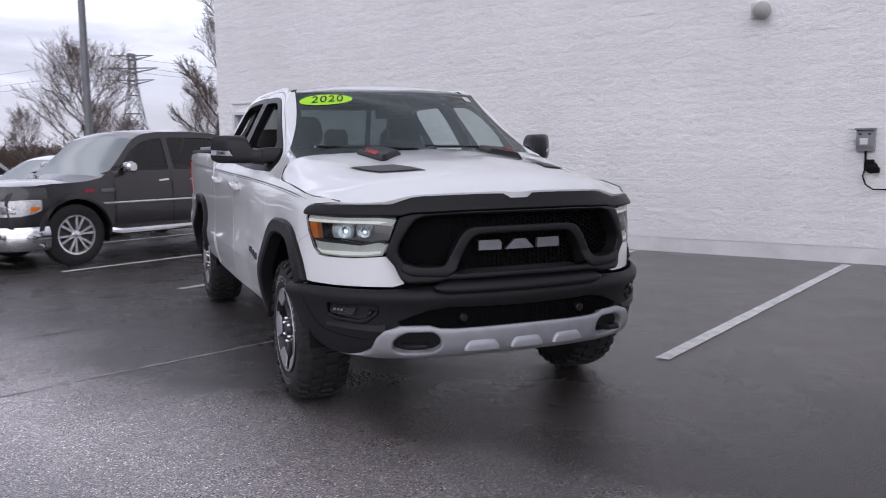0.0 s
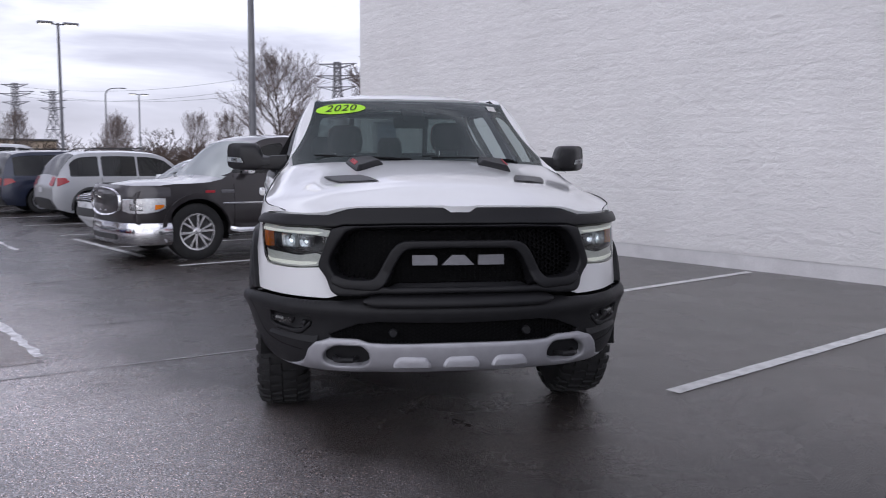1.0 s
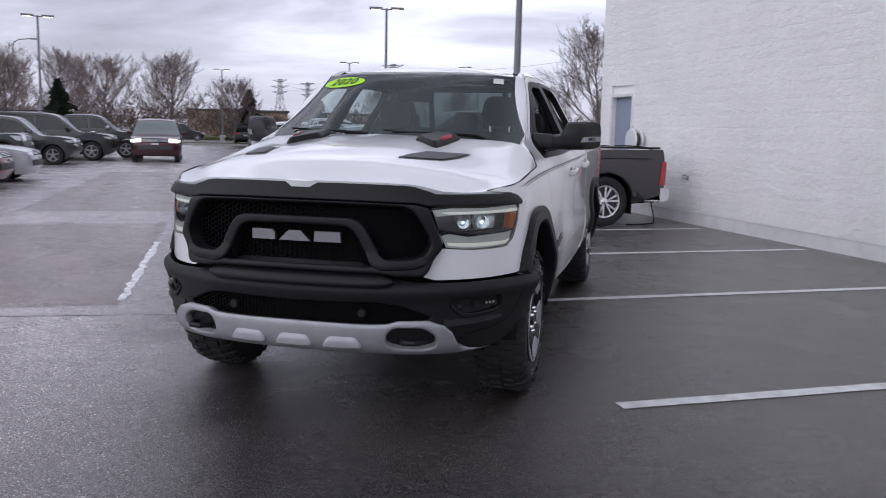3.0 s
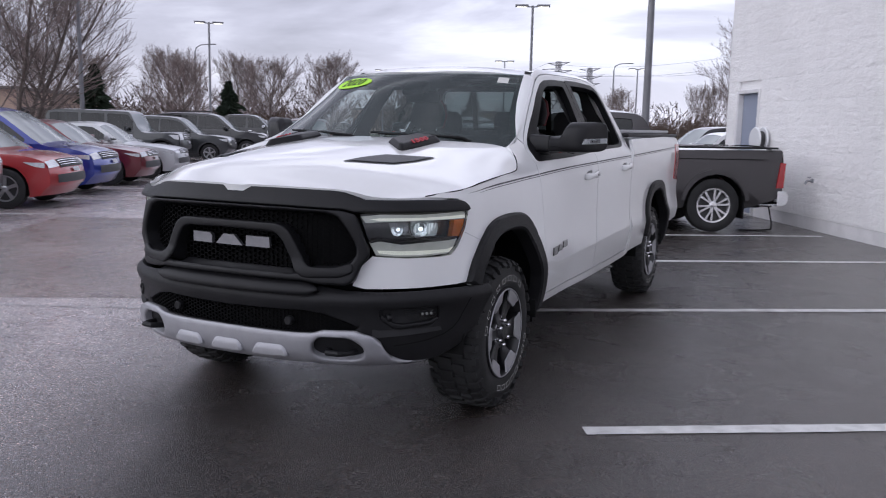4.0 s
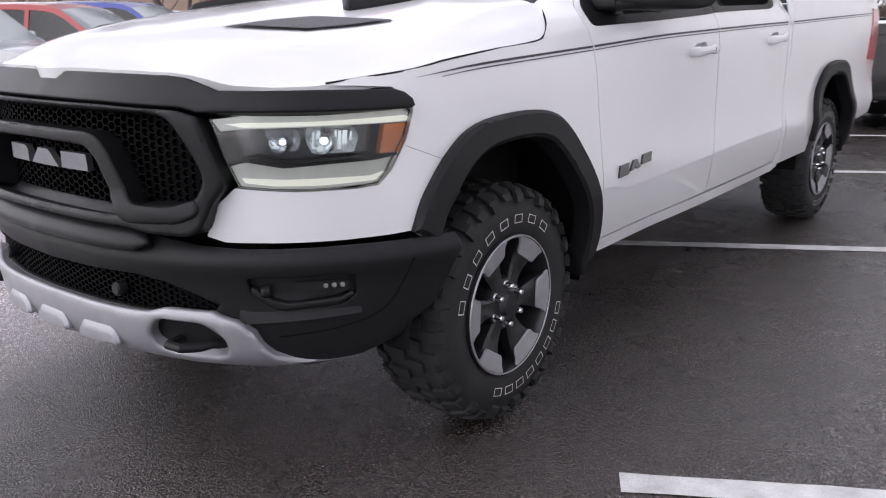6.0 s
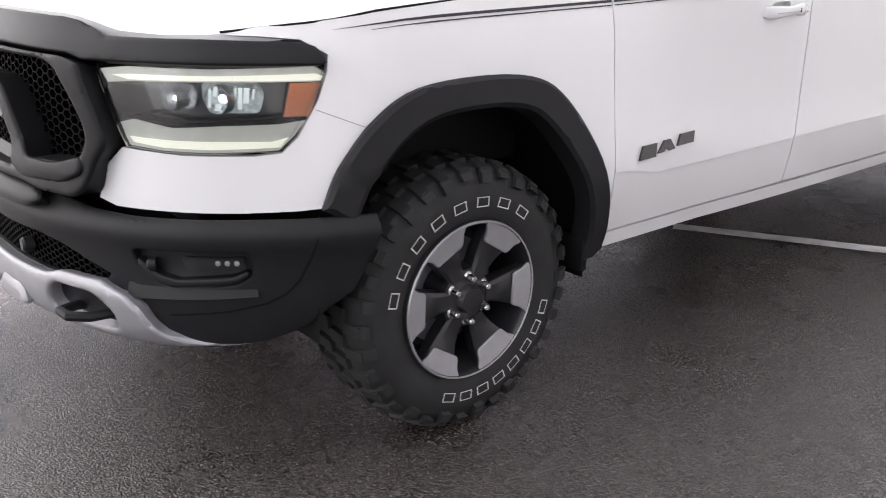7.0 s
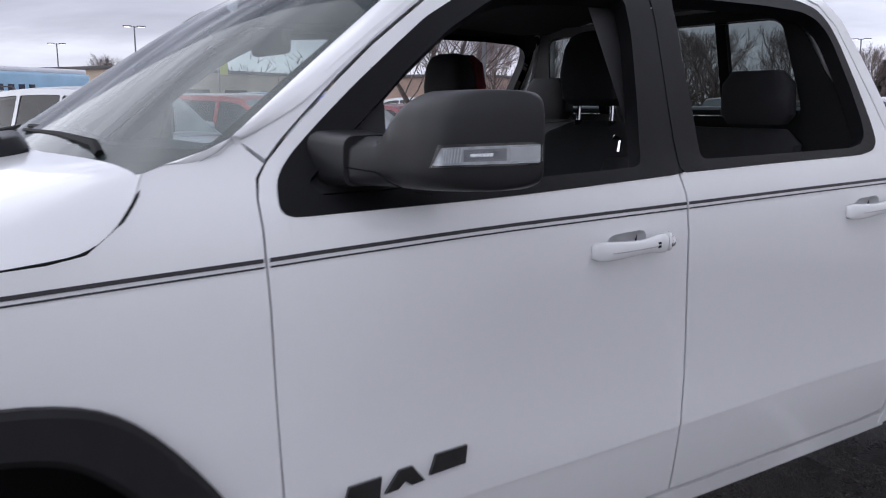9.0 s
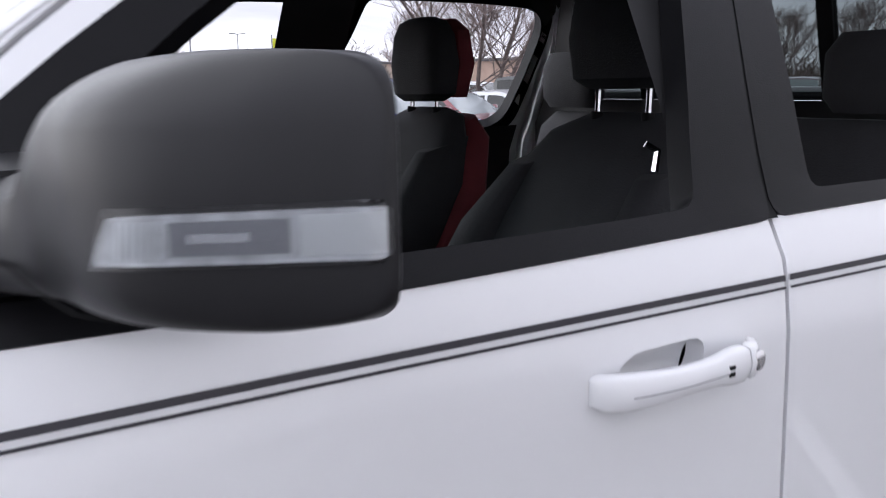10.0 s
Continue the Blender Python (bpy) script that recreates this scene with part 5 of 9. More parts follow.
sk_off = lambda z: catmull(SK_Z, SK_O, z)
skid_face = lambda p, z: nose(lambda zz: lerp(sk_off(zz), b_off(zz) + 0.006, sstep(0.74, 0.90, abs(p))))(p, z)
skid = part("skid_plate", skin(skid_full, skid_face, 0.022, [hook_l, hook_r], 0.035, swell=(0.012, 0.011)), M_SILVER, bumper, "silver painted skid plate with two tow-hook openings")
for x0 in (-0.235, 0.0, 0.235):
    pad = rounded([(x0 - 0.092, 0.424), (x0 + 0.092, 0.424), (x0 + 0.086, 0.458), (x0 + 0.062, 0.485), (x0 - 0.062, 0.485), (x0 - 0.086, 0.455)], 0.02, 3)
    part("skid_pad", skin([(q(x) if abs(x) > 1e-6 else 0.0, z) for x, z in pad], nose(lambda z: sk_off(z) + 0.012 + 0.014 * sstep(0.48, 0.42, z)), 0.02, lip=0.022, roll=(0.011, 0.010)), M_SILVER, skid, "raised silver pad")
for sx in (-1, 1):
    part("hook_backing", skin([(q(x * sx), z) for x, z in ([(0.41, 0.40), (0.67, 0.40), (0.67, 0.55), (0.41, 0.55)] if sx > 0 else [(0.67, 0.40), (0.41, 0.40), (0.41, 0.55), (0.67, 0.55)])], nose(lambda z: 0.0), 0.06, lip=0), M_BLACK, bumper)
    y0 = nose_y(0.55)
    part("tow_hook", tube([(sx * 0.50, y0 + 0.05, 0.46), (sx * 0.505, y0 - 0.05, 0.465), (sx * 0.53, y0 - 0.095, 0.47), (sx * 0.58, y0 - 0.09, 0.47), (sx * 0.605, y0 - 0.045, 0.465), (sx * 0.61, y0 + 0.06, 0.46)], 0.014, 8), M_TRIM, bumper, "black steel tow hook")
    bmk = lathe([(0.0, 0.0), (-0.02, 0.0), (-0.02, 0.016), (-0.014, 0.021), (0.01, 0.021)], 20, axis="x")
    bmesh.ops.rotate(bmk, cent=(0, 0, 0), matrix=Matrix.Rotation(radians(90), 3, "Z"), verts=bmk.verts)
    bmesh.ops.translate(bmk, vec=(sx * 0.33, nose_y(0.33) - 0.034, 0.600), verts=bmk.verts)
    part("parking_sensor", bmk, M_TRIMGREY, bumper)
    # fog lamp in its recess
    fq = (lambda x: q(x)) if sx > 0 else (lambda x: -q(x))
    arc = lambda poly: poly[::-1] if sx > 0 else [(-p, z) for p, z in poly]
    part("fog_recess", skin(arc([(0.70, 0.53), (0.70, 0.68), (1.02, 0.68), (1.02, 0.55)]), nose(lambda z: 0.012 + 0.03 * sstep(0.59, 0.55, z)), 0.03, lip=0), M_TRIM, bumper)
    fl = arc(rounded([(0.866, 0.611), (0.846, 0.646), (0.994, 0.647), (0.995, 0.614)], 0.008, 3))
    fog = part("fog_lamp", skin(fl, nose(lambda z: 0.018), 0.02, lip=0.02), M_TRIMGREY, bumper, "slim clear fog lamp")
    for k in range(3):
        a = 0.930 + 0.022 * k
        c = Vector(nose(lambda z: 0.022)(sx * a, 0.632))
        bmk = bmesh.new()
        bmesh.ops.create_uvsphere(bmk, u_segments=10, v_segments=6, radius=0.007)
        bmesh.ops.translate(bmk, vec=c, verts=bmk.verts)
        part("fog_diode", bmk, M_FOGLED, fog, "dimly lit fog diode")
    part("fog_lens", skin(fl, nose(lambda z: 0.036), 0.03, lip=0), M_LENS, fog)
    ledge = [(0.738, 0.640), (0.790, 0.600), (0.835, 0.590), (0.965, 0.600), (0.998, 0.616), (1.003, 0.604), (0.970, 0.584), (0.818, 0.568), (0.785, 0.578), (0.736, 0.618)]
    part("fog_surround", skin(rounded(arc(ledge), 0.006, 3), nose(lambda z: 0.040), 0.012, lip=0.03, swell=(0.006, 0.006)), M_TRIM, bumper)
    seam = [(1.163, 0.748), (1.14, 0.65), (1.115, 0.587), (1.085, 0.552), (1.04, 0.527), (0.95, 0.505), (0.80, 0.487)]
    part("bumper_seam", skin(arc([(a - 0.002, z + 0.002) for a, z in seam] + [(a + 0.002, z - 0.003) for a, z in seam[::-1]][:]), nose(lambda z: b_off(z) + 0.002), 0.05, lip=0), M_BLACK, bumper)
    bmk = lathe([(0.0, 0.0), (-0.012, 0.0), (-0.012, 0.013), (-0.006, 0.018), (0.01, 0.018)], 18)
    bmesh.ops.rotate(bmk, cent=(0, 0, 0), matrix=Matrix.Rotation(radians(90 - 35 * sx), 3, "Z"), verts=bmk.verts)
    bmesh.ops.translate(bmk, vec=nose(lambda z: 0.03)(sx * 0.772, 0.624), verts=bmk.verts)
    part("parking_sensor", bmk, M_TRIMGREY, bumper)

# headlamps
lamp_line = [(q(0.622), 1.086), (q(0.70), 1.096), (q(0.85), 1.094), (1.178, 1.100), (1.202, 1.085), (1.176, 1.02), (1.126, 0.938), (1.086, 0.903), (q(0.85), 0.897), (q(0.76), 0.899), (q(0.685), 0.908), (q(0.655), 0.985)]
for sx in (1, -1):
    sgn = (lambda poly: poly) if sx > 0 else (lambda poly: [(-p, z) for p, z in poly[::-1]])
    lens_bm = skin(sgn(lamp_line), nose(lambda z: 0.003), 0.05, lip=0.006)
    lamp = part("headlamp", skin(sgn(lamp_line), nose(lambda z: -0.075), 0.06, lip=-0.075), M_GLOSSBLACK, truck, "lit headlamp with a light bar above and below")
    part("lamp_lens", lens_bm, M_LENS, lamp)
    bar = [(q(0.624), 1.085), (q(0.70), 1.0945), (q(0.85), 1.0925), (1.178, 1.0985), (1.2005, 1.0845), (1.192, 1.064), (q(0.85), 1.064), (q(0.70), 1.061), (q(0.645), 1.055)]
    strip = [(q(0.66), 1.074), (q(0.70), 1.078), (q(0.85), 1.078), (1.178, 1.083), (1.196, 1.076), (1.190, 1.067), (q(0.85), 1.067), (q(0.70), 1.065)]
    guide = part("light_bar", skin(sgn(bar), nose(lambda z: -0.008), 0.03, lip=0.03), M_FROST, lamp, "frosted white light bar")
    part("led_strip", skin(sgn(strip), nose(lambda z: -0.004), 0.03, lip=0.002), M_LED, guide, "lit strip")
    drl = [(q(0.660), 0.964), (q(0.70), 0.972), (q(0.78), 0.955), (q(0.86), 0.962), (1.09, 0.966), (1.157, 0.980), (1.1255, 0.9395), (1.086, 0.9045), (q(0.85), 0.8985), (q(0.76), 0.9005), (q(0.6865), 0.9095)]
    part("day_lamp", skin(sgn(drl), nose(lambda z: -0.014 + 0.12 * max(0, 0.95 - z)), 0.025, lip=0.03), M_FROST, lamp, "frosted lower light guide")
    glow = [(q(0.69), 0.93), (q(0.78), 0.925), (qy(-0.57), 0.925), (qy(-0.53), 0.935), (qy(-0.55), 0.912), (q(0.85), 0.906), (q(0.76), 0.908), (q(0.698), 0.917)]
    part("day_light", skin(sgn(glow), nose(lambda z: -0.006), 0.025, lip=0.004), M_LED, lamp, "lit lower light guide")
    div = [(q(0.66), 0.972), (q(0.70), 0.982), (q(0.78), 0.966), (q(0.86), 0.972), (qy(-0.49), 0.985), (qy(-0.49), 0.975), (qy(-0.55), 0.966), (q(0.86), 0.962), (q(0.78), 0.955), (q(0.70), 0.972), (q(0.665), 0.962)]
    part("lamp_divider", skin(sgn(div), nose(lambda z: -0.012), 0.03, lip=0.03), M_BLACK, lamp)
    amber = [(1.120, 1.061), (1.1905, 1.061), (1.160, 0.984), (1.100, 0.984)]
    part("side_reflector", skin(sgn(amber[::-1]), nose(lambda z: -0.009), 0.03, lip=0.03), M_AMBER, lamp, "amber side reflector")
    for a0, r in ((0.83, 0.026), (0.955, 0.032)):
        c = Vector(nose(lambda z: -0.06)(a0 * sx, 1.02))
        d = Vector(nose(lambda z: 0.0)(a0 * sx, 1.02)) - Vector(nose(lambda z: -0.1)(a0 * sx, 1.02))
        d = (d.normalized() + Vector((0, -1.2, 0))).normalized()
        rot = Vector((1, 0, 0)).rotation_difference(d).to_matrix()
        for nm, prof, mm, lab in (("projector", [(0.0, r * 0.5), (0.012, r * 0.8), (0.026, r), (0.03, r * 1.06), (0.0, r * 1.1)], M_REFLECTOR, "silver projector bowl"), ("projector_lens", [(0.016, 0.0), (0.014, r * 0.16), (0.008, r * 0.33), (0.0, r * 0.36)], M_BEAM, "lit projector lens")):
            bmk = lathe(prof, 24)
            bmesh.ops.rotate(bmk, cent=(0, 0, 0), matrix=rot, verts=bmk.verts)
            bmesh.ops.translate(bmk, vec=c, verts=bmk.verts)
            part(nm, bmk, mm, lamp, lab)
    for shade in ([(0.775, 1.056), (0.875, 1.054), (0.885, 1.03), (0.872, 0.995), (0.80, 0.995)], [(0.90, 1.058), (1.04, 1.056), (1.062, 1.03), (1.045, 0.985), (0.915, 0.985), (0.898, 1.02)]):
        if shade[0][0] > 0.8:
            for k, (a, za, zb) in enumerate(((0.918, 1.046, 1.000), (0.934, 1.050, 1.026), (0.938, 1.008, 0.992), (0.985, 1.050, 1.022), (0.996, 1.046, 0.996), (1.012, 1.048, 1.010), (1.030, 1.044, 1.020))):
                w = 0.003 + 0.002 * (k % 3)
                part("reflector_rib", skin(sgn([(a - w, zb), (a + w, zb), (a + w + 0.004, za), (a - w + 0.004, za)]), nose(lambda z: -0.046), 0.02, lip=0.006), M_LITRIB, lamp, "lit reflector facet")
        a0, a1 = (0.79, 0.866) if shade[0][0] < 0.8 else (0.945, 1.040)
        for k in range(8):
            zb = 1.022 + 0.0042 * k
            part("reflector_line", skin(sgn([(a0 - 0.0006 * k, zb), (a1 - 0.001 * k, zb), (a1 - 0.001 * k, zb + 0.0018), (a0 - 0.0006 * k, zb + 0.0018)]), nose(lambda z: -0.05 + 0.25 * max(0, z - 1.03)), 0.05, lip=0.004), M_REFLECTOR, lamp)
        part("lamp_bezel", skin(sgn(rounded(shade[::-1], 0.012, 3)), nose(lambda z: -0.058 + 0.25 * max(0, z - 1.03)), 0.02, lip=0.015), M_REFLECTOR if shade[0][0] < 0.8 else M_LITBOWL, lamp, "ribbed silver reflector")
# thin panel gaps: along the hood's edges, and from each headlamp to the wheel arch
for sx in (-1, 1):
    rim = [(x, y) for x, y in hood_line if x > 0.835 and y < 0.375]
    part("hood_gap", tube([Vector((sx * x, hood(x, y)[1], hood(x, y)[2] + 0.0026)) for x, y in rim], 0.0032, 5), M_BLACK, hood_part)
    gap = [(1.172, 1.000), (1.24, 0.972), (1.33, 0.936)]
    strip = [(p, z + 0.0011) for p, z in gap[::-1]] + [(p, z - 0.0011) for p, z in gap]
    part("panel_gap", skin(strip if sx > 0 else [(-p, z) for p, z in strip[::-1]], nose(lambda z: 0.003), 0.05, lip=0), M_SILVER, truck)

# hood vents, badge scoop with red digits, wipers, washer
for sx in (-1, 1):
    v = [(0.36, -0.605), (0.47, -0.54), (0.565, -0.455), (0.61, -0.31), (0.64, -0.145), (0.615, -0.145), (0.44, -0.31), (0.395, -0.45)]
    poly = [(sx * x, y) for x, y in (v if sx > 0 else v[::-1])]
    vent = part("hood_vent", skin(poly, hood, 0.04, lip=0, push=0.003), M_TRIMGREY, hood_part, "dark grey hood vent insert")
    rim = [(sx * x, y) for x, y in (v if sx > 0 else v[::-1])]
    c = Vector((sum(p[0] for p in rim) / 8, sum(p[1] for p in rim) / 8))
    inner = [tuple(c + (Vector(p) - c) * 0.86) for p in rim]
    part("vent_mesh", skin(inner, hood, 0.04, lip=0.0, push=0.006), M_VENT, vent)
def hood_badge(sx):
    """Low raised badge block on the hood near the windscreen; the model number stands on its outer flank."""
    base = [(0.285, -0.02), (0.428, -0.158), (0.452, -0.155), (0.498, 0.20), (0.482, 0.238), (0.33, 0.25)]
    cx, cy = 0.40, 0.06
    rings = []
    for g, h in ((1.0, -0.012), (0.995, 0.006), (0.95, 0.012), (0.80, 0.030), (0.72, 0.0335), (0.5, 0.034)):
        ring = []
        for x, y in rounded(base, 0.02, 3):
            px, py = cx + (x - cx) * g, cy + (y - cy) * (1 - (1 - g) * 0.45)
            p = hood(px, py)
            ring.append((sx * px, p[1], p[2] + h))
        rings.append(ring if sx > 0 else ring[::-1])
    return loft(rings)


num = bpy.data.curves.new("model_number", "FONT")
num.body, num.size, num.space_character, num.extrude, num.offset = "1500", 0.038, 1.2, 0.002, 0.0016
tmp = new("model_number", num)
bpy.context.view_layer.update()
number_mesh = bpy.data.meshes.new_from_object(tmp.evaluated_get(bpy.context.evaluated_depsgraph_get()))
bpy.data.objects.remove(tmp)
top_u = max(v.co.x for v in number_mesh.vertices)
flank_a, flank_b = Vector((0.4555, -0.12)), Vector((0.490, 0.21))
flank = (flank_b - flank_a).normalized()
outward = Vector((flank.y, -flank.x))
for sx in (-1, 1):
    badge = part("hood_badge", hood_badge(sx), M_TRIMGREY, hood_part, "black raised hood badge with red digits")
    me = number_mesh.copy()
    for v in me.vertices:
        u, w, d = v.co
        u = u / top_u * 0.165
        along = 0.065 + (u if sx > 0 else 0.165 - u)
        foot = flank_a + flank * along + outward * (-0.004 + d - w * 0.75)
        v.co = Vector((sx * foot.x, foot.y, hood(foot.x, foot.y)[2] + 0.0275 + d + w * 0.50))
    me.materials.append(M_REDDIGIT)
    ob = new("badge_number", me)
    ob.parent = badge
    ob["label"] = "red raised model number"
    for k in (0.250, 0.282):
        p0, p1 = flank_a + flank * k, flank_a + flank * (k + 0.024)
        pts = []
        for p, h in ((p0, 0.031), (p1, 0.031), (p1, 0.037), (p0, 0.037)):
            q_ = p + outward * (0.009 - h * 0.8)
            pts.append((sx * q_.x, q_.y, hood(q_.x, q_.y)[2] + h))
        bmk = bmesh.new()
        f = bmk.faces.new([bmk.verts.new(c) for c in pts])
        ex = bmesh.ops.extrude_face_region(bmk, geom=[f])
        bmesh.ops.translate(bmk, vec=(sx * outward.x * 0.004, outward.y * 0.004, 0), verts=[g for g in ex["geom"] if isinstance(g, bmesh.types.BMVert)])
        bmesh.ops.recalc_face_normals(bmk, faces=bmk.faces)
        part("badge_bar", bmk, M_REDDIGIT if k < 0.25 else M_TRIM, badge)
for x0, x1, pv in ((-0.62, -0.05, -0.60), (0.05, 0.62, 0.02)):
    y0 = lambda x: lerp(0.235, 0.50, (abs(x) / 0.83) ** 2.4)
    a = Vector((x1, y0(x1) - 0.02, 1.412))
    b = Vector((x0, y0(x0) + 0.045, 1.448))
    wiper = part("wiper", tube([a, a + Vector((-0.05, 0.0, 0.020)), a.lerp(b, 0.5) + Vector((0, 0.0, 0.016)), b], [0.012, 0.011, 0.007, 0.005], 6), M_BLACK, truck, "black windscreen wiper")
    part("wiper_blade", tube([a.lerp(b, 0.15) + Vector((0, 0.035, 0.020)), a.lerp(b, 0.6) + Vector((0, 0.035, 0.022)), b + Vector((-0.06, 0.02, 0.008))], 0.006, 6), M_BLACK, wiper)

# ---- wheels ----
def wheel_parts(parent, c, sx, tread=True):
    """An off-road tyre on a six-spoke black and grey rim; c: centre of the outer face's axle point, sx: outward."""
    R, W = 0.408, 0.275
    place = lambda bm: (bmesh.ops.scale(bm, vec=(sx, 1, 1), verts=bm.verts), bmesh.ops.reverse_faces(bm, faces=bm.faces) if sx < 0 else 0, bmesh.ops.translate(bm, vec=c, verts=bm.verts), bm)[-1]
    e = thing("wheel", "off-road tyre on a six-spoke black and grey alloy wheel", "wheel")
    e.parent = parent
    prof = [(-W, 0.245), (-W - 0.004, 0.30), (-W + 0.01, 0.36), (-W + 0.03, 0.385), (-W + 0.045, 0.394), (-0.045, 0.394), (-0.030, 0.388), (-0.012, 0.365), (0.0, 0.325), (0.002, 0.30), (-0.004, 0.262), (-0.012, 0.243), (-W, 0.245)]
    tyre = part("tyre", place(lathe(prof, 72)), M_RUBBER, e, "black off-road tyre with chunky tread", 30)
    if tread:
        bm = bmesh.new()
        nb = 34
        for k in range(nb):
            a0 = 2 * math.pi * k / nb
            for j, (xa, xb, da, sh) in enumerate(((-0.060, -0.006, 0.0, 0.55), (-0.125, -0.068, 0.5, 0.62), (-0.205, -0.135, 0.1, 0.62), (-0.27, -0.213, 0.55, 0.55))):
                a = a0 + da * 2 * math.pi / nb
                w = 2 * math.pi / nb * sh / 2
                edge_out = j == 0
                edge_in = j == 3
                ring = []
                for rr, sc in ((0.386, 1.0), (R, 0.86)):
                    for (x, b) in ((xa, -w), (xb, -w * 0.8), (xb, w), (xa, w * 0.8)):
                        b2 = b * sc
                        r2 = rr - (0.016 if (edge_out and x == xb and rr > 0.39) or (edge_in and x == xa and rr > 0.39) else 0)
                        ring.append(bm.verts.new((x, r2 * math.cos(a + b2), r2 * math.sin(a + b2))))
                for f in ((3, 2, 1, 0), (4, 5, 6, 7), (0, 1, 5, 4), (1, 2, 6, 5), (2, 3, 7, 6), (3, 0, 4, 7)):
                    bm.faces.new([ring[i] for i in f])
            # shoulder lug on the outer side wall
            for side in (0, 1):
                a = a0 + (0.0 if side == 0 else 0.55) * 2 * math.pi / nb
                w = 2 * math.pi / nb * 0.26
                long = k % 2 == 0
                lo = 0.345 if long else 0.362
                xo = (lambda v: v) if side == 0 else (lambda v: -W - v)
                pts = [(xo(-0.020), 0.396), (xo(0.004), 0.375), (xo(0.009), lo + 0.006), (xo(-0.01), lo)]
                ring = [bm.verts.new((x, r * math.cos(a + s * w), r * math.sin(a + s * w))) for s in (-1, 1) for x, r in pts]
                for f in ((0, 1, 5, 4), (1, 2, 6, 5), (2, 3, 7, 6), (0, 3, 2, 1), (4, 5, 6, 7)):
                    bm.faces.new([ring[i] for i in f])
        bmesh.ops.recalc_face_normals(bm, faces=bm.faces)
        t = part("tread", place(bm), M_RUBBER, tyre, "chunky tread blocks", 0)
        t["kind"] = "stuff"
        # side-wall marking: plain white outlined blocks on two arcs
        for a0, n, dirn, stp in ((radians(166), 8, -1, 16.0), (radians(-17), 8, -1, 13.0)):
            for k in range(n):
                a = a0 + dirn * k * radians(stp)
                h, w = 0.0145, radians(4.6)
                r = 0.297
                bm = bmesh.new()
                o = [bm.verts.new((0.0065 + 0.0015, (r + dr) * math.cos(a + da), (r + dr) * math.sin(a + da))) for dr, da in ((-h, -w), (-h, w), (h, w * 0.92), (h, -w * 0.92))]
                i = [bm.verts.new((0.0065 + 0.0015, (r + dr) * math.cos(a + da), (r + dr) * math.sin(a + da))) for dr, da in ((-h * 0.8, -w * 0.84), (-h * 0.8, w * 0.84), (h * 0.8, w * 0.76), (h * 0.8, -w * 0.76))]
                for m_ in range(4):
                    bm.faces.new((o[m_], o[(m_ + 1) % 4], i[(m_ + 1) % 4], i[m_]))
                bmesh.ops.recalc_face_normals(bm, faces=bm.faces)
                for f in bm.faces:
                    if f.normal.x < 0:
                        f.normal_flip()
                part("tyre_mark", place(bm), M_TYREMARK, tyre)
    rim = part("rim", place(lathe([(-0.012, 0.243), (0.001, 0.240), (0.003, 0.234), (-0.006, 0.229), (-0.03, 0.224), (-0.20, 0.20), (-0.20, 0.215), (-0.03, 0.236), (-0.012, 0.243)], 64)), M_RIMBLACK, e, "black and machined grey alloy rim")
    part("rim_lip", place(lathe([(0.003, 0.2335), (0.0055, 0.2345), (0.0055, 0.238), (0.001, 0.2405)], 64)), M_RIMSILVER, rim, "thin machined rim edge")
    part("rim_barrel", place(lathe([(-0.035, 0.2255), (-0.10, 0.212), (-0.185, 0.203), (-0.19, 0.06), (-0.19, 0.0)], 48)), M_RIMBLACK, rim)
    part("brake_disc", place(lathe([(-0.12, 0.06), (-0.12, 0.168), (-0.135, 0.168), (-0.135, 0.06)], 40)), M_SILVER, rim, "steel brake disc")
    part("hub", place(lathe([(0.0, 0.0), (-0.002, 0.036), (-0.008, 0.040), (-0.022, 0.046), (-0.03, 0.088), (-0.05, 0.096), (-0.12, 0.096)], 36)), M_RIMBLACK, rim)
    for k in range(6):
        a = radians(60 * k - 2)
        t = Matrix.Rotation(a, 3, "X")
        def put(x, r, w):
            return t @ Vector((x, r, w))
        bm = bmesh.new()
        rings = []
        for r, w, x, dep in ((0.07, 0.030, -0.024, 0.05), (0.10, 0.032, -0.026, 0.05), (0.14, 0.042, -0.024, 0.05), (0.17, 0.052, -0.018, 0.045), (0.205, 0.064, -0.010, 0.04), (0.229, 0.078, -0.007, 0.03)):
            rings.append([put(x - dep, r, -w), put(x - 0.008, r, -w), put(x, r, -w * 0.72), put(x, r, w * 0.72), put(x - 0.008, r, w), put(x - dep, r, w)])
        spoke = part("spoke", place(loft(rings, bm)), M_RIMBLACK, rim, "satin black spoke with a machined grey end")
        pad = [(0.168, -0.047), (0.174, -0.054), (0.20, -0.064), (0.218, -0.080), (0.2225, -0.072), (0.230, -0.038), (0.233, 0.0), (0.230, 0.038), (0.2225, 0.072), (0.218, 0.080), (0.20, 0.064), (0.174, 0.054), (0.168, 0.047)]
        part("spoke_pad", place(prism(pad, lambda r, w, d: put(-0.016 + d + (r - 0.168) * 0.16, r, w), 0.008, 0.002)), M_RIMSILVER, spoke, "machined grey spoke end")
        an = radians(60 * k + 28)
        bm = lathe([(0.004, 0.0), (0.003, 0.008), (-0.004, 0.0115), (-0.026, 0.0115), (-0.027, 0.017), (-0.03, 0.017)], 12)
        bmesh.ops.translate(bm, vec=(0.0, 0.066 * math.cos(an), 0.066 * math.sin(an)), verts=bm.verts)
        part("lug_nut", place(bm), M_CHROME, rim, "chrome lug nut")
    return e


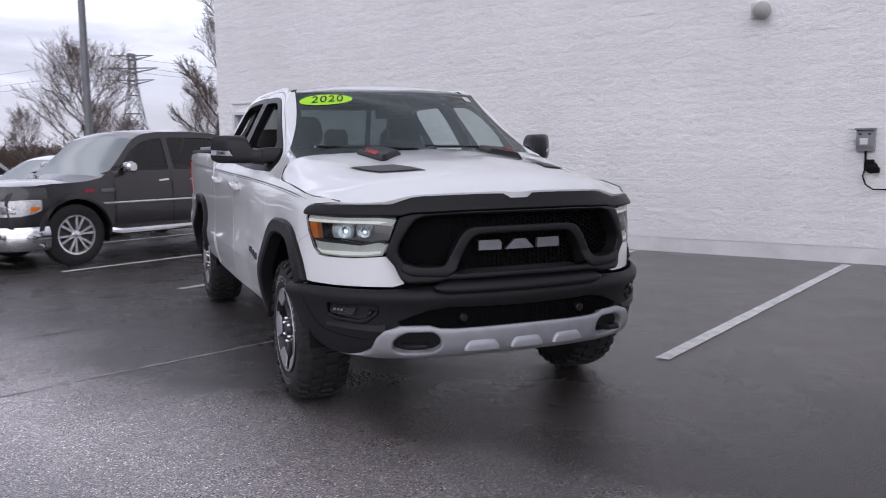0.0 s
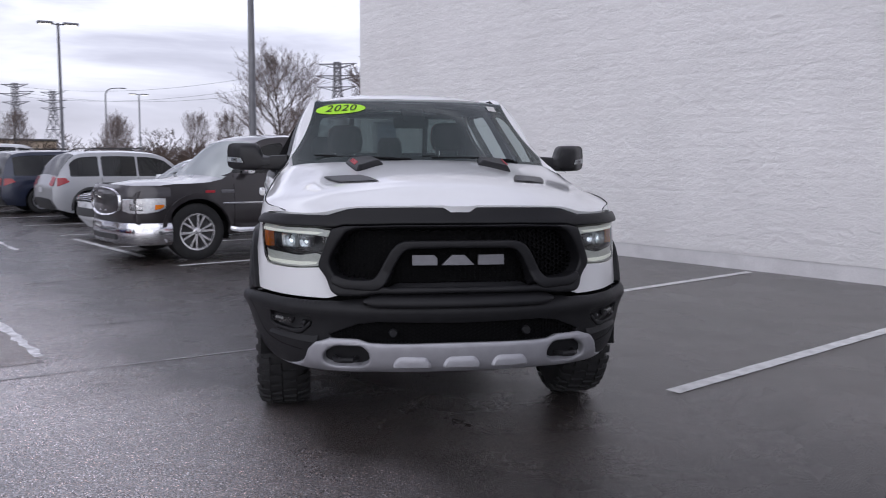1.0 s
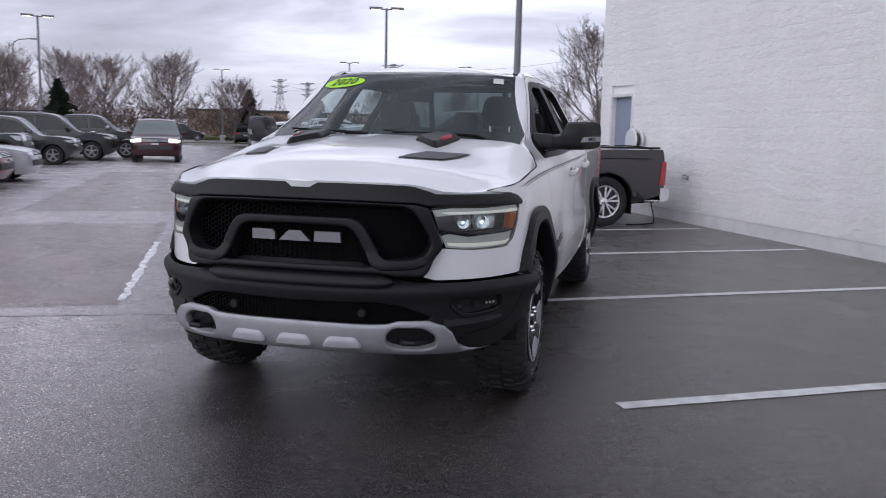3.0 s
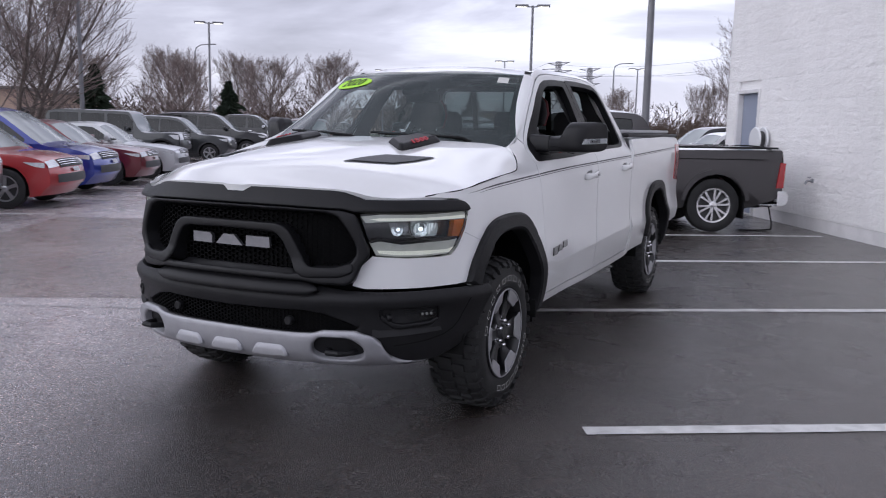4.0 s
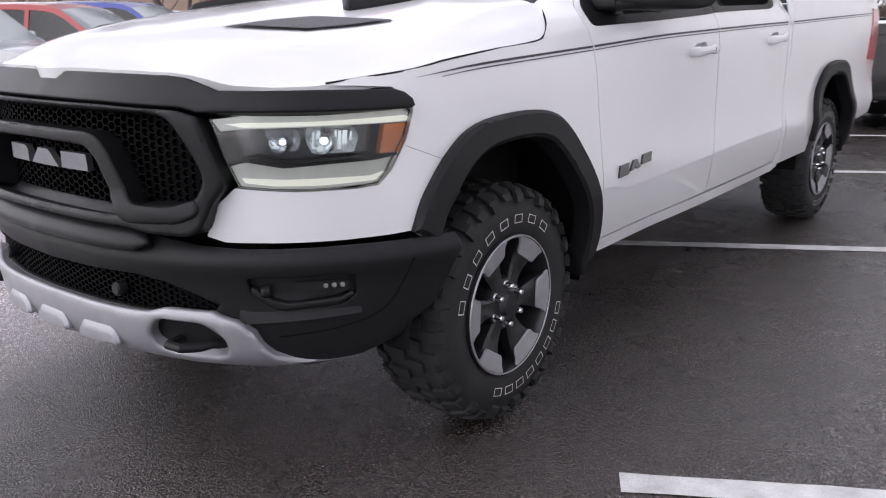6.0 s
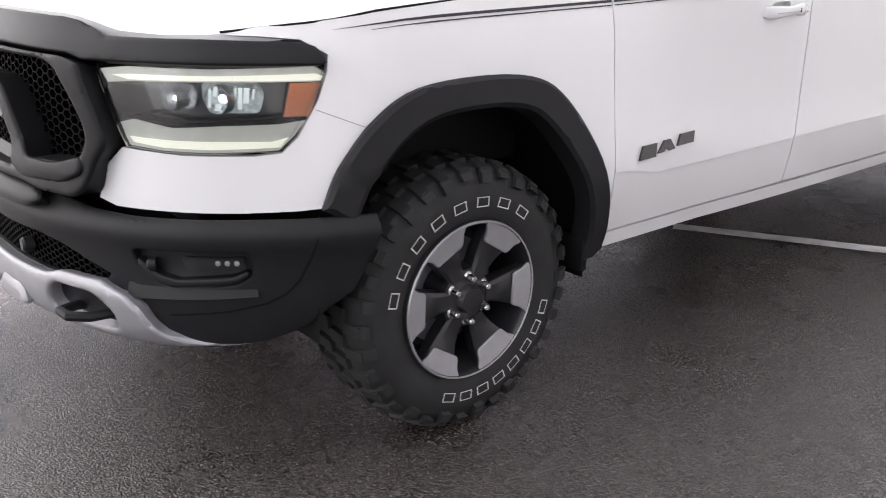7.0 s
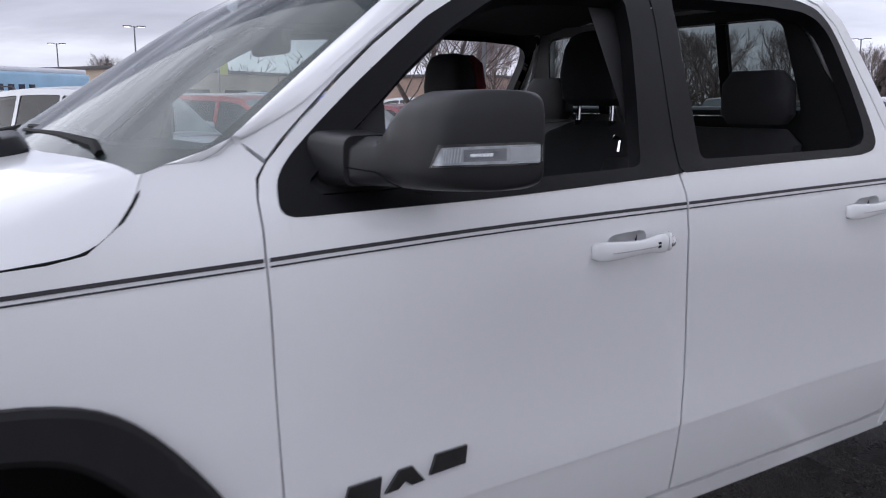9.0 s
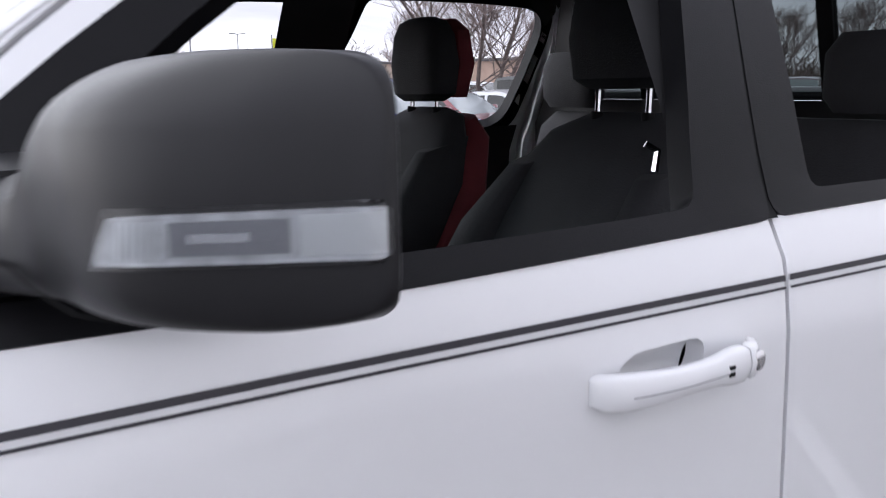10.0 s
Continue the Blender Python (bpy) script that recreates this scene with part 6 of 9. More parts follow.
for sx in (1, -1):
    for y in (0.0, REAR):
        w = wheel_parts(truck, (sx * 1.008, y, 0.408), sx)
        # dark liner over the wheel
        rings = []
        for xx in (0.985, 0.55):
            rings.append([(sx * xx, y + 0.50 * math.cos(a), 0.44 + 0.56 * math.sin(a)) for a in [radians(-8 + 192 * k / 20) for k in range(21)]])
        bm = loft(rings, caps=False, closed=False)
        part("wheel_well", bm, M_BLACK, truck)
        part("well_wall", box((sx * 0.54, y, 0.75), (0.02, 1.1, 0.7)), M_BLACK, truck)
        part("mud_flap", box((sx * 0.90, y + 0.46, 0.455), (0.24, 0.03, 0.11), 0.01), M_BLACK, truck)

# ---- underbody, cab floor, tail ----
part("chassis", box((0, 2.0, 0.46), (1.0, 5.2, 0.16), 0.02), M_BLACK, truck)
part("underbody", box((0, 2.05, 0.56), (1.86, 3.0, 0.06), 0.01), M_BLACK, truck)
part("engine_bay", box((0, -0.15, 0.85), (1.05, 0.9, 0.5), 0.02), M_BLACK, truck)
part("engine_cover", box((0, 0.10, 1.0), (1.6, 0.5, 0.5), 0.02), M_BLACK, truck)
for sx in (-1, 1):
    part("axle", tube([(0, 0 if sx < 0 else REAR, 0.40), (0.74, 0 if sx < 0 else REAR, 0.40), (-0.74, 0 if sx < 0 else REAR, 0.40)][1:], 0.05, 10), M_BLACK, truck)
    part("tail_lamp", skin([(4.56, 1.02), (4.80, 1.0), (4.80, 1.36), (4.60, 1.37)], S if sx > 0 else RIGHT, 0.06, lip=0.02, flip=sx < 0, push=0.006), M_RED, truck, "red tail lamp")
part("tailgate", box((0, 4.83, 1.06), (1.62, 0.07, 0.72), 0.02), M_WHITE, truck)
part("rear_bumper", box((0, 4.93, 0.66), (1.92, 0.17, 0.2), 0.04), M_TRIM, truck, "black rear step bumper")
part("bed_floor", box((0, 3.75, 0.85), (1.5, 2.1, 0.06)), M_BLACK, truck)
for sx in (-1, 1):
    part("bed_rail", box((sx * 0.93, 3.73, 1.452), (0.12, 2.10, 0.03), 0.01), M_TRIM, truck, "black bed rail cap")
    part("bed_rail_guard", box((sx * 0.88, 3.73, 1.485), (0.05, 2.06, 0.03), 0.008), M_RIMSILVER, truck)
part("bed_cover", box((0, 3.73, 1.478), (1.70, 2.06, 0.03), 0.01), M_TRIM, truck, "black soft bed cover")

# ---- cab interior ----
def cushion(rings_in, n=24, ex=0.5):
    """Soft block: rings of (centre, half-width along x, half-depth vector) with squarish rounded sections."""
    rings = []
    for c, hw, dv in rings_in:
        c, dv = Vector(c), Vector(dv)
        rings.append([c + Vector((hw, 0, 0)) * math.copysign(abs(math.cos(a)) ** ex, math.cos(a)) + dv * math.copysign(abs(math.sin(a)) ** ex, math.sin(a)) for a in [2 * math.pi * k / n for k in range(n)]])
    return loft(rings)


def front_seat(x0, lift):
    base = part("seat", cushion([((x0, 1.20, 0.93), 0.20, (0, 0.0, 0.03)), ((x0, 1.24, 0.95), 0.255, (0, 0.0, 0.07)), ((x0, 1.5, 0.93), 0.265, (0, 0.0, 0.075)), ((x0, 1.70, 0.92), 0.25, (0, 0, 0.06))]), M_SEAT, truck, "black cloth bucket seat with dark red back trim")
    part("seat_pedestal", box((x0, 1.47, 0.74), (0.42, 0.46, 0.30), 0.02), M_INTERIOR, base)
    part("backrest", cushion([((x0, 1.60, 0.92), 0.24, (0, 0.075, 0.02)), ((x0, 1.67, 1.05), 0.272, (0, 0.085, 0.02)), ((x0, 1.76, 1.22), 0.272, (0, 0.08, 0.02)), ((x0, 1.83, 1.37), 0.24, (0, 0.065, 0.02)), ((x0, 1.86, 1.43), 0.19, (0, 0.05, 0.015)), ((x0, 1.868, 1.452), 0.12, (0, 0.025, 0.01))]), M_SEAT, base)
    for sx in (-1, 1):
        part("bolster", cushion([((x0 + sx * 0.215, 1.60, 0.98), 0.05, (0, 0.09, 0.02)), ((x0 + sx * 0.235, 1.66, 1.10), 0.055, (0, 0.105, 0.02)), ((x0 + sx * 0.232, 1.745, 1.25), 0.05, (0, 0.10, 0.02)), ((x0 + sx * 0.20, 1.815, 1.37), 0.035, (0, 0.07, 0.02))], 16), M_SEAT, base, "stitched side bolster")
        part("headrest_post", tube([(x0 + sx * 0.075, 1.866, 1.40), (x0 + sx * 0.075, 1.872, 1.53 + lift)], 0.0065, 8), M_CHROME, base, "chrome headrest post")
        part("headrest_socket", tube([(x0 + sx * 0.075, 1.866, 1.44), (x0 + sx * 0.075, 1.868, 1.462)], 0.013, 10), M_BLACK, base)
    part("red_trim", cushion([((x0, 1.73, 0.97), 0.265, (0, 0.06, 0.02)), ((x0, 1.785, 1.08), 0.292, (0, 0.075, 0.02)), ((x0, 1.855, 1.23), 0.288, (0, 0.075, 0.02)), ((x0, 1.90, 1.37), 0.248, (0, 0.06, 0.02)), ((x0, 1.91, 1.43), 0.19, (0, 0.03, 0.015))]), M_SEATRED, base, "dark red seat back panel")
    z = 1.478 + lift
    part("headrest", cushion([((x0, 1.868, z), 0.085, (0, 0.035, 0)), ((x0, 1.87, z + 0.02), 0.125, (0, 0.055, 0)), ((x0, 1.872, z + 0.10), 0.142, (0, 0.06, 0)), ((x0, 1.872, z + 0.18), 0.125, (0, 0.055, 0)), ((x0, 1.868, z + 0.215), 0.10, (0, 0.04, 0)), ((x0, 1.865, z + 0.228), 0.06, (0, 0.02, 0))], 24, 0.6), M_SEAT, base)
    part("headrest_back", cushion([((x0, 1.925, z + 0.01), 0.115, (0, 0.035, 0)), ((x0, 1.932, z + 0.10), 0.140, (0, 0.042, 0)), ((x0, 1.926, z + 0.19), 0.128, (0, 0.036, 0)), ((x0, 1.915, z + 0.222), 0.09, (0, 0.022, 0))], 20, 0.6), M_SEATRED, base, "dark red headrest back")


front_seat(0.42, 0.03)
front_seat(-0.42, 0.0)
bench = part("rear_bench", cushion([((0, 2.02, 0.92), 0.70, (0, 0, 0.03)), ((0, 2.06, 0.94), 0.74, (0, 0, 0.08)), ((0, 2.45, 0.93), 0.74, (0, 0, 0.08))]), M_SEAT, truck, "black cloth rear bench seat")
part("bench_back", cushion([((0, 2.40, 0.92), 0.72, (0, 0.06, 0)), ((0, 2.46, 1.15), 0.74, (0, 0.065, 0)), ((0, 2.51, 1.38), 0.72, (0, 0.05, 0)), ((0, 2.52, 1.43), 0.66, (0, 0.03, 0))]), M_SEAT, bench)
for x0, hw in ((0.55, 0.14), (-0.55, 0.14), (0.0, 0.11)):
    part("rear_headrest", cushion([((x0, 2.50, 1.445), hw * 0.8, (0, 0.03, 0)), ((x0, 2.50, 1.48), hw, (0, 0.045, 0)), ((x0, 2.495, 1.58), hw * 0.97, (0, 0.045, 0)), ((x0, 2.49, 1.625), hw * 0.7, (0, 0.025, 0))], 20, 0.6), M_SEAT, bench, "black rear headrest")
# dashboard, steering wheel, console, inner mirror
dash = part("dashboard", loft([[(x, 0.55 + 0.10 * (x / 0.75) ** 2, 1.30), (x, 0.62, 1.37), (x, 0.85, 1.385), (x, 1.02, 1.345), (x, 1.06, 1.25), (x, 1.0, 1.05), (x, 0.95, 0.85), (x, 0.6, 0.85)] for x in [-0.86 + 0.1075 * k for k in range(17)]]), M_INTERIOR, truck, "black moulded dashboard")
part("screen_panel", box((0.0, 1.055, 1.22), (0.28, 0.03, 0.32), 0.012), M_GLOSSBLACK, dash, "glossy centre screen")
wheel_c, tilt = Vector((0.42, 1.16, 1.235)), Matrix.Rotation(radians(-62), 3, "X")
ringpts = [wheel_c + tilt @ Vector((0.188 * math.cos(2 * math.pi * k / 36), 0.188 * math.sin(2 * math.pi * k / 36), 0)) for k in range(37)]
sw = part("steering_wheel", tube(ringpts, 0.016, 8), M_INTERIOR, truck, "black steering wheel")
part("steering_hub", box(wheel_c, (0.17, 0.12, 0.05), 0.02, tilt), M_INTERIOR, sw)
for a in (0, 180, 270):
    d = tilt @ Vector((math.cos(radians(a)), math.sin(radians(a)), 0))
    part("steering_spoke", tube([wheel_c + d * 0.05, wheel_c + d * 0.185], 0.015, 6), M_INTERIOR, sw)
part("centre_console", box((0, 1.45, 0.95), (0.26, 0.85, 0.28), 0.03), M_INTERIOR, truck)
rvm = part("rear_view_mirror", box((0.0, 0.96, 1.69), (0.25, 0.035, 0.075), 0.018), M_BLACK, truck, "black rear-view mirror")
part("mirror_mount", box((0.0, 0.86, 1.742), (0.16, 0.13, 0.05), 0.02, Matrix.Rotation(radians(29), 3, "X")), M_BLACK, rvm, "dark camera housing")
# headliner, floor, firewall, back wall with a sliding rear window, inner door panels, pillar trims
part("headliner", skin(rounded([(-0.62, 1.12), (0, 1.0), (0.62, 1.12), (0.66, 1.5), (0.66, 2.4), (0.56, 2.58), (-0.56, 2.58), (-0.66, 2.4), (-0.66, 1.5)], 0.05), lambda x, y: (x, y, roof(x, y)[2] - 0.045), 0.12, lip=0.0, flip=True), M_HEADLINER, truck)
for sx in (-1, 1):
    part("sun_visor", box((sx * 0.36, 1.06, 1.815), (0.36, 0.16, 0.02), 0.008, Matrix.Rotation(radians(14), 3, "X")), M_HEADLINER, truck)
part("cab_floor", box((0, 1.6, 0.62), (1.75, 1.95, 0.05)), M_INTERIOR, truck)
part("firewall", box((0, 0.60, 1.0), (1.6, 0.05, 0.75)), M_BLACK, truck)
BW = lambda x, z: (x, 2.645 - max(0, z - 1.42) * 0.22, z)
rw = rounded([(-0.66, 1.47), (0.66, 1.47), (0.60, 1.80), (-0.60, 1.80)], 0.05)
back_wall = part("cab_back", skin([(-0.95, 0.55), (0.95, 0.55), (0.95, 1.40), (0.78, 1.62), (0.66, 1.86), (-0.66, 1.86), (-0.78, 1.62), (-0.95, 1.40)], BW, 0.1, [rw], 0.03, flip=True), M_WHITE, truck)
part("cab_back_trim", skin([(-0.92, 0.6), (0.92, 0.6), (0.92, 1.38), (0.75, 1.62), (0.64, 1.84), (-0.64, 1.84), (-0.75, 1.62), (-0.92, 1.38)], lambda x, z: (x, BW(x, z)[1] - 0.035, z), 0.1, [rw], 0.0), M_INTERIOR, back_wall)
part("rear_window", skin(rw, lambda x, z: (x, BW(x, z)[1] - 0.006, z), 0.2, lip=0), M_PRIVACY, back_wall, "tinted sliding rear window")
for x0 in (-0.33, 0.33):
    part("rear_window_bar", skin([(x0 - 0.022, 1.46), (x0 + 0.022, 1.46), (x0 + 0.022, 1.81), (x0 - 0.022, 1.81)], lambda x, z: (x, BW(x, z)[1] - 0.012, z), 0.2, lip=0.02), M_BLACK, back_wall)
for sx in (-1, 1):
    f = (lambda s, z, d=0.075: (sx * (S(s, z)[0] - d), S(s, z)[1], z))
    part("door_card", skin([(0.60, 0.60), (1.60, 0.60), (1.60, 1.345), (1.0, 1.32), (0.62, 1.305)], f, 0.1, lip=0.0, flip=sx > 0), M_INTERIOR, truck, "black moulded inner door panel")
    part("door_card", skin([(1.63, 0.60), (2.52, 0.60), (2.52, 1.375), (1.65, 1.35)], f, 0.1, lip=0.0, flip=sx > 0), M_INTERIOR, truck, "black moulded inner door panel")
    g = (lambda s, z, d=0.055: (sx * (S(s, z)[0] - d), S(s, z)[1], z))
    part("pillar_trim", skin([(1.535, 1.36), (1.77, 1.37), (1.79, 1.80), (1.56, 1.80)], g, 0.08, lip=0.0, flip=sx > 0), M_INTERIOR, truck)
    part("window_rail", skin([(1.10, 1.79), (1.5, 1.80), (2.4, 1.81), (2.52, 1.72), (2.56, 1.80), (2.4, 1.88), (1.2, 1.87), (0.95, 1.74)], g, 0.08, lip=0.0, flip=sx > 0), M_HEADLINER, truck)
    part("grab_handle", tube([(sx * 0.80, 0.86, 1.58), (sx * 0.765, 0.90, 1.60), (sx * 0.74, 0.99, 1.68), (sx * 0.75, 1.02, 1.72)], 0.014, 8), M_INTERIOR, truck)
    part("belt_anchor", tube([(sx * 0.80, 1.60, 1.39), (sx * 0.80, 1.605, 1.42), (sx * 0.79, 1.59, 1.43)], 0.006, 6), M_CHROME, truck)

# ---- other vehicles ----
def paint(name, c, metal=0.2):
    return mat(name, c, 0.3, metal=metal, coat=0.9, vary=0.04, scale=2.0)


M_CARGLASS = glass("car_glass", (0.16, 0.18, 0.18), 0.03, 0.35, (0.012, 0.014, 0.014))
# pale body: sky reflection painted into the other vehicles' windscreens
M_CARSCREEN = glass("car_windscreen", (0.50, 0.56, 0.56), 0.05, 0.60, (0.36, 0.41, 0.41), 1.8)
M_PLATE = mat("number_plate", (0.55, 0.56, 0.58), 0.5, vary=0.05, scale=20)
M_STEEL = mat("alloy_wheel", (0.50, 0.50, 0.52), 0.3, metal=0.8, vary=0.1, scale=20)
M_CLEARLAMP = mat("clear_lamp", (0.62, 0.63, 0.65), 0.15, metal=0.4, coat=0.8, vary=0.2, scale=30)
M_LITLAMP = mat("lit_headlamp", (0.9, 0.9, 0.85), 0.3, emit=(1.0, 0.98, 0.9), power=3.0)
M_GREYCLAD = mat("grey_cladding", (0.05, 0.05, 0.052), 0.6, vary=0.1, scale=10)

# silhouettes from the nose's foot over the roof to the tail's foot: (y share of the length, z share of the height)
SHAPES = {
    "suv": dict(path=[(0.035, 0.16), (0.0, 0.28), (0.004, 0.42), (0.03, 0.545), (0.14, 0.60), (0.265, 0.635), (0.40, 0.935), (0.50, 0.99), (0.68, 1.0), (0.87, 0.955), (0.965, 0.66), (0.995, 0.50), (1.0, 0.32), (0.975, 0.18)], hood=3, glass=5, top=6, rear=9, tail=10, belt=0.62, win=[(0.30, 0.55), (0.56, 0.74), (0.755, 0.90)]),
    "van": dict(path=[(0.035, 0.13), (0.0, 0.24), (0.006, 0.38), (0.04, 0.50), (0.12, 0.56), (0.22, 0.60), (0.39, 0.94), (0.50, 0.995), (0.72, 1.0), (0.93, 0.95), (0.985, 0.60), (0.998, 0.45), (1.0, 0.28), (0.98, 0.15)], hood=3, glass=5, top=6, rear=9, tail=10, belt=0.585, win=[(0.28, 0.50), (0.515, 0.70), (0.715, 0.93)]),
    "sedan": dict(path=[(0.03, 0.14), (0.0, 0.26), (0.006, 0.42), (0.03, 0.54), (0.15, 0.61), (0.295, 0.655), (0.43, 0.945), (0.50, 1.0), (0.62, 0.99), (0.70, 0.945), (0.86, 0.70), (0.97, 0.665), (0.995, 0.40), (0.975, 0.16)], hood=3, glass=5, top=6, rear=9, tail=10, belt=0.665, win=[(0.335, 0.545), (0.56, 0.76)]),
    "boxy": dict(path=[(0.03, 0.26), (0.0, 0.30), (0.002, 0.42), (0.03, 0.60), (0.14, 0.615), (0.30, 0.63), (0.375, 0.93), (0.41, 0.985), (0.65, 1.0), (0.965, 0.985), (0.985, 0.62), (0.99, 0.5), (0.99, 0.34), (0.97, 0.26)], hood=3, glass=5, top=6, rear=9, tail=10, belt=0.625, win=[(0.36, 0.545), (0.565, 0.73), (0.75, 0.955)]),
    "pickup": dict(path=[(0.04, 0.22), (0.0, 0.30), (0.003, 0.40), (0.018, 0.555), (0.09, 0.615), (0.235, 0.655), (0.34, 0.94), (0.41, 0.995), (0.55, 0.995), (0.605, 0.955), (0.645, 0.72), (0.655, 0.70), (0.99, 0.71), (0.995, 0.30)], hood=3, glass=5, top=6, rear=9, tail=10, belt=0.665, win=[(0.265, 0.42), (0.435, 0.575)]),
}


def car_wheel(parent, x, y, r, w, sx, spokes=5, rim=None, two=False):
    place = lambda bm: (bmesh.ops.scale(bm, vec=(sx, 1, 1), verts=bm.verts), bmesh.ops.reverse_faces(bm, faces=bm.faces) if sx < 0 else 0, bmesh.ops.translate(bm, vec=(sx * x, y, r), verts=bm.verts), bm)[-1]
    k = r / 0.35
    tyre = part("tyre", place(lathe([(-w, 0.22 * k), (-w, 0.31 * k), (-w + 0.02, 0.345 * k), (-w / 2, 0.35 * k), (-0.02, 0.345 * k), (0.0, 0.31 * k), (-0.004, 0.24 * k), (-0.02, 0.22 * k), (-w, 0.22 * k)], 32)), M_RUBBER, parent, "black road tyre")
    rm = rim or M_STEEL
    hub = part("rim", place(lathe([(-0.02, 0.225 * k), (-0.006, 0.225 * k), (-0.01, 0.205 * k), (-0.06, 0.195 * k), (-0.07, 0.0)], 32)), M_GREYCLAD, tyre)
    part("rim_lip", place(lathe([(-0.012, 0.228 * k), (-0.002, 0.226 * k), (-0.006, 0.205 * k), (-0.03, 0.20 * k), (-0.012, 0.228 * k)], 32)), rm, tyre)
    part("rim_hub", place(lathe([(-0.004, 0.0), (-0.008, 0.04 * k), (-0.02, 0.055 * k), (-0.05, 0.06 * k)], 16)), rm, tyre)
    for j in range(spokes):
        for dd in ((-0.2, 0.2) if two else (0.0,)):
            a = 2 * math.pi * (j + 0.25) / spokes
            t0, t1 = Matrix.Rotation(a + dd * 0.4, 3, "X"), Matrix.Rotation(a + dd, 3, "X")
            hw = (0.012 if two else 0.026) * k
            rings = [[t0 @ Vector((-0.04, 0.045 * k, -hw)), t0 @ Vector((-0.012, 0.045 * k, -hw)), t0 @ Vector((-0.012, 0.045 * k, hw)), t0 @ Vector((-0.04, 0.045 * k, hw))],
                     [t1 @ Vector((-0.04, 0.21 * k, -hw * 1.2)), t1 @ Vector((-0.008, 0.21 * k, -hw * 1.2)), t1 @ Vector((-0.008, 0.21 * k, hw * 1.2)), t1 @ Vector((-0.04, 0.21 * k, hw * 1.2))]]
            part("spoke", place(loft(rings)), rm, tyre)
    return tyre


def make_car(name, label, category, kind, size, body, m, wheel=0.34, clear=0.2, group="parked vehicles", lamps=M_CLEARLAMP, rim=None, grille=M_TRIM, lower=None, two=False, axles=(0.175, 0.80), bar=False, detail=True, tail_tall=False, wrap=False, spokes=5):
    """A vehicle standing at pose m: its middle over m's origin, nose to -y."""
    L, W, H = size
    sh = SHAPES[kind]
    e = thing(name, label, category, m, group)
    path = [((py - 0.5) * L, pz * H) for py, pz in sh["path"]]
    ks = list(range(len(path)))
    path_y, path_z = [p[0] for p in path], [p[1] for p in path]
    belt = sh["belt"] * H
    pick = kind == "pickup"

    def half(y, z):
        u = abs(y) / (L / 2)
        t = 1 - (0.035 * u ** 2 + 0.17 * u ** 10 if y < 0 else 0.02 * u ** 2 + 0.12 * u ** 9)
        p = catmull((0.0, clear, 0.35 * belt, 0.62 * belt, 0.9 * belt, belt), (0.88, 0.93, 0.985, 1.0, 0.985, 0.955), min(z, belt))
        if z > belt:
            p -= (z - belt) / max(0.1, H - belt) * (0.10 if kind in ("boxy",) else 0.22)
        return W / 2 * t * p

    def bow(t):
        return 0.16 * sstep(4.2, 1.0, t) - 0.05 * sstep(9.5, 12, t)

    crown = 0.045

    def sheet(u, t):
        i = min(int(t), len(path) - 2)
        f = t - i
        y, z = lerp(path[i][0], path[i + 1][0], f), lerp(path[i][1], path[i + 1][1], f)
        if 1 < t < 10:
            y, z = lerp(y, catmull(ks, path_y, t), 0.75), lerp(z, catmull(ks, path_z, t), 0.75)
        sharp = sstep(0.5, 3, t) * sstep(13, 12, t)
        return (u * half(y + bow(t), z - crown * sharp), y + bow(t) * abs(u) ** 2.2, z - crown * sharp * abs(u) ** 2.4)

    def edge(t):
        p = sheet(1.0, t)
        return (p[1], p[2])

    def side(sx):
        return lambda y, z: (sx * half(y, z), y, z)

    def band(t0, t1, u0, u1, material, nm, lab="", push=0.0, n=8, parent=e):
        rows = max(3, int((t1 - t0) * 5))
        bm = bmesh.new()
        vs = []
        for r in range(rows + 1):
            t = lerp(t0, t1, r / rows)
            row = []
            for c in range(n + 1):
                u = lerp(u0, u1, c / n)
                p = Vector(sheet(u, t))
                if push:
                    q1, q2 = Vector(sheet(u + 0.01, t)), Vector(sheet(u, t + 0.01))
                    nn = (q1 - p).cross(q2 - p)
                    p = p + nn.normalized() * push
                row.append(bm.verts.new(p))
            vs.append(row)
        for a, b in zip(vs, vs[1:]):
            for c in range(n):
                bm.faces.new((a[c], a[c + 1], b[c + 1], b[c]))
        return part(nm, bm, material, parent, lab, 55)

    hd, gl, tp, rr, tl = sh["hood"], sh["glass"], sh["top"], sh["rear"], sh["tail"]
    front = band(0, hd, -1, 1, body, "front_panel", n=14)
    band(hd, gl, -1, 1, body, "hood", n=12)
    band(gl, tp, -1, 1, M_CARSCREEN, "windscreen", "sloping windscreen", n=10)
    band(tp, rr, -1, 1, body, "roof", n=10)
    back = band(rr, tl, -1, 1, M_CARGLASS, "rear_window", "dark rear window", n=10)
    band(tl, len(path) - 1, -1, 1, body, "tail_panel", n=12)
    # sides with wheel openings
    ya, yb = (axles[0] - 0.5) * L, (axles[1] - 0.5) * L
    ra = wheel * 1.16

    def arch(yc):
        return [(yc + ra * math.cos(a), wheel + ra * math.sin(a)) for a in [radians(-20 + 220 * k / 14) for k in range(15)] if wheel + ra * math.sin(a) > clear]
    low = clear
    outline = [(edge(0)[0], max(low, edge(0)[1]))]
    for t in [1 + 0.25 * k for k in range(17)]:
        outline.append(edge(t))
    ba = edge(gl)
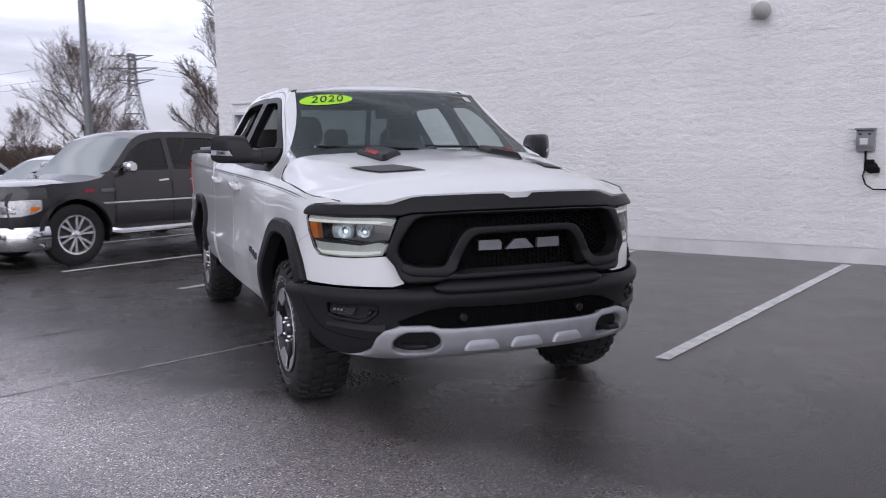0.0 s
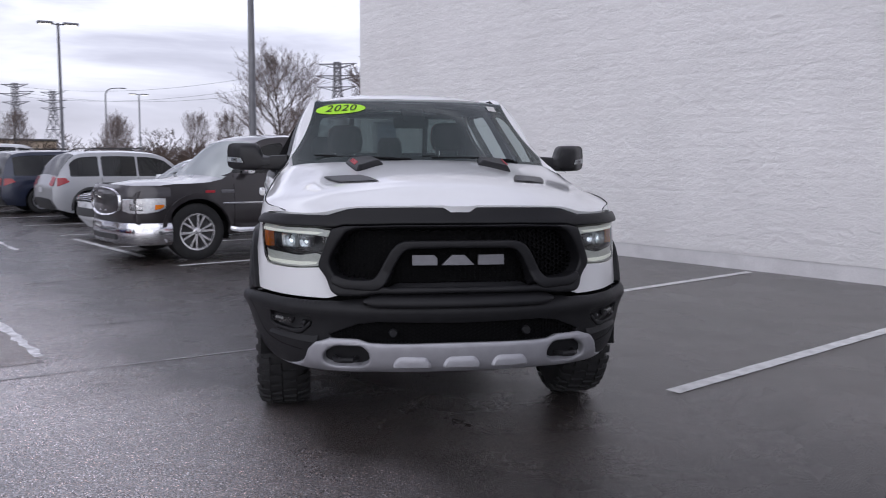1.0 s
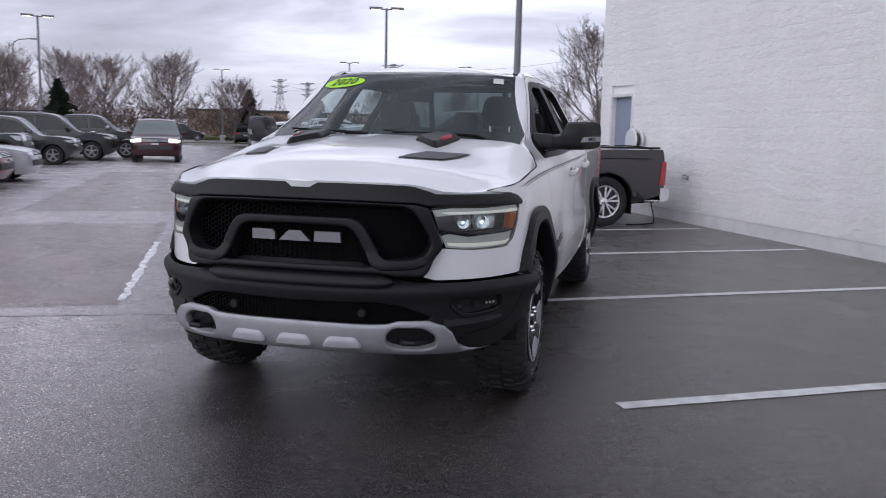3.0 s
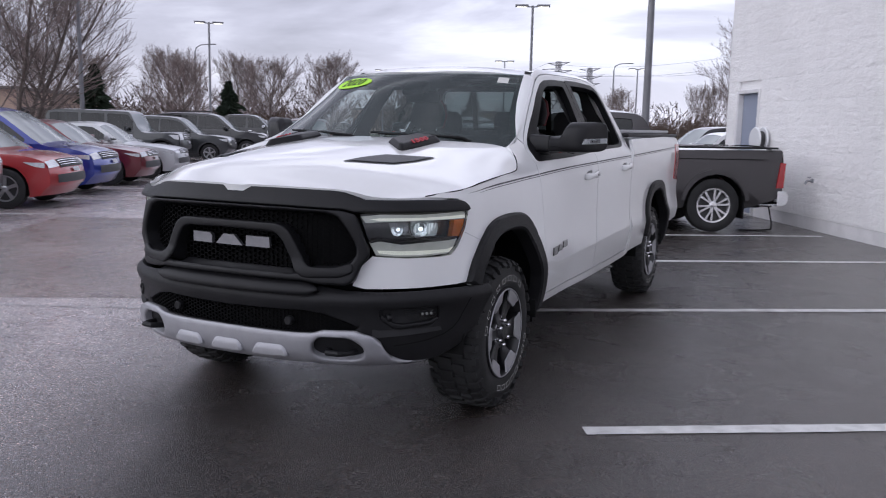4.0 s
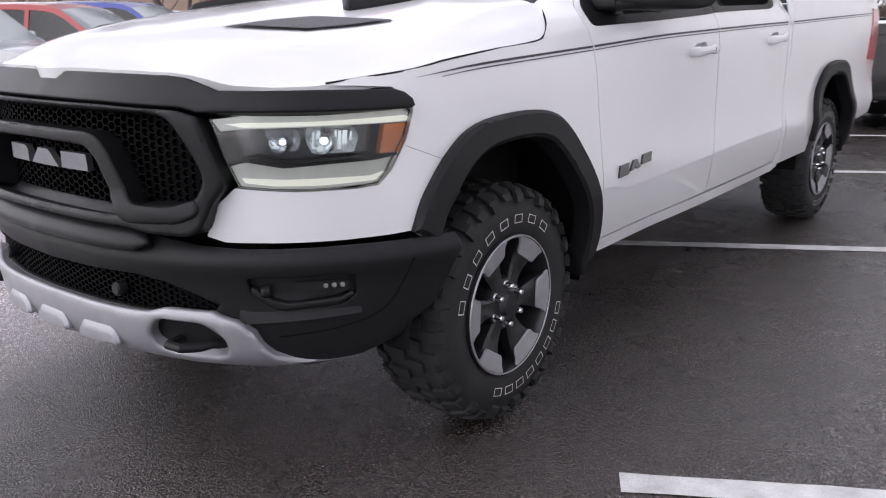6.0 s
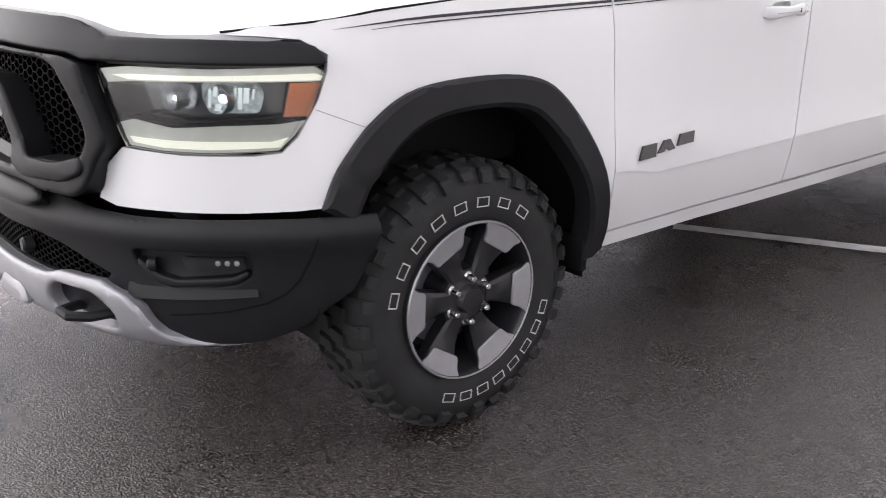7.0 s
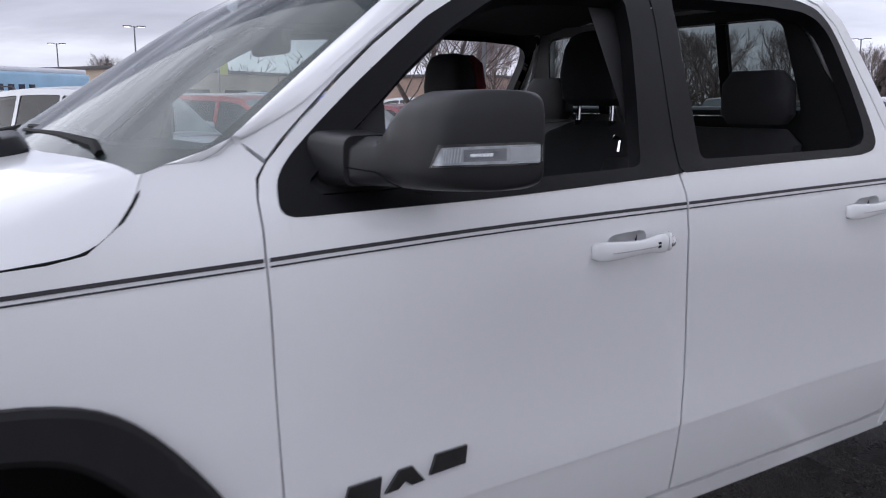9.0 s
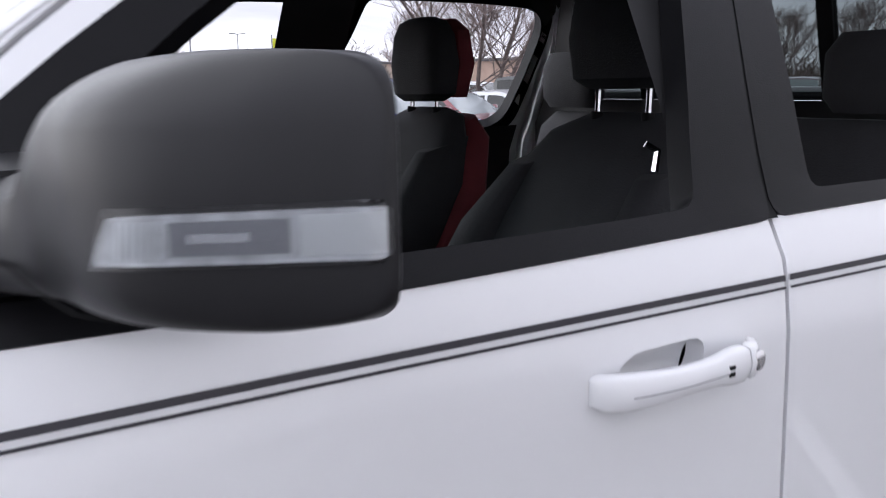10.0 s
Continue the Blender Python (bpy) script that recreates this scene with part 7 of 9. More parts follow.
    if pick:
        outline += [(edge(gl + 0.12)[0], belt - 0.01), (edge(tl)[0], belt - 0.01)] + [edge(t) for t in (11, 11.5, 12)]
    else:
        outline += [(edge(gl + 0.12)[0], belt - 0.01), (edge(tl)[0] - 0.02, belt - 0.01)] + [edge(t) for t in (tl, 11, 12)]
    outline.append((edge(13)[0], max(low, edge(13)[1])))
    outline += [(yb + ra + 0.02, low)] + arch(yb) + [(yb - ra - 0.02, low), (ya + ra + 0.02, low)] + arch(ya) + [(ya - ra - 0.02, low)]
    green = [(edge(gl)[0], belt - 0.012)] + [edge(lerp(gl, tp, k / 5)) for k in range(1, 6)] + [edge(t) for t in [tp + 0.25 * k for k in range(1, 4 * (rr - tp) + 1)]] + [edge(lerp(rr, tl, k / 4)) for k in range(1, 4)]
    green.append((edge(tl)[0], belt - 0.012))
    wins = []

    def roof_z(y):
        best = belt
        for k in range(60):
            p0, p1 = edge(lerp(gl, tl, k / 60)), edge(lerp(gl, tl, (k + 1) / 60))
            if min(p0[0], p1[0]) <= y <= max(p0[0], p1[0]):
                best = max(best, p0[1])
        return best
    for a, b in sh["win"]:
        y0, y1 = (a - 0.5) * L, (b - 0.5) * L
        n = 5
        topl = [(lerp(y0, y1, k / n), max(belt + 0.06, roof_z(lerp(y0, y1, k / n)) - 0.085)) for k in range(n + 1)]
        wins.append(rounded([(y0, belt + 0.02), (y1, belt + 0.02)] + topl[::-1], 0.03, 2))
    for sx in (1, -1):
        f = sx < 0
        body_side = part("body_side", skin(outline, side(sx), 0.16, lip=0.04, flip=f), body, e)
        pillar = part("window_pillar", skin(green, side(sx), 0.16, wins, 0.02, f), body if kind != "boxy" else body, e)
        for w in wins:
            part("side_window", skin(w, side(sx), 0.3, lip=0, flip=f, push=-0.012), M_CARGLASS, pillar, "dark side window")
        if lower:
            part("sill_cladding", skin([(ya + ra, low - 0.02), (yb - ra, low - 0.02), (yb - ra, low + 0.12), (ya + ra, low + 0.12)], side(sx), 0.25, lip=0.03, flip=f, push=0.01), lower, e)
            for yc in (ya, yb):
                ring = [(yc + ra * 1.13 * math.cos(a), wheel + ra * 1.13 * math.sin(a)) for a in [radians(-10 + 200 * k / 14) for k in range(15)]] + [(yc + ra * 0.99 * math.cos(a), wheel + ra * 0.99 * math.sin(a)) for a in [radians(190 - 200 * k / 14) for k in range(15)]]
                part("arch_trim", skin(ring, side(sx), 0.12, lip=0.03, flip=f, push=0.012), lower, e)
        if detail:
            seams = [(sh["win"][0][0] - 0.5) * L] + [(b - 0.5) * L + 0.02 for a, b in sh["win"][:2]]
            for k, ys in enumerate(seams):
                bottom = low + 0.10 if abs(ys - yb) > ra else wheel + ra + 0.05
                part("door_seam", skin([(ys - 0.005, bottom), (ys + 0.005, bottom), (ys + 0.005, belt), (ys - 0.005, belt)], side(sx), 0.2, lip=0, flip=f, push=0.003), M_BLACK, body_side)
            for ys in seams[1:]:
                part("door_handle", skin(rounded([(ys - 0.22, belt - 0.14), (ys - 0.06, belt - 0.13), (ys - 0.06, belt - 0.105), (ys - 0.22, belt - 0.115)], 0.008, 2), side(sx), 0.1, lip=0.02, flip=f, push=0.02), M_CHROME if grille is M_CHROME else body, body_side)
        ym = (sh["win"][0][0] - 0.5) * L + 0.18
        xm = half(ym, belt)
        part("door_mirror", loft([[(sx * (xm + dx), ym + dy * c1, belt + 0.07 + hz * s1) for c1, s1 in [(math.copysign(abs(math.cos(a)) ** 0.6, math.cos(a)), math.copysign(abs(math.sin(a)) ** 0.6, math.sin(a))) for a in [2 * math.pi * k / 12 for k in range(12)]]] for dx, dy, hz in ((-0.05, 0.04, 0.03), (0.06, 0.06, 0.05), (0.10, 0.075, 0.075), (0.20, 0.07, 0.075), (0.235, 0.05, 0.05))]), body if grille is not M_CHROME else M_CHROME, e)
        for yc in (ya, yb):
            car_wheel(e, half(yc, wheel) - 0.02, yc, wheel, 0.22, sx, spokes, rim=rim, two=two)
            part("wheel_well", loft([[(sx * xx, yc + ra * 1.02 * math.cos(a), wheel + ra * 1.02 * math.sin(a)) for a in [radians(-15 + 210 * k / 12) for k in range(13)]] for xx in (half(yc, wheel) - 0.03, W * 0.28)], caps=False, closed=False), M_BLACK, e)
        # lamps
        sg = (lambda a, b: (a, b)) if sx > 0 else (lambda a, b: (-b, -a))
        u0, u1 = sg(0.62, 0.985)
        if not wrap:
            lit = band(2.35, 2.92, u0, u1, lamps, "headlamp", "headlamp", 0.012, 4)
            ye, z0, z1 = edge(2.7)[0], edge(2.4)[1], edge(2.88)[1]
            part("side_lens", skin(rounded([(ye + 0.01, z0), (ye + 0.16, z0 + 0.02), (ye + 0.34, z1 + 0.005), (ye + 0.02, z1)], 0.02, 2), side(sx), 0.08, lip=0.02, flip=f, push=0.012), lamps, lit)
        if tail_tall:
            part("tail_lamp", skin([(L / 2 - 0.20, belt - 0.53), (L / 2 - 0.07, belt - 0.53), (L / 2 - 0.05, belt - 0.16), (L / 2 - 0.14, belt - 0.15)], side(sx), 0.1, lip=0.02, flip=f, push=0.012), M_RED, e, "tall red tail lamp")
            u0, u1 = sg(0.80, 0.99)
            band(12.03, 12.6, u0, u1, M_RED, "tail_lamp", "tall red tail lamp", 0.012, 3)
        else:
            u0, u1 = sg(0.68, 0.99)
            red = band(tl + 0.1, tl + 0.85, u0, u1, M_RED, "tail_lamp", "red tail lamp", 0.012, 4)
            yr, za, zb = edge(tl + 0.5)[0], edge(tl + 0.85)[1], edge(tl + 0.12)[1]
            part("side_lens", skin(rounded([(yr - 0.30, lerp(za, zb, 0.55)), (yr - 0.04, za), (yr - 0.05, zb), (yr - 0.22, zb)], 0.02, 2), side(sx), 0.08, lip=0.02, flip=f, push=0.014), M_RED, red)
    band(2.25, 2.9, -0.58, 0.58, grille, "grille", "front grille", 0.012, 8)
    for k in range(1, 4):
        band(2.25 + 0.16 * k, 2.30 + 0.16 * k, -0.56, 0.56, M_GREYCLAD if grille is M_CHROME else M_CHROME, "grille_bar", "", 0.02, 6)
    band(1.15, 1.75, -0.78, 0.78, M_GREYCLAD, "lower_grille", "", 0.01, 8)
    band(1.85, 2.12, -0.16, 0.16, M_PLATE, "number_plate", "plain front plate", 0.03, 3)
    band(lerp(tl, 12, 0.55), lerp(tl, 12, 0.75), -0.17, 0.17, M_PLATE, "number_plate", "plain rear plate", 0.02, 3)
    band(11.9, 13, -0.9, 0.9, M_GREYCLAD, "rear_bumper", "", 0.015, 8)
    part("underbody", box((0, 0, clear + 0.09), (W * 0.84, L * 0.86, 0.16)), M_BLACK, e)
    part("cabin", box((0, (sh["win"][0][0] + 0.22 - 0.5) * L, belt - 0.05), (W * 0.6, 0.25, 0.35), 0.05), M_SEAT, e)
    part("dash_top", box((0, (sh["win"][0][0] + 0.02 - 0.5) * L, belt - 0.12), (W * 0.72, 0.35, 0.1), 0.03), M_INTERIOR, e)
    if bar:
        for sx in (-1, 1):
            part("roof_rail", tube([(sx * W * 0.33, path[tp][0] + 0.25, H + 0.0), (sx * W * 0.33, path[tp][0] + 0.35, H + 0.05), (sx * W * 0.33, path[rr][0] - 0.4, H + 0.04), (sx * W * 0.33, path[rr][0] - 0.25, H - 0.03)], 0.014, 6), M_GREYCLAD, e)
    return e


def facing(n, d, way, z=0.0, turn=0.0):
    """Pose of a vehicle whose middle stands at (n, d): way '+n', '-n', '+d' or '-d' is where its nose points."""
    v = {"+n": WN, "-n": -WN, "+d": WD, "-d": -WD}[way]
    yaw = math.degrees(math.atan2(v.y, v.x)) + 90 + turn
    p = nd(n, d, z)
    return pose(p.x, p.y, p.z, 0, 0, yaw)


P_GRAPHITE = paint("graphite_paint", (0.042, 0.038, 0.041), 0.5)
P_SILVER = paint("silver_paint", (0.46, 0.47, 0.49), 0.4)
P_NAVY = paint("navy_paint", (0.012, 0.018, 0.045), 0.3)
P_RED = paint("red_paint", (0.33, 0.012, 0.015), 0.2)
P_BLUE = paint("blue_paint", (0.012, 0.03, 0.26), 0.3)
P_MAROON = paint("maroon_paint", (0.13, 0.012, 0.02), 0.4)
P_BLACK = paint("black_paint", (0.010, 0.010, 0.012), 0.2)
P_GUN = paint("gunmetal_paint", (0.035, 0.038, 0.04), 0.4)
P_PLAINWHITE = paint("plain_white_paint", (0.72, 0.73, 0.75), 0.0)

make_car("silver_suv", "silver mid-size sport utility vehicle parked beyond the pickup", "suv", "suv", (4.3, 1.74, 1.60), P_SILVER, facing(4.05, 16.4, "+n"), lower=M_GREYCLAD, bar=True)
make_car("navy_minivan", "dark navy minivan parked in a row", "minivan", "van", (4.8, 1.85, 1.62), P_NAVY, facing(4.05, 20.0, "+n"))
make_car("black_suv", "black sport utility vehicle parked in a row", "suv", "suv", (4.7, 1.85, 1.64), P_BLACK, facing(4.3, 24.2, "+n"), 0.37, 0.24, bar=True)
make_car("white_pickup", "white crew-cab pickup parked tail out in a row", "pickup truck", "pickup", (5.8, 2.0, 1.93), P_PLAINWHITE, facing(4.05, 30.5, "+n"), 0.40, 0.36, axles=(0.17, 0.79), tail_tall=True)
make_car("white_suv", "white sport utility vehicle parked in a far row", "suv", "suv", (4.8, 1.9, 1.78), P_PLAINWHITE, facing(3.9, 34.0, "+n"), bar=True)
make_car("white_sedan", "white sedan parked nose out beside the grey pickup", "car", "sedan", (4.8, 1.84, 1.46), P_PLAINWHITE, facing(3.75, 11.45, "-n"))
make_car("dark_suv", "dark grey sport utility vehicle parked in a far row", "suv", "suv", (4.8, 1.9, 1.75), P_GUN, facing(4.0, 37.4, "+n"))
make_car("silver_jeep", "silver sport utility vehicle with a slotted grille", "suv", "suv", (4.7, 1.9, 1.75), P_SILVER, facing(-7.75, 7.75, "+n"), lower=M_GREYCLAD)
make_car("red_minivan", "bright red minivan parked nose out", "minivan", "van", (4.95, 1.92, 1.68), P_RED, facing(-7.55, 10.45, "+n"))
make_car("blue_minivan", "bright blue minivan parked nose out", "minivan", "van", (5.1, 1.98, 1.75), P_BLUE, facing(-7.75, 13.1, "+n"))
make_car("maroon_sedan", "maroon sedan with a bold grille parked nose out", "car", "sedan", (5.0, 1.9, 1.50), P_MAROON, facing(-7.55, 15.85, "+n"), two=True)
make_car("silver_sedan", "silver sedan parked nose out", "car", "sedan", (4.8, 1.85, 1.46), P_SILVER, facing(-7.3, 18.5, "+n"))
make_car("boxy_suv", "dark grey boxy off-road vehicle parked nose out", "off-road vehicle", "boxy", (4.6, 1.88, 1.86), P_GUN, facing(-8.6, 25.3, "+n"), 0.40, 0.3, lower=M_TRIM, axles=(0.16, 0.80))
make_car("grey_suv", "grey sport utility vehicle parked nose out", "suv", "suv", (4.8, 1.9, 1.72), P_GUN, facing(-7.6, 28.4, "+n"), lower=M_GREYCLAD)
make_car("black_large_suv", "large black sport utility vehicle parked nose out", "suv", "suv", (5.4, 2.0, 1.90), P_BLACK, facing(-7.0, 32.5, "+n"), 0.38, 0.24, bar=True)
make_car("black_pickup", "black pickup parked nose out in a row", "pickup truck", "pickup", (5.8, 2.0, 1.9), P_BLACK, facing(-6.1, 35.5, "+n"), 0.40, 0.34, grille=M_CHROME, axles=(0.17, 0.79))
make_car("maroon_suv", "dark red sport utility vehicle with lit headlamps in the aisle", "suv", "suv", (4.8, 1.94, 1.76), paint("dark_maroon_paint", (0.055, 0.008, 0.012), 0.4), facing(-2.75, 32.5, "-d"), 0.37, 0.24, lamps=M_LITLAMP)

# grey pickup with chrome trim, backed up to the wall
grey = make_car("grey_pickup", "dark grey crew-cab pickup with chrome grille by the wall", "pickup truck", "pickup", (5.70, 2.0, 1.81), P_GRAPHITE, facing(3.55, 8.24, "-n"), 0.405, 0.36, grille=M_CHROME, rim=M_BRIGHTALLOY, two=True, axles=(0.1705, 0.7964), tail_tall=True, wrap=True, spokes=6)
for ob in list(grey.children):
    if ob.name.startswith("rear_bumper"):
        ob.data.materials[0] = M_CHROME


def corner_plan(s, out=0.0):
    """A point of the nose's plan: s runs from the middle (0) round the corner to the wheel opening (1)."""
    x = catmull((0, 0.35, 0.6, 0.72, 0.84, 1.0), (0.0, 0.52, 0.80, 0.905, 0.965, 0.99), abs(s))
    y = catmull((0, 0.35, 0.6, 0.72, 0.84, 1.0), (-2.86, -2.82, -2.73, -2.62, -2.46, -2.27), abs(s))
    return (math.copysign(x + out * abs(s), s), y - out * (1 - abs(s)))


part("front_bumper", loft([[corner_plan(s, o) + (z,) for o, z in ((-0.03, 0.25), (0.02, 0.29), (0.04, 0.39), (0.03, 0.49), (0.0, 0.55), (-0.08, 0.55), (-0.10, 0.27))] for s in [-1 + 0.05 * k for k in range(41)]]), M_CHROME, grey, "chrome front bumper")
part("bumper_intake", loft([[corner_plan(s, o) + (z,) for o, z in ((0.0, 0.31), (0.055, 0.32), (0.055, 0.39), (0.0, 0.40))] for s in [-0.3 + 0.05 * k for k in range(13)]]), M_GREYCLAD, grey)
part("nose_panel", loft([[corner_plan(s, o) + (z,) for o, z in ((-0.02, 0.53), (0.0, 0.57), (0.012, 0.70), (0.010, 0.90), (-0.01, 1.0), (-0.06, 1.06), (-0.16, 1.06), (-0.16, 0.53))] for s in [-1 + 0.05 * k for k in range(41)]]), P_GRAPHITE, grey)
for sx in (-1, 1):
    lamp = part("headlamp", loft([[corner_plan(sx * s, o) + (z,) for o, z in ((0.0, z0), (0.028, z0 + 0.015), (0.032, 0.5 * (z0 + z1)), (0.024, z1 - 0.015), (0.0, z1))] for s, z0, z1 in ((0.44, 0.70, 0.88), (0.55, 0.675, 0.89), (0.65, 0.67, 0.895), (0.75, 0.675, 0.90), (0.85, 0.70, 0.90), (0.93, 0.745, 0.895))]), M_CLEARLAMP, grey, "large clear headlamp")
    part("lamp_pod", loft([[corner_plan(sx * s, o) + (z,) for o, z in ((0.02, 0.72), (0.037, 0.735), (0.037, 0.82), (0.02, 0.785))] for s in (0.56, 0.61, 0.66, 0.71)]), M_REFLECTOR, lamp)
    part("amber_marker", loft([[corner_plan(sx * s, o) + (z,) for o, z in ((0.02, 0.73 + d), (0.037, 0.74 + d), (0.037, 0.80), (0.02, 0.81))] for s, d in ((0.82, 0.0), (0.87, 0.01), (0.91, 0.04))]), M_AMBER, lamp, "amber side marker")
part("rear_bumper", loft([[(x, 2.72 + dy - 0.05 * (abs(x) / 0.95) ** 4, z) for dy, z in ((0.0, 0.40), (0.14, 0.42), (0.17, 0.50), (0.16, 0.60), (0.10, 0.63), (0.0, 0.63))] for x in [-0.95 + 0.095 * k for k in range(21)]]), M_CHROME, grey, "chrome rear bumper")
part("grille_frame", loft([[(0.60 * math.cos(a) * sc, -2.865 + 0.05 * abs(math.cos(a)) + 0.02 * (1 - sc) * 8 - dy, 0.83 + 0.20 * math.copysign(abs(math.sin(a)) ** 0.6, math.sin(a)) * sc) for a in [2 * math.pi * k / 28 for k in range(28)]] for sc, dy in ((1.0, 0.0), (0.98, 0.035), (0.88, 0.035), (0.86, 0.0))], caps=False), M_CHROME, grey, "chrome grille frame")
for sx in (-1, 1):
    part("side_step", tube([(sx * 0.98, -1.4, 0.44), (sx * 1.03, -1.3, 0.42), (sx * 1.03, 0.55, 0.42), (sx * 0.98, 0.62, 0.44)], 0.045, 8), M_CHROME, grey, "chrome tubular side step")
    part("door_strip", box((sx * 1.003, -0.42, 0.80), (0.02, 2.2, 0.03), 0.006), M_CHROME, grey, "chrome door strip")
    part("fender_badge", box((sx * 0.99, -1.44, 0.97), (0.012, 0.20, 0.05), 0.004), M_BADGE, grey, "plain silver badge block")
    part("fender_badge", box((sx * 0.99, -1.70, 0.97), (0.012, 0.14, 0.035), 0.004), M_REDDIGIT, grey, "small red badge block")
    part("mud_flap", box((sx * 0.86, 2.14, 0.42), (0.24, 0.02, 0.42), 0.006), M_BLACK, grey, "black mud flap")
    for y in (-1.878, 1.69):
        part("arch_lip", skin([(y + 0.53 * math.cos(a), 0.42 + 0.53 * math.sin(a)) for a in [radians(8 + 164 * k / 16) for k in range(17)]] + [(y + 0.47 * math.cos(a), 0.42 + 0.47 * math.sin(a)) for a in [radians(172 - 164 * k / 16) for k in range(17)]], lambda yy, zz, sx=sx: (sx * (0.985 + 0.02 * (zz > 0)), yy, zz), 0.1, lip=0.05, flip=sx < 0), P_GRAPHITE, grey)
    part("bed_cap", box((sx * 0.90, 1.78, 1.27), (0.10, 1.72, 0.03), 0.008), M_TRIM, grey)
    part("bed_box_seam", box((sx * 0.985, 1.66, 1.10), (0.012, 1.6, 0.008), 0.002), M_BLACK, grey)
    fuel = lathe([(0.0, 0.0), (0.004, 0.0), (0.004, 0.078), (-0.01, 0.082)], 24)
    bmesh.ops.scale(fuel, vec=(sx, 1, 1), verts=fuel.verts)
    bmesh.ops.translate(fuel, vec=(sx * 0.992, 1.04, 0.93), verts=fuel.verts)
    part("fuel_door", fuel, P_GRAPHITE, grey)
part("exhaust_tip", tube([(0.55, 2.5, 0.40), (0.55, 2.78, 0.39)], 0.04, 12), M_CHROME, grey)
make_car("dark_grey_suv", "dark grey sport utility vehicle with roof aerial, parked", "suv", "suv", (4.9, 1.95, 1.86), P_GUN, facing(13.5, 17.0, "+n"), 0.37, 0.24, bar=True)
make_car("white_hatchback", "white hatchback parked behind the building's corner", "car", "sedan", (4.4, 1.78, 1.5), P_PLAINWHITE, facing(10.4, 19.3, "-n"))
make_car("dark_crossover", "dark crossover parked behind the building's corner", "suv", "suv", (4.6, 1.85, 1.68), P_BLACK, facing(11.0, 21.5, "-n"))
make_car("tail_on_suv", "black sport utility vehicle parked tail on", "suv", "suv", (4.7, 1.9, 1.76), P_BLACK, facing(-13.4, 8.6, "-n"), bar=True)
make_car("pale_suv", "pale grey sport utility vehicle in a further row", "suv", "suv", (4.7, 1.9, 1.72), P_GUN, facing(-13.6, 11.6, "-n"))
for k, (n, d, way, kd, pc, nm, lb) in enumerate([
        (2.5, 70.0, "+d", "boxy", P_GUN, "boxy_suv", "dark boxy off-road vehicle far across the car park"),
        (5.0, 71.0, "+d", "suv", P_BLACK, "black_suv", "black sport utility vehicle far across the car park"),
        (-3.0, 84.0, "+n", "van", P_BLACK, "dark_van", "dark van far across the car park"),
        (-10.0, 83.0, "+n", "suv", P_GUN, "dark_suv", "dark sport utility vehicle far across the car park"),
        (-9.5, 52.0, "+n", "sedan", P_MAROON, "maroon_sedan", "maroon sedan far across the car park"),
        (-7.5, 40.5, "+n", "sedan", P_GUN, "grey_sedan", "grey sedan parked in the far row"),
        (4.0, 40.8, "+n", "van", P_PLAINWHITE, "white_van", "white minivan parked in the far row"),
        (4.0, 44.0, "+n", "suv", P_PLAINWHITE, "white_suv", "white sport utility vehicle parked in the far row"),
        (4.0, 47.2, "+n", "sedan", P_GUN, "grey_sedan", "grey sedan parked in the far row"),
        (-24.0, 30.5, "+d", "sedan", P_PLAINWHITE, "white_sedan", "white sedan beyond the bare tree"),
        (-26.0, 37.0, "+d", "suv", P_SILVER, "silver_suv", "silver sport utility vehicle beyond the bare tree"),
        (-22.0, 44.0, "+d", "sedan", P_RED, "red_sedan", "red sedan in a further row"),
        (-15.5, 30.0, "-n", "suv", P_SILVER, "silver_suv", "silver sport utility vehicle in a further row"),
        (-15.5, 22.5, "-n", "sedan", P_PLAINWHITE, "white_sedan", "white sedan in a further row")]):
    make_car(nm, lb, "car" if kd == "sedan" else "suv" if kd in ("suv", "boxy") else "van", kd, (4.7, 1.88, 1.46 if kd == "sedan" else 1.76), pc, facing(n, d, way), detail=False)

# ---- lamp posts, trees, pylons, far buildings ----
M_POLE = mat("galvanised_pole", (0.20, 0.20, 0.215), 0.5, metal=0.3, vary=0.15, scale=4)
M_EBOX = mat("grey_enamel_box", (0.22, 0.22, 0.24), 0.45, vary=0.08, scale=8)
M_CONC = mat("concrete_base", (0.38, 0.37, 0.36), 0.8, vary=0.15, scale=6, bump=0.003, bump_scale=60)
M_BARK = mat("grey_brown_bark", (0.11, 0.09, 0.08), 0.9, vary=0.3, scale=9, bump=0.01, bump_scale=30)
M_TWIG = mat("bare_twigs", (0.19, 0.150, 0.140), 0.9, vary=0.3, scale=3)
M_SCRUB = mat("brown_scrub", (0.085, 0.060, 0.048), 0.95, vary=0.4, scale=0.6)
M_NEEDLE = mat("dark_conifer", (0.020, 0.034, 0.018), 0.9, vary=0.4, scale=3)
M_GRASS = mat("winter_grass", (0.075, 0.082, 0.032), 0.95, vary=0.4, scale=0.7, bump=0.02, bump_scale=20)
M_BRICK = mat("far_brick", (0.34, 0.25, 0.20), 0.85, vary=0.2, scale=0.8)
M_TAN = mat("tan_stucco", (0.48, 0.39, 0.30), 0.85, vary=0.15, scale=0.6)
M_FARROOF = mat("far_roof", (0.10, 0.095, 0.095), 0.8, vary=0.2, scale=0.5)
M_FARGLASS = mat("far_window", (0.03, 0.035, 0.04), 0.15)
M_PYLON = mat("pylon_steel", (0.24, 0.235, 0.25), 0.6, metal=0.3)
M_BANNER = mat("yellow_banner", (0.50, 0.52, 0.02), 0.6, vary=0.1, scale=3)
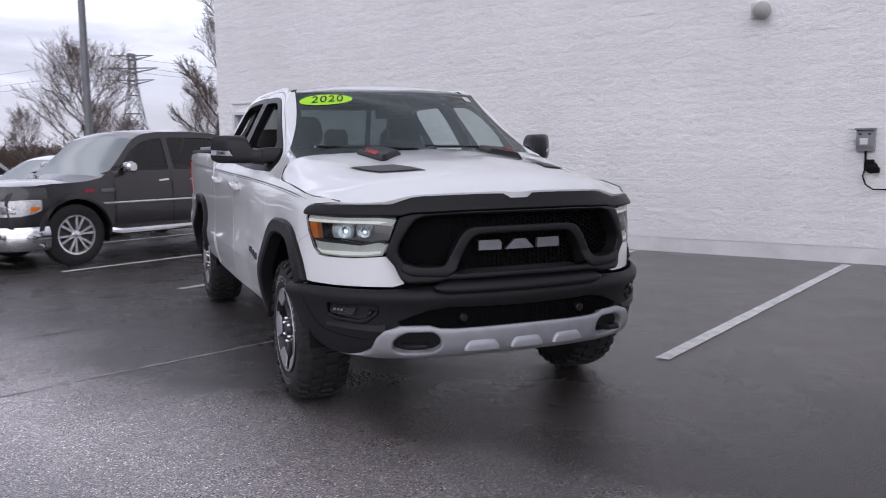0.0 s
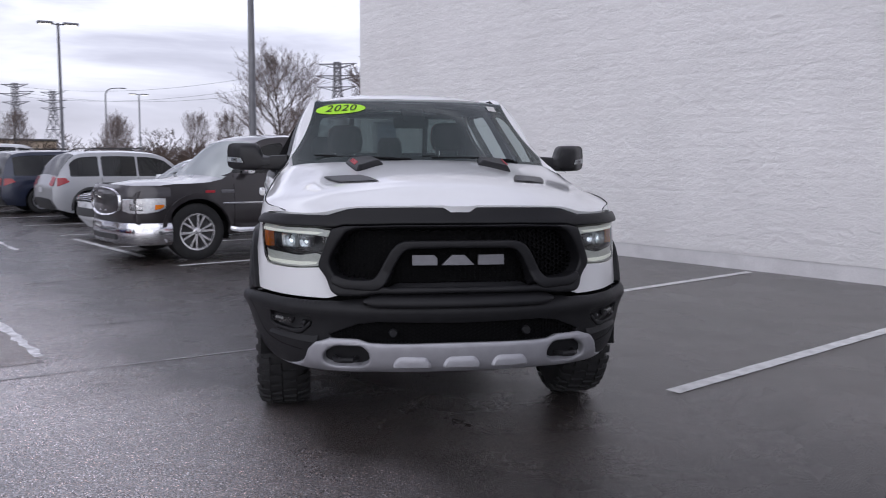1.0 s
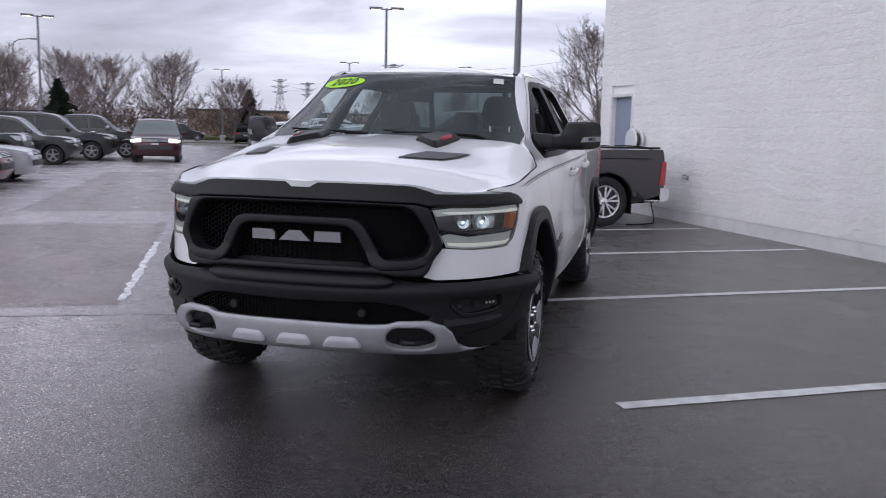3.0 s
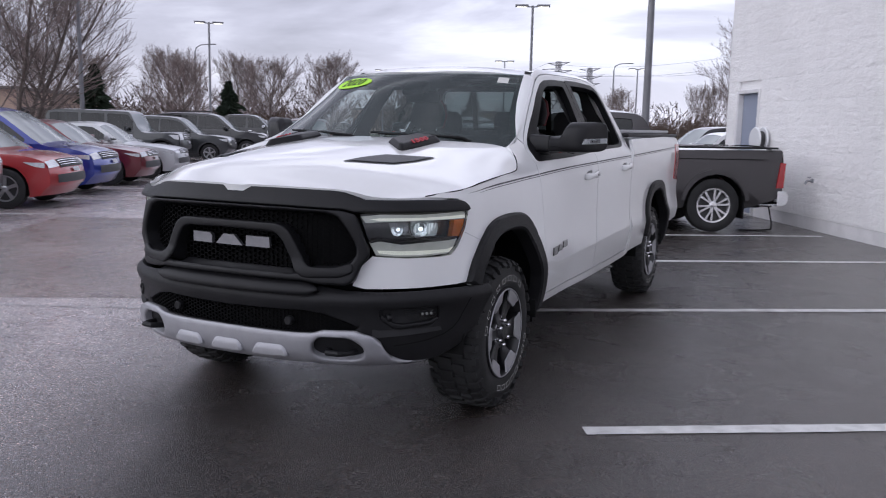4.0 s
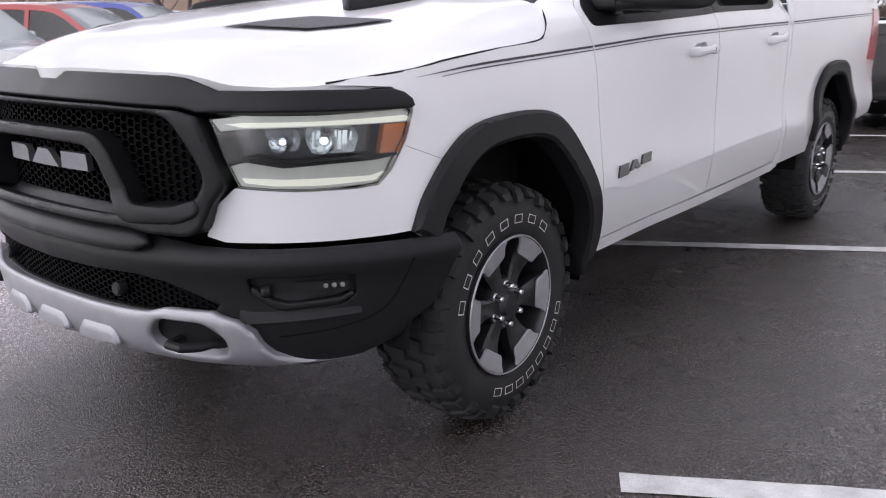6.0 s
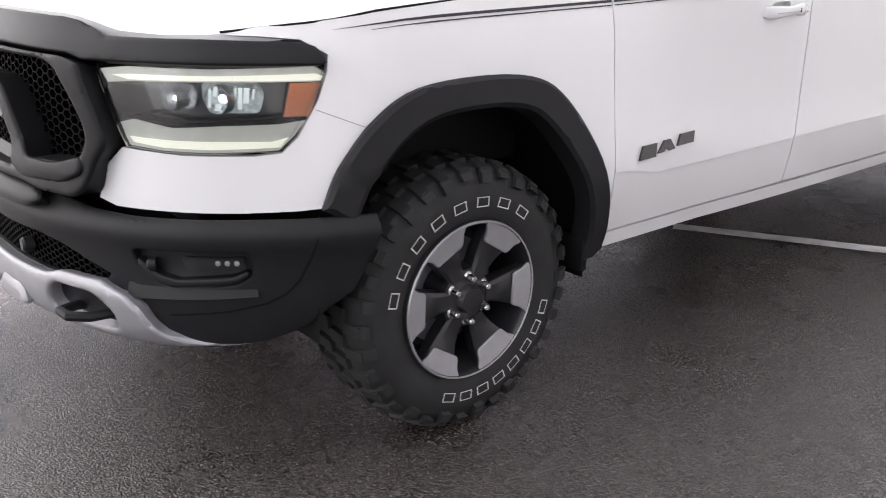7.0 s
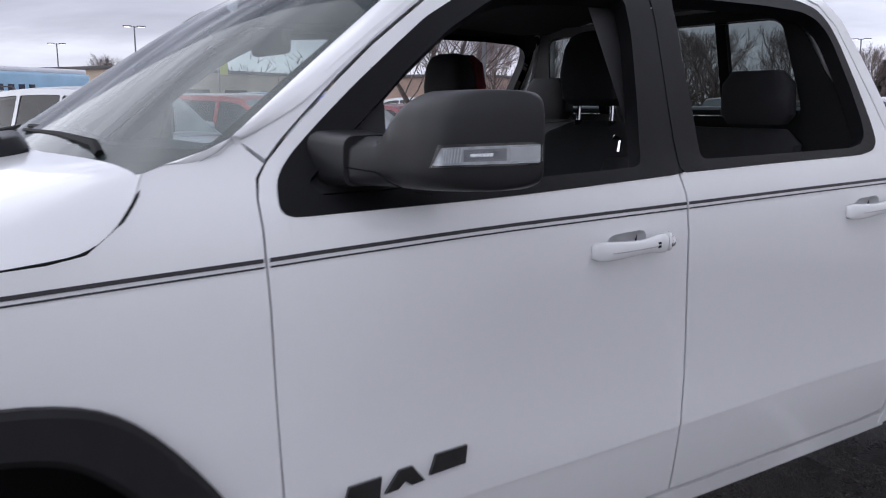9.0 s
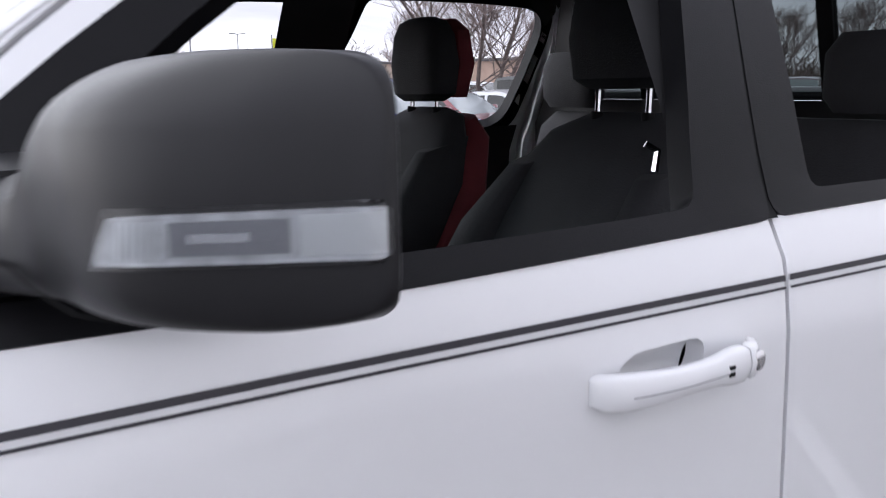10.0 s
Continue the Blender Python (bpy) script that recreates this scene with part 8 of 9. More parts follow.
M_BUS = mat("pale_blue_bus", (0.30, 0.50, 0.66), 0.35, coat=0.5, vary=0.12, scale=1.5)
M_LITHEAD = mat("lit_lamp_head", (0.8, 0.78, 0.7), 0.4, emit=(1.0, 0.92, 0.75), power=1.6)


def lamp_post(x, y, h, heads=2, turn=0.0, r=0.075):
    e = thing("lamp_post", "tall grey steel car park lamp post with flat twin heads", "lamp post", pose(x, y, 0, 0, 0, turn), "car park lamps")
    part("base", lathe([(0.0, 0.0), (0.0, 0.26), (0.62, 0.26), (0.66, 0.22), (0.66, 0.0)], 20, axis="z"), M_CONC, e, "round concrete base")
    part("pole", tube([(0, 0, 0.6), (0, 0, h * 0.5), (0, 0, h - 0.05)], [r, r * 0.88, r * 0.72], 12), M_POLE, e)
    for k in range(heads):
        s = 1 if k == 0 else -1
        part("arm", tube([(0, 0, h - 0.12), (s * 0.28, 0, h - 0.08)], 0.03, 6), M_POLE, e)
        hd = part("lamp_head", box((s * 0.50, 0, h - 0.06), (0.62, 0.34, 0.10), 0.03), M_POLE, e)
        part("lamp_glass", box((s * 0.50, 0, h - 0.122), (0.46, 0.24, 0.02), 0.004), M_LITHEAD, hd, "lit lamp glass")
    return e


def street_lamp(x, y, h, turn):
    e = thing("street_lamp", "grey street lamp with a curved arm", "lamp post", pose(x, y, 0, 0, 0, turn), "street lamps")
    part("pole", tube([(0, 0, 0), (0, 0, h * 0.6), (0, 0, h - 0.7), (0.15, 0, h - 0.25), (0.6, 0, h), (1.6, 0, h + 0.1)], [0.1, 0.085, 0.07, 0.06, 0.05, 0.045], 8), M_POLE, e)
    part("lamp_head", box((1.85, 0, h + 0.08), (0.6, 0.24, 0.12), 0.05), M_POLE, e)
    return e


lamp_post(-2.07, 17.39, 7.3, 2, 20, 0.10)
lamp_post(-11.13, 33.85, 7.2, 2, 20)
lamp_post(-24.4, 64.0, 7.2, 2, 20)
lamp_post(-41.1, 72.3, 7.2, 2, 30)
lamp_post(-30.9, 34.4, 7.2, 2, 40)
lamp_post(-22.6, 18.0, 7.2, 2, 40, 0.085)
lamp_post(-64.4, 15.8, 7.2, 2, 80)
lamp_post(-88.0, 14.0, 7.2, 2, 80)
lamp_post(-84.0, 25.0, 7.2, 2, 80)
lamp_post(-15.5, 75.0, 7.2, 2, 20)
street_lamp(-56.2, 61.4, 9.0, 20)
street_lamp(-22.3, 92.8, 9.0, 20)
street_lamp(-34.0, 100.0, 9.0, 20)
for x, y in ((-96.0, 31.5), (-70.0, 24.0)):
    e = thing("banner_post", "thin post with a yellow banner", "banner", pose(x, y, 0))
    part("pole", tube([(0, 0, 0), (0, 0, 6.2)], 0.06, 8), M_POLE, e)
    part("banner", box((0.0, 0.42, 4.9), (0.03, 0.7, 2.0), 0.005), M_BANNER, e, "yellow fabric banner")


def bare_tree(seed, h, r_crown, stems, trunk_r, lean, rmin, low=0.16, laterals=26):
    """A leafless tree: stems with laterals all the way up, each forking twice more into fine twigs. Thick wood and twigs are separate meshes."""
    rnd = random.Random(seed)
    wood, twigs = bmesh.new(), bmesh.new()

    def branch(p, d, length, r, depth, rise):
        k = 6 if depth == 0 else 4 if depth == 1 else 3
        pts, q, dd = [p], p, d.copy()
        for i in range(k):
            dd = (dd + Vector((rnd.uniform(-1, 1), rnd.uniform(-1, 1), rnd.uniform(-0.6, 0.6))) * (0.13 if depth < 2 else 0.09) + Vector((0, 0, rise))).normalized()
            q = q + dd * length / k
            pts.append(q)
        r = max(r, rmin)
        bm = wood if r > 0.028 else twigs
        add_tube(bm, pts, [lerp(r, max(rmin * 0.6, r * 0.35), i / k) for i in range(k + 1)], 5 if r > 0.04 else 3, caps=False)
        if depth >= 3:
            return
        n = (9, 6, 4)[depth]
        for j in range(n):
            t = lerp(0.25, 1.0, (j + rnd.uniform(0.1, 0.9)) / n) * k
            i = min(int(t), k - 1)
            base = pts[i].lerp(pts[i + 1], t - i)
            ax = (pts[i + 1] - pts[i]).normalized()
            a = rnd.uniform(0, 2 * math.pi)
            side = Vector((math.cos(a), math.sin(a), rnd.uniform(-0.3, 0.8)))
            side = (side - ax * side.dot(ax)).normalized()
            ang = rnd.uniform(0.35, 0.70)
            branch(base, (ax * math.cos(ang) + side * math.sin(ang)).normalized(), length * rnd.uniform(0.42, 0.64) * (1.15 - 0.45 * t / k), r * 0.5, depth + 1, 0.07)

    for s in range(stems):
        a = 2 * math.pi * s / stems + rnd.uniform(-0.4, 0.4)
        d = Vector((math.cos(a) * lean, math.sin(a) * lean, 1)).normalized()
        p = Vector((math.cos(a) * 0.15 * (stems > 1), math.sin(a) * 0.15 * (stems > 1), -0.05))
        k = 9
        pts = [p]
        for i in range(k):
            d = (d + Vector((rnd.uniform(-1, 1), rnd.uniform(-1, 1), 0.15)) * 0.10).normalized()
            pts.append(pts[-1] + d * h / k)
        add_tube(wood, pts, [max(rmin, trunk_r * (1 - i / k) ** 0.8) for i in range(k + 1)], 7, caps=False)
        for j in range(laterals):
            t = lerp(low, 0.98, (j + rnd.uniform(0, 1)) / laterals)
            i = min(int(t * k), k - 1)
            base = pts[i].lerp(pts[i + 1], t * k - i)
            a2 = j * 2.4 + rnd.uniform(-0.5, 0.5)
            up = lerp(0.35, 1.5, t)
            dd = Vector((math.cos(a2), math.sin(a2), up)).normalized()
            ln = r_crown * max(0.25, math.sin(math.pi * (0.22 + 0.70 * t))) * rnd.uniform(0.8, 1.15)
            branch(base, dd, ln, trunk_r * 0.42 * (1 - 0.6 * t), 0 if stems < 4 or j % 2 else 1, 0.07)
    return wood, twigs


def tree_proto(label, m, *shape):
    e = thing("bare_tree", label, "tree", m, "bare trees")
    wood, twigs = bare_tree(*shape)
    part("trunk", wood, M_BARK, e, "grey-brown forked trunk and limbs", 60)
    part("crown", twigs, M_TWIG, e, "fine leafless twigs", 0)["kind"] = "stuff"
    return e


big = tree_proto("large leafless multi-stem tree beyond the parked cars", pose(-25.5, 17.6, 0, 0, 0, 30), 4, 9.4, 4.2, 6, 0.095, 0.60, 0.005, 0.16, 18)
round_tree = tree_proto("leafless round-headed tree on the car park's edge", pose(-34.8, 52.9, 0), 11, 5.6, 3.3, 1, 0.14, 0.03, 0.005)
slim = tree_proto("broad leafless tree beyond the car park", pose(-2.4, 50.0, 0), 23, 7.0, 3.7, 1, 0.13, 0.03, 0.006)
corner_tree = tree_proto("leafless tree behind the building's corner", pose(1.9, 25.5, 0, 0, 0, 50), 31, 7.2, 1.7, 1, 0.12, 0.05, 0.006, 0.2, 20)
for x, y, s, a in ((-38.6, 50.2, 0.95, 80), (-41.5, 44.0, 0.9, 200), (-46.0, 47.0, 1.05, 130), (-52.0, 40.0, 1.0, 15), (-33.0, 60.0, 0.8, 300), (-92.0, 19.5, 0.9, 260), (-60.0, 52.0, 1.1, 100), (-47.0, 57.0, 1.1, 190)):
    t = copy_thing(round_tree, pose(x, y, 0, 0, 0, a) @ Matrix.Diagonal((s, s, s, 1)))
for x, y, s, a in ((-0.6, 31.0, 0.45, 40), (-20.0, 88.0, 0.9, 70), (-13.0, 96.0, 1.0, 150), (-6.5, 62.0, 0.75, 20), (-29.0, 84.0, 0.9, 240), (-1.5, 70.0, 0.9, 300), (6.0, 60.0, 1.0, 100), (-17.0, 72.0, 0.7, 200), (-58.0, 31.0, 1.0, 33), (-66.0, 36.0, 1.1, 90), (-43.0, 24.0, 0.9, 140)):
    t = copy_thing(slim, pose(x, y, 0, 0, 0, a) @ Matrix.Diagonal((s * 0.57, s * 0.57, s * 0.80, 1)))


def conifer(label, seed, h, r, m):
    rnd = random.Random(seed)
    e = thing("conifer", label, "tree", m, "conifers")
    part("trunk", tube([(0, 0, 0), (0, 0, h * 0.9)], [0.11, 0.02], 6), M_BARK, e)
    bm = bmesh.new()
    n = 900
    for k in range(n):
        t = (k / n) ** 0.8
        z = lerp(0.35, h, t)
        a = rnd.uniform(0, 2 * math.pi)
        rad = r * (1 - t) ** 0.8 * rnd.uniform(0.35, 1.0) * (1 + 0.28 * math.sin(3 * a + 9 * t + seed) + 0.2 * math.sin(26 * t)) + 0.05
        c = Vector((rad * math.cos(a), rad * math.sin(a), z))
        d = Vector((math.cos(a), math.sin(a), -0.35)).normalized()
        s = Vector((-math.sin(a), math.cos(a), 0))
        L, w = rnd.uniform(0.2, 0.42), rnd.uniform(0.06, 0.13)
        for tw in (0, 1):
            u = s if tw == 0 else s.cross(d)
            v = [bm.verts.new(p) for p in (c - d * L, c - d * L * 0.3 + u * w, c + d * L * 0.7, c - d * L * 0.3 - u * w)]
            bm.faces.new(v)
    part("crown", bm, M_NEEDLE, e, "dark green needles", 0)["kind"] = "stuff"
    return e


conifer("dark green conifer beyond the car park", 3, 4.6, 1.5, pose(-32.8, 62.0, 0))
conifer("dark green conifer beyond the car park", 5, 4.4, 1.4, pose(-27.6, 64.6, 0))
conifer("dark green conifer beyond the bare trees", 7, 4.2, 1.3, pose(-35.9, 42.0, 0))
conifer("dark green conifer beyond the bare trees", 9, 4.8, 1.5, pose(-39.5, 33.8, 0))

# scrub and far woods: many thin upright shoots
rnd = random.Random(77)
bm = bmesh.new()
for k in range(2400):
    a = radians(rnd.uniform(-16, 104))
    r = rnd.uniform(92, 165)
    x, y = -math.sin(a) * r, math.cos(a) * r
    h = rnd.uniform(1.6, 3.6) * (1.6 if rnd.random() < 0.2 else 1) * (1.5 if 0.5 < a < 1.3 else 1)
    u = Vector((math.cos(a), math.sin(a), 0))
    for i in range(26):
        f, g_ = rnd.uniform(-1, 1), rnd.random() ** 0.8
        wide = h * 0.42 * math.sqrt(max(0.05, 1 - (2 * g_ - 0.9) ** 2 * 0.8))
        c = Vector((x, y, 0)) + u * f * wide + Vector((0, rnd.uniform(-0.5, 0.5), g_ * h * 0.92))
        d = (u * (f + rnd.uniform(-0.6, 0.6)) + Vector((0, 0, rnd.uniform(0.6, 1.4)))).normalized() * rnd.uniform(0.25, 0.6)
        w = u.cross(Vector((0, 1, 0))).normalized() * 0.0 + u * rnd.uniform(0.03, 0.075)
        v = [bm.verts.new(p) for p in (c - d - w, c - d + w, c + d + w * 0.3, c + d - w * 0.3)]
        bm.faces.new(v)
solo("scrub", bm, M_SCRUB, "brown leafless scrub and woods on the horizon", "woods", kind="stuff", smooth=0)


def slab(pts, z0, z1, material, name, label, category):
    bm = bmesh.new()
    prism([(p[0], p[1]) for p in pts], lambda u, v, w: (u, v, z0 + w * 1.0), z1 - z0, 0.0, bm)
    return solo(name, bm, material, label, category, kind="structure", smooth=0)


def nds(pts):
    return [tuple(nd(a, b))[:2] for a, b in pts]


slab(nds([(-60, 64), (5, 64), (5, 70), (-60, 70)]), 0, 0.14, M_GRASS, "lawn", "strip of dull winter grass behind a kerb", "lawn")
slab(nds([(-60, 92), (60, 92), (60, 220), (-60, 220)]), 0, 0.3, M_GRASS, "lawn", "rough winter grass beyond the car park", "lawn")
slab(nds([(-21.5, 12), (-18.0, 12), (-18.0, 40), (-21.5, 40)]), 0, 0.14, M_GRASS, "lawn", "planted island with dull grass and bare trees", "lawn")
slab(nds([(-75, -20), (-62, -20), (-62, 60), (-75, 60)]), 0, 0.5, M_GRASS, "lawn", "low grass bank at the car park's edge", "lawn")
for pts in ([(-60, 63.85), (5.15, 63.85), (5.15, 64), (-60, 64)], [(-18.0, 12), (-17.85, 12), (-17.85, 40), (-18.0, 40)]):
    slab(nds(pts), 0, 0.15, M_CONC, "kerb", "pale concrete kerb", "kerb")


def far_building(name, label, n, d, w, dep, h, wall_mat, rows, cols, turn=0.0):
    p = nd(n, d)
    e = thing(name, label, "building", pose(p.x, p.y, 0, 0, 0, 30.3 + 90 + turn), "far buildings")
    wl_ = part("wall", box((0, 0, h / 2), (w, dep, h), 0.0), wall_mat, e)
    part("roof", box((0, 0, h + 0.15), (w + 0.5, dep + 0.5, 0.3), 0.02), M_FARROOF, e)
    part("fascia", box((0, dep / 2 + 0.05, h - 0.5), (w * 0.98, 0.1, 0.7), 0.0), M_TAN if wall_mat is M_BRICK else M_BRICK, e)
    for i in range(cols):
        for j in range(rows):
            x = (i + 0.5) / cols * w - w / 2
            z = (j + 0.5) / rows * (h - 1.2) + 0.2
            for sgn in (1, -1):
                part("window", box((x, sgn * (dep / 2 + 0.02), z), (w / cols * 0.6, 0.06, (h - 1.2) / rows * 0.6)), M_FARGLASS, wl_)
    return e


far_building("brick_building", "low brick building beyond the far car park", 4, 130, 20, 14, 3.7, M_BRICK, 1, 9)
far_building("tan_building", "low tan building with dark windows beyond the far car park", 26, 155, 40, 16, 3.9, M_TAN, 1, 10)
far_building("brick_building", "low brick building behind bare trees", -40, 92, 26, 12, 4.2, M_BRICK, 1, 6)
far_building("tan_building", "low tan building behind bare trees", -62, 70, 34, 12, 4.4, M_TAN, 1, 6)
far_building("grey_building", "long low grey building in the distance", -120, 10, 70, 18, 5.0, M_FARROOF, 1, 12, 90)


def pylon(x, y, h, turn):
    e = thing("pylon", "tall steel lattice power pylon in the distance", "pylon", pose(x, y, 0, 0, 0, turn), "pylons")
    bm = bmesh.new()
    lv = [0, 0.25, 0.45, 0.62, 0.75, 0.86, 0.95, 1.0]
    wd = [0.14, 0.10, 0.07, 0.045, 0.035, 0.03, 0.03, 0.028]
    rings = [[Vector((sx * w * h, sy * w * h, l * h)) for sx, sy in ((-1, -1), (1, -1), (1, 1), (-1, 1))] for l, w in zip(lv, wd)]
    r = h * 0.0045
    for a, b in zip(rings, rings[1:]):
        for i in range(4):
            j = (i + 1) % 4
            for p, q_ in ((a[i], b[i]), (a[i], b[j]), (a[j], b[i]), (b[i], b[j])):
                add_tube(bm, [p, q_], r, 3, caps=False)
    part("tower", bm, M_PYLON, e, "", 0)
    for z, w in ((0.76, 0.20), (0.87, 0.24), (0.985, 0.20)):
        bm = bmesh.new()
        for s in (-1, 1):
            for sy in (-1, 1):
                add_tube(bm, [(0, sy * 0.03 * h, z * h), (s * w * h, 0, z * h + 0.004 * h)], r, 3, caps=False)
                add_tube(bm, [(0, sy * 0.03 * h, z * h - 0.045 * h), (s * w * h, 0, z * h + 0.004 * h)], r, 3, caps=False)
        part("cross_arm", bm, M_PYLON, e, "", 0)
    return e


PYL = [(9.0, 250.0, 30, -20), (-112.0, 348.0, 30, -20), (-105.0, 372.0, 29, -20), (-216.0, 455.0, 30, -20), (-205.0, 470.0, 29, -20)]
for p in PYL:
    pylon(*p)
for (x0, y0), (x1, y1) in (((130, 215), (9, 250)), ((9, 250), (-112, 348)), ((-112, 348), (-216, 455))):
    for off, z in ((-6, 26), (6, 26), (-5, 29.5)):
        pts = []
        for k in range(13):
            t = k / 12
            pts.append((lerp(x0, x1, t) + off, lerp(y0, y1, t), z - 5 * 4 * t * (1 - t)))
        solo("power_line", tube(pts, 0.05, 3), M_PYLON, "thin sagging power line", "cable", "power lines")

# long pale-blue bus across the car park: plain bars stand for its writing
bp = nd(-28.5, 19.5)
bus = thing("bus", "pale blue and white bus parked across the car park", "bus", pose(bp.x, bp.y, 0, 0, 0, 30.3 + 90 + 8))
part("body", box((0, 0, 1.55), (10.5, 2.4, 2.3), 0.15, None, 3), M_BUS, bus)
part("roof", box((0, 0, 2.78), (10.3, 2.2, 0.22), 0.09, None, 3), P_PLAINWHITE, bus)
for sgn in (1, -1):
    for k in range(9):
        part("letter_bar", box((-2.2 + 0.52 * k, sgn * 1.205, 2.0), (0.30, 0.02, 0.42)), P_NAVY, bus, "dark blue letter bar")
    for x in (-3.4, 3.3):
        bmw = lathe([(-0.25, 0.0), (-0.25, 0.46), (-0.02, 0.48), (0.0, 0.4), (0.0, 0.0)], 24)
        bmesh.ops.rotate(bmw, cent=(0, 0, 0), matrix=Matrix.Rotation(radians(90 * sgn), 3, "Z"), verts=bmw.verts)
        bmesh.ops.translate(bmw, vec=(x, sgn * 1.19, 0.48), verts=bmw.verts)
        part("wheel", bmw, M_RUBBER, bus)

# ---- building details and the wall's blocks ----
def wall_pose(d, z, n=None):
    p = nd(WALL_N if n is None else n, d, z)
    return Matrix.Translation(p) @ Matrix(((WD.x, -WN.x, 0, 0), (WD.y, -WN.y, 0, 0), (0, 0, 1, 0), (0, 0, 0, 1)))


# local axes on the wall: x along it, y out from it, z up
door = thing("service_door", "grey-blue steel service door in a white frame", "door", wall_pose((DOOR_D0 + DOOR_D1) / 2, 0), kind="structure")
dw = DOOR_D1 - DOOR_D0
part("door_leaf", box((0, -0.10, 1.12), (dw - 0.10, 0.05, 2.20), 0.004), M_DOORGREY, door)
for s in (-1, 1):
    part("door_frame", box((s * (dw / 2 - 0.03), -0.05, 1.13), (0.06, 0.16, 2.26), 0.004), M_FOOT, door)
part("door_frame", box((0, -0.05, 2.24), (dw - 0.122, 0.16, 0.06), 0.004), M_FOOT, door)
part("door_handle", tube([(-0.34, -0.06, 1.02), (-0.34, 0.0, 1.02), (-0.24, 0.0, 1.02)], 0.012, 8), M_CHROME, door)
part("threshold", box((0, -0.05, 0.012), (dw - 0.13, 0.2, 0.024)), M_CONC, door)

ebox = thing("electrical_box", "grey electrical outlet box with conduit on the wall", "electrical box", wall_pose(-1.03, 1.49))
part("housing", box((0, 0.05, 0), (0.20, 0.10, 0.25), 0.012), M_EBOX, ebox)
part("cover", box((0, 0.108, 0.01), (0.17, 0.014, 0.18), 0.008), M_EBOX, ebox)
part("sticker", box((0.01, 0.117, -0.01), (0.085, 0.004, 0.075), 0.001), M_FOOT, ebox, "plain white sticker")
for s in (-1, 1):
    part("latch", box((s * 0.05, 0.118, 0.075), (0.03, 0.012, 0.02), 0.004), M_TRIMGREY, ebox)
part("cap", box((0, 0.075, 0.135), (0.22, 0.15, 0.02), 0.006), M_EBOX, ebox)
part("conduit", tube([(0.0, 0.03, -0.12), (0.0, 0.03, -0.34)], 0.014, 8), M_BLACK, ebox)
plug = thing("power_inlet", "black round power plug hanging from a cable", "plug", wall_pose(-1.10, 1.17))
bm = lathe([(0.0, 0.0), (0.0, 0.066), (0.03, 0.072), (0.06, 0.06), (0.065, 0.05), (0.10, 0.045), (0.11, 0.0)], 20)
bmesh.ops.rotate(bm, cent=(0, 0, 0), matrix=Matrix.Rotation(radians(90), 3, "Z"), verts=bm.verts)
part("socket", bm, M_BLACK, plug)
part("lug", box((-0.06, 0.05, -0.03), (0.07, 0.05, 0.07), 0.012), M_BLACK, plug)
part("hinge_lid", box((0.01, 0.06, 0.07), (0.09, 0.06, 0.05), 0.012), M_BLACK, plug)
cab_pts = [(0.0, 0.03, -0.34), (0.02, 0.05, -0.42), (-0.02, 0.07, -0.52), (-0.10, 0.06, -0.58), (-0.24, 0.05, -0.58), (-0.40, 0.04, -0.5), (-0.5, 0.04, -0.3)]
cable = tagged(new("cable", finish("cable", tube(cab_pts, 0.010, 6), M_BLACK)), "black cable hanging in a loop below the outlet", "cable")
cable.matrix_world = wall_pose(-1.03, 1.49)
wlamp = thing("wall_lamp", "round beige bulkhead lamp on the block wall", "wall lamp", wall_pose(0.20, 3.12))
bm = bmesh.new()
bmesh.ops.create_uvsphere(bm, u_segments=24, v_segments=14, radius=0.112)
bmesh.ops.scale(bm, vec=(1, 1.05, 1), verts=bm.verts)
bmesh.ops.translate(bm, vec=(0, 0.14, 0), verts=bm.verts)
part("globe", bm, M_CONC, wlamp, "beige globe")
part("bracket", box((0.07, 0.02, 0.03), (0.2, 0.06, 0.2), 0.02), M_FOOT, wlamp)
tap = thing("wall_tap", "small brass garden tap on the wall", "tap", wall_pose(7.73, 0.77))
part("spout", tube([(0, 0.0, 0), (0, 0.10, 0), (0, 0.13, -0.05)], 0.018, 8), M_SILVER, tap)
part("handle", tube([(-0.04, 0.07, 0.05), (0.04, 0.07, 0.05)], 0.012, 6), M_SILVER, tap)
part("flange", box((0, 0.012, 0), (0.07, 0.02, 0.07), 0.006), M_SILVER, tap)
reel = thing("hose_reel", "white round hose reel on the wall beside the door", "hose reel", wall_pose(9.42, 1.38))
for y in (0.06, 0.20):
    bm = lathe([(y - 0.02, 0.0), (y - 0.02, 0.20), (y, 0.22), (y + 0.02, 0.20), (y + 0.02, 0.0)], 24)
    bmesh.ops.rotate(bm, cent=(0, 0, 0), matrix=Matrix.Rotation(radians(90), 3, "Z"), verts=bm.verts)
    part("reel_disc", bm, P_PLAINWHITE, reel)
bm = lathe([(0.06, 0.0), (0.06, 0.15), (0.20, 0.15), (0.20, 0.0)], 20)
bmesh.ops.rotate(bm, cent=(0, 0, 0), matrix=Matrix.Rotation(radians(90), 3, "Z"), verts=bm.verts)
part("hose", bm, M_GREYCLAD, reel, "coiled grey hose")
gcable = tagged(new("ground_cable", finish("ground_cable", tube([tuple(nd(6.28, 7.7, 0.42)), tuple(nd(6.32, 7.62, 0.12)), tuple(nd(6.3, 7.58, 0.02)), tuple(nd(6.15, 7.52, 0.014)), tuple(nd(5.95, 7.48, 0.014)), tuple(nd(5.75, 7.5, 0.014))], 0.012, 6), M_BLACK)), "black cable lying on the asphalt by the wall", "cable")

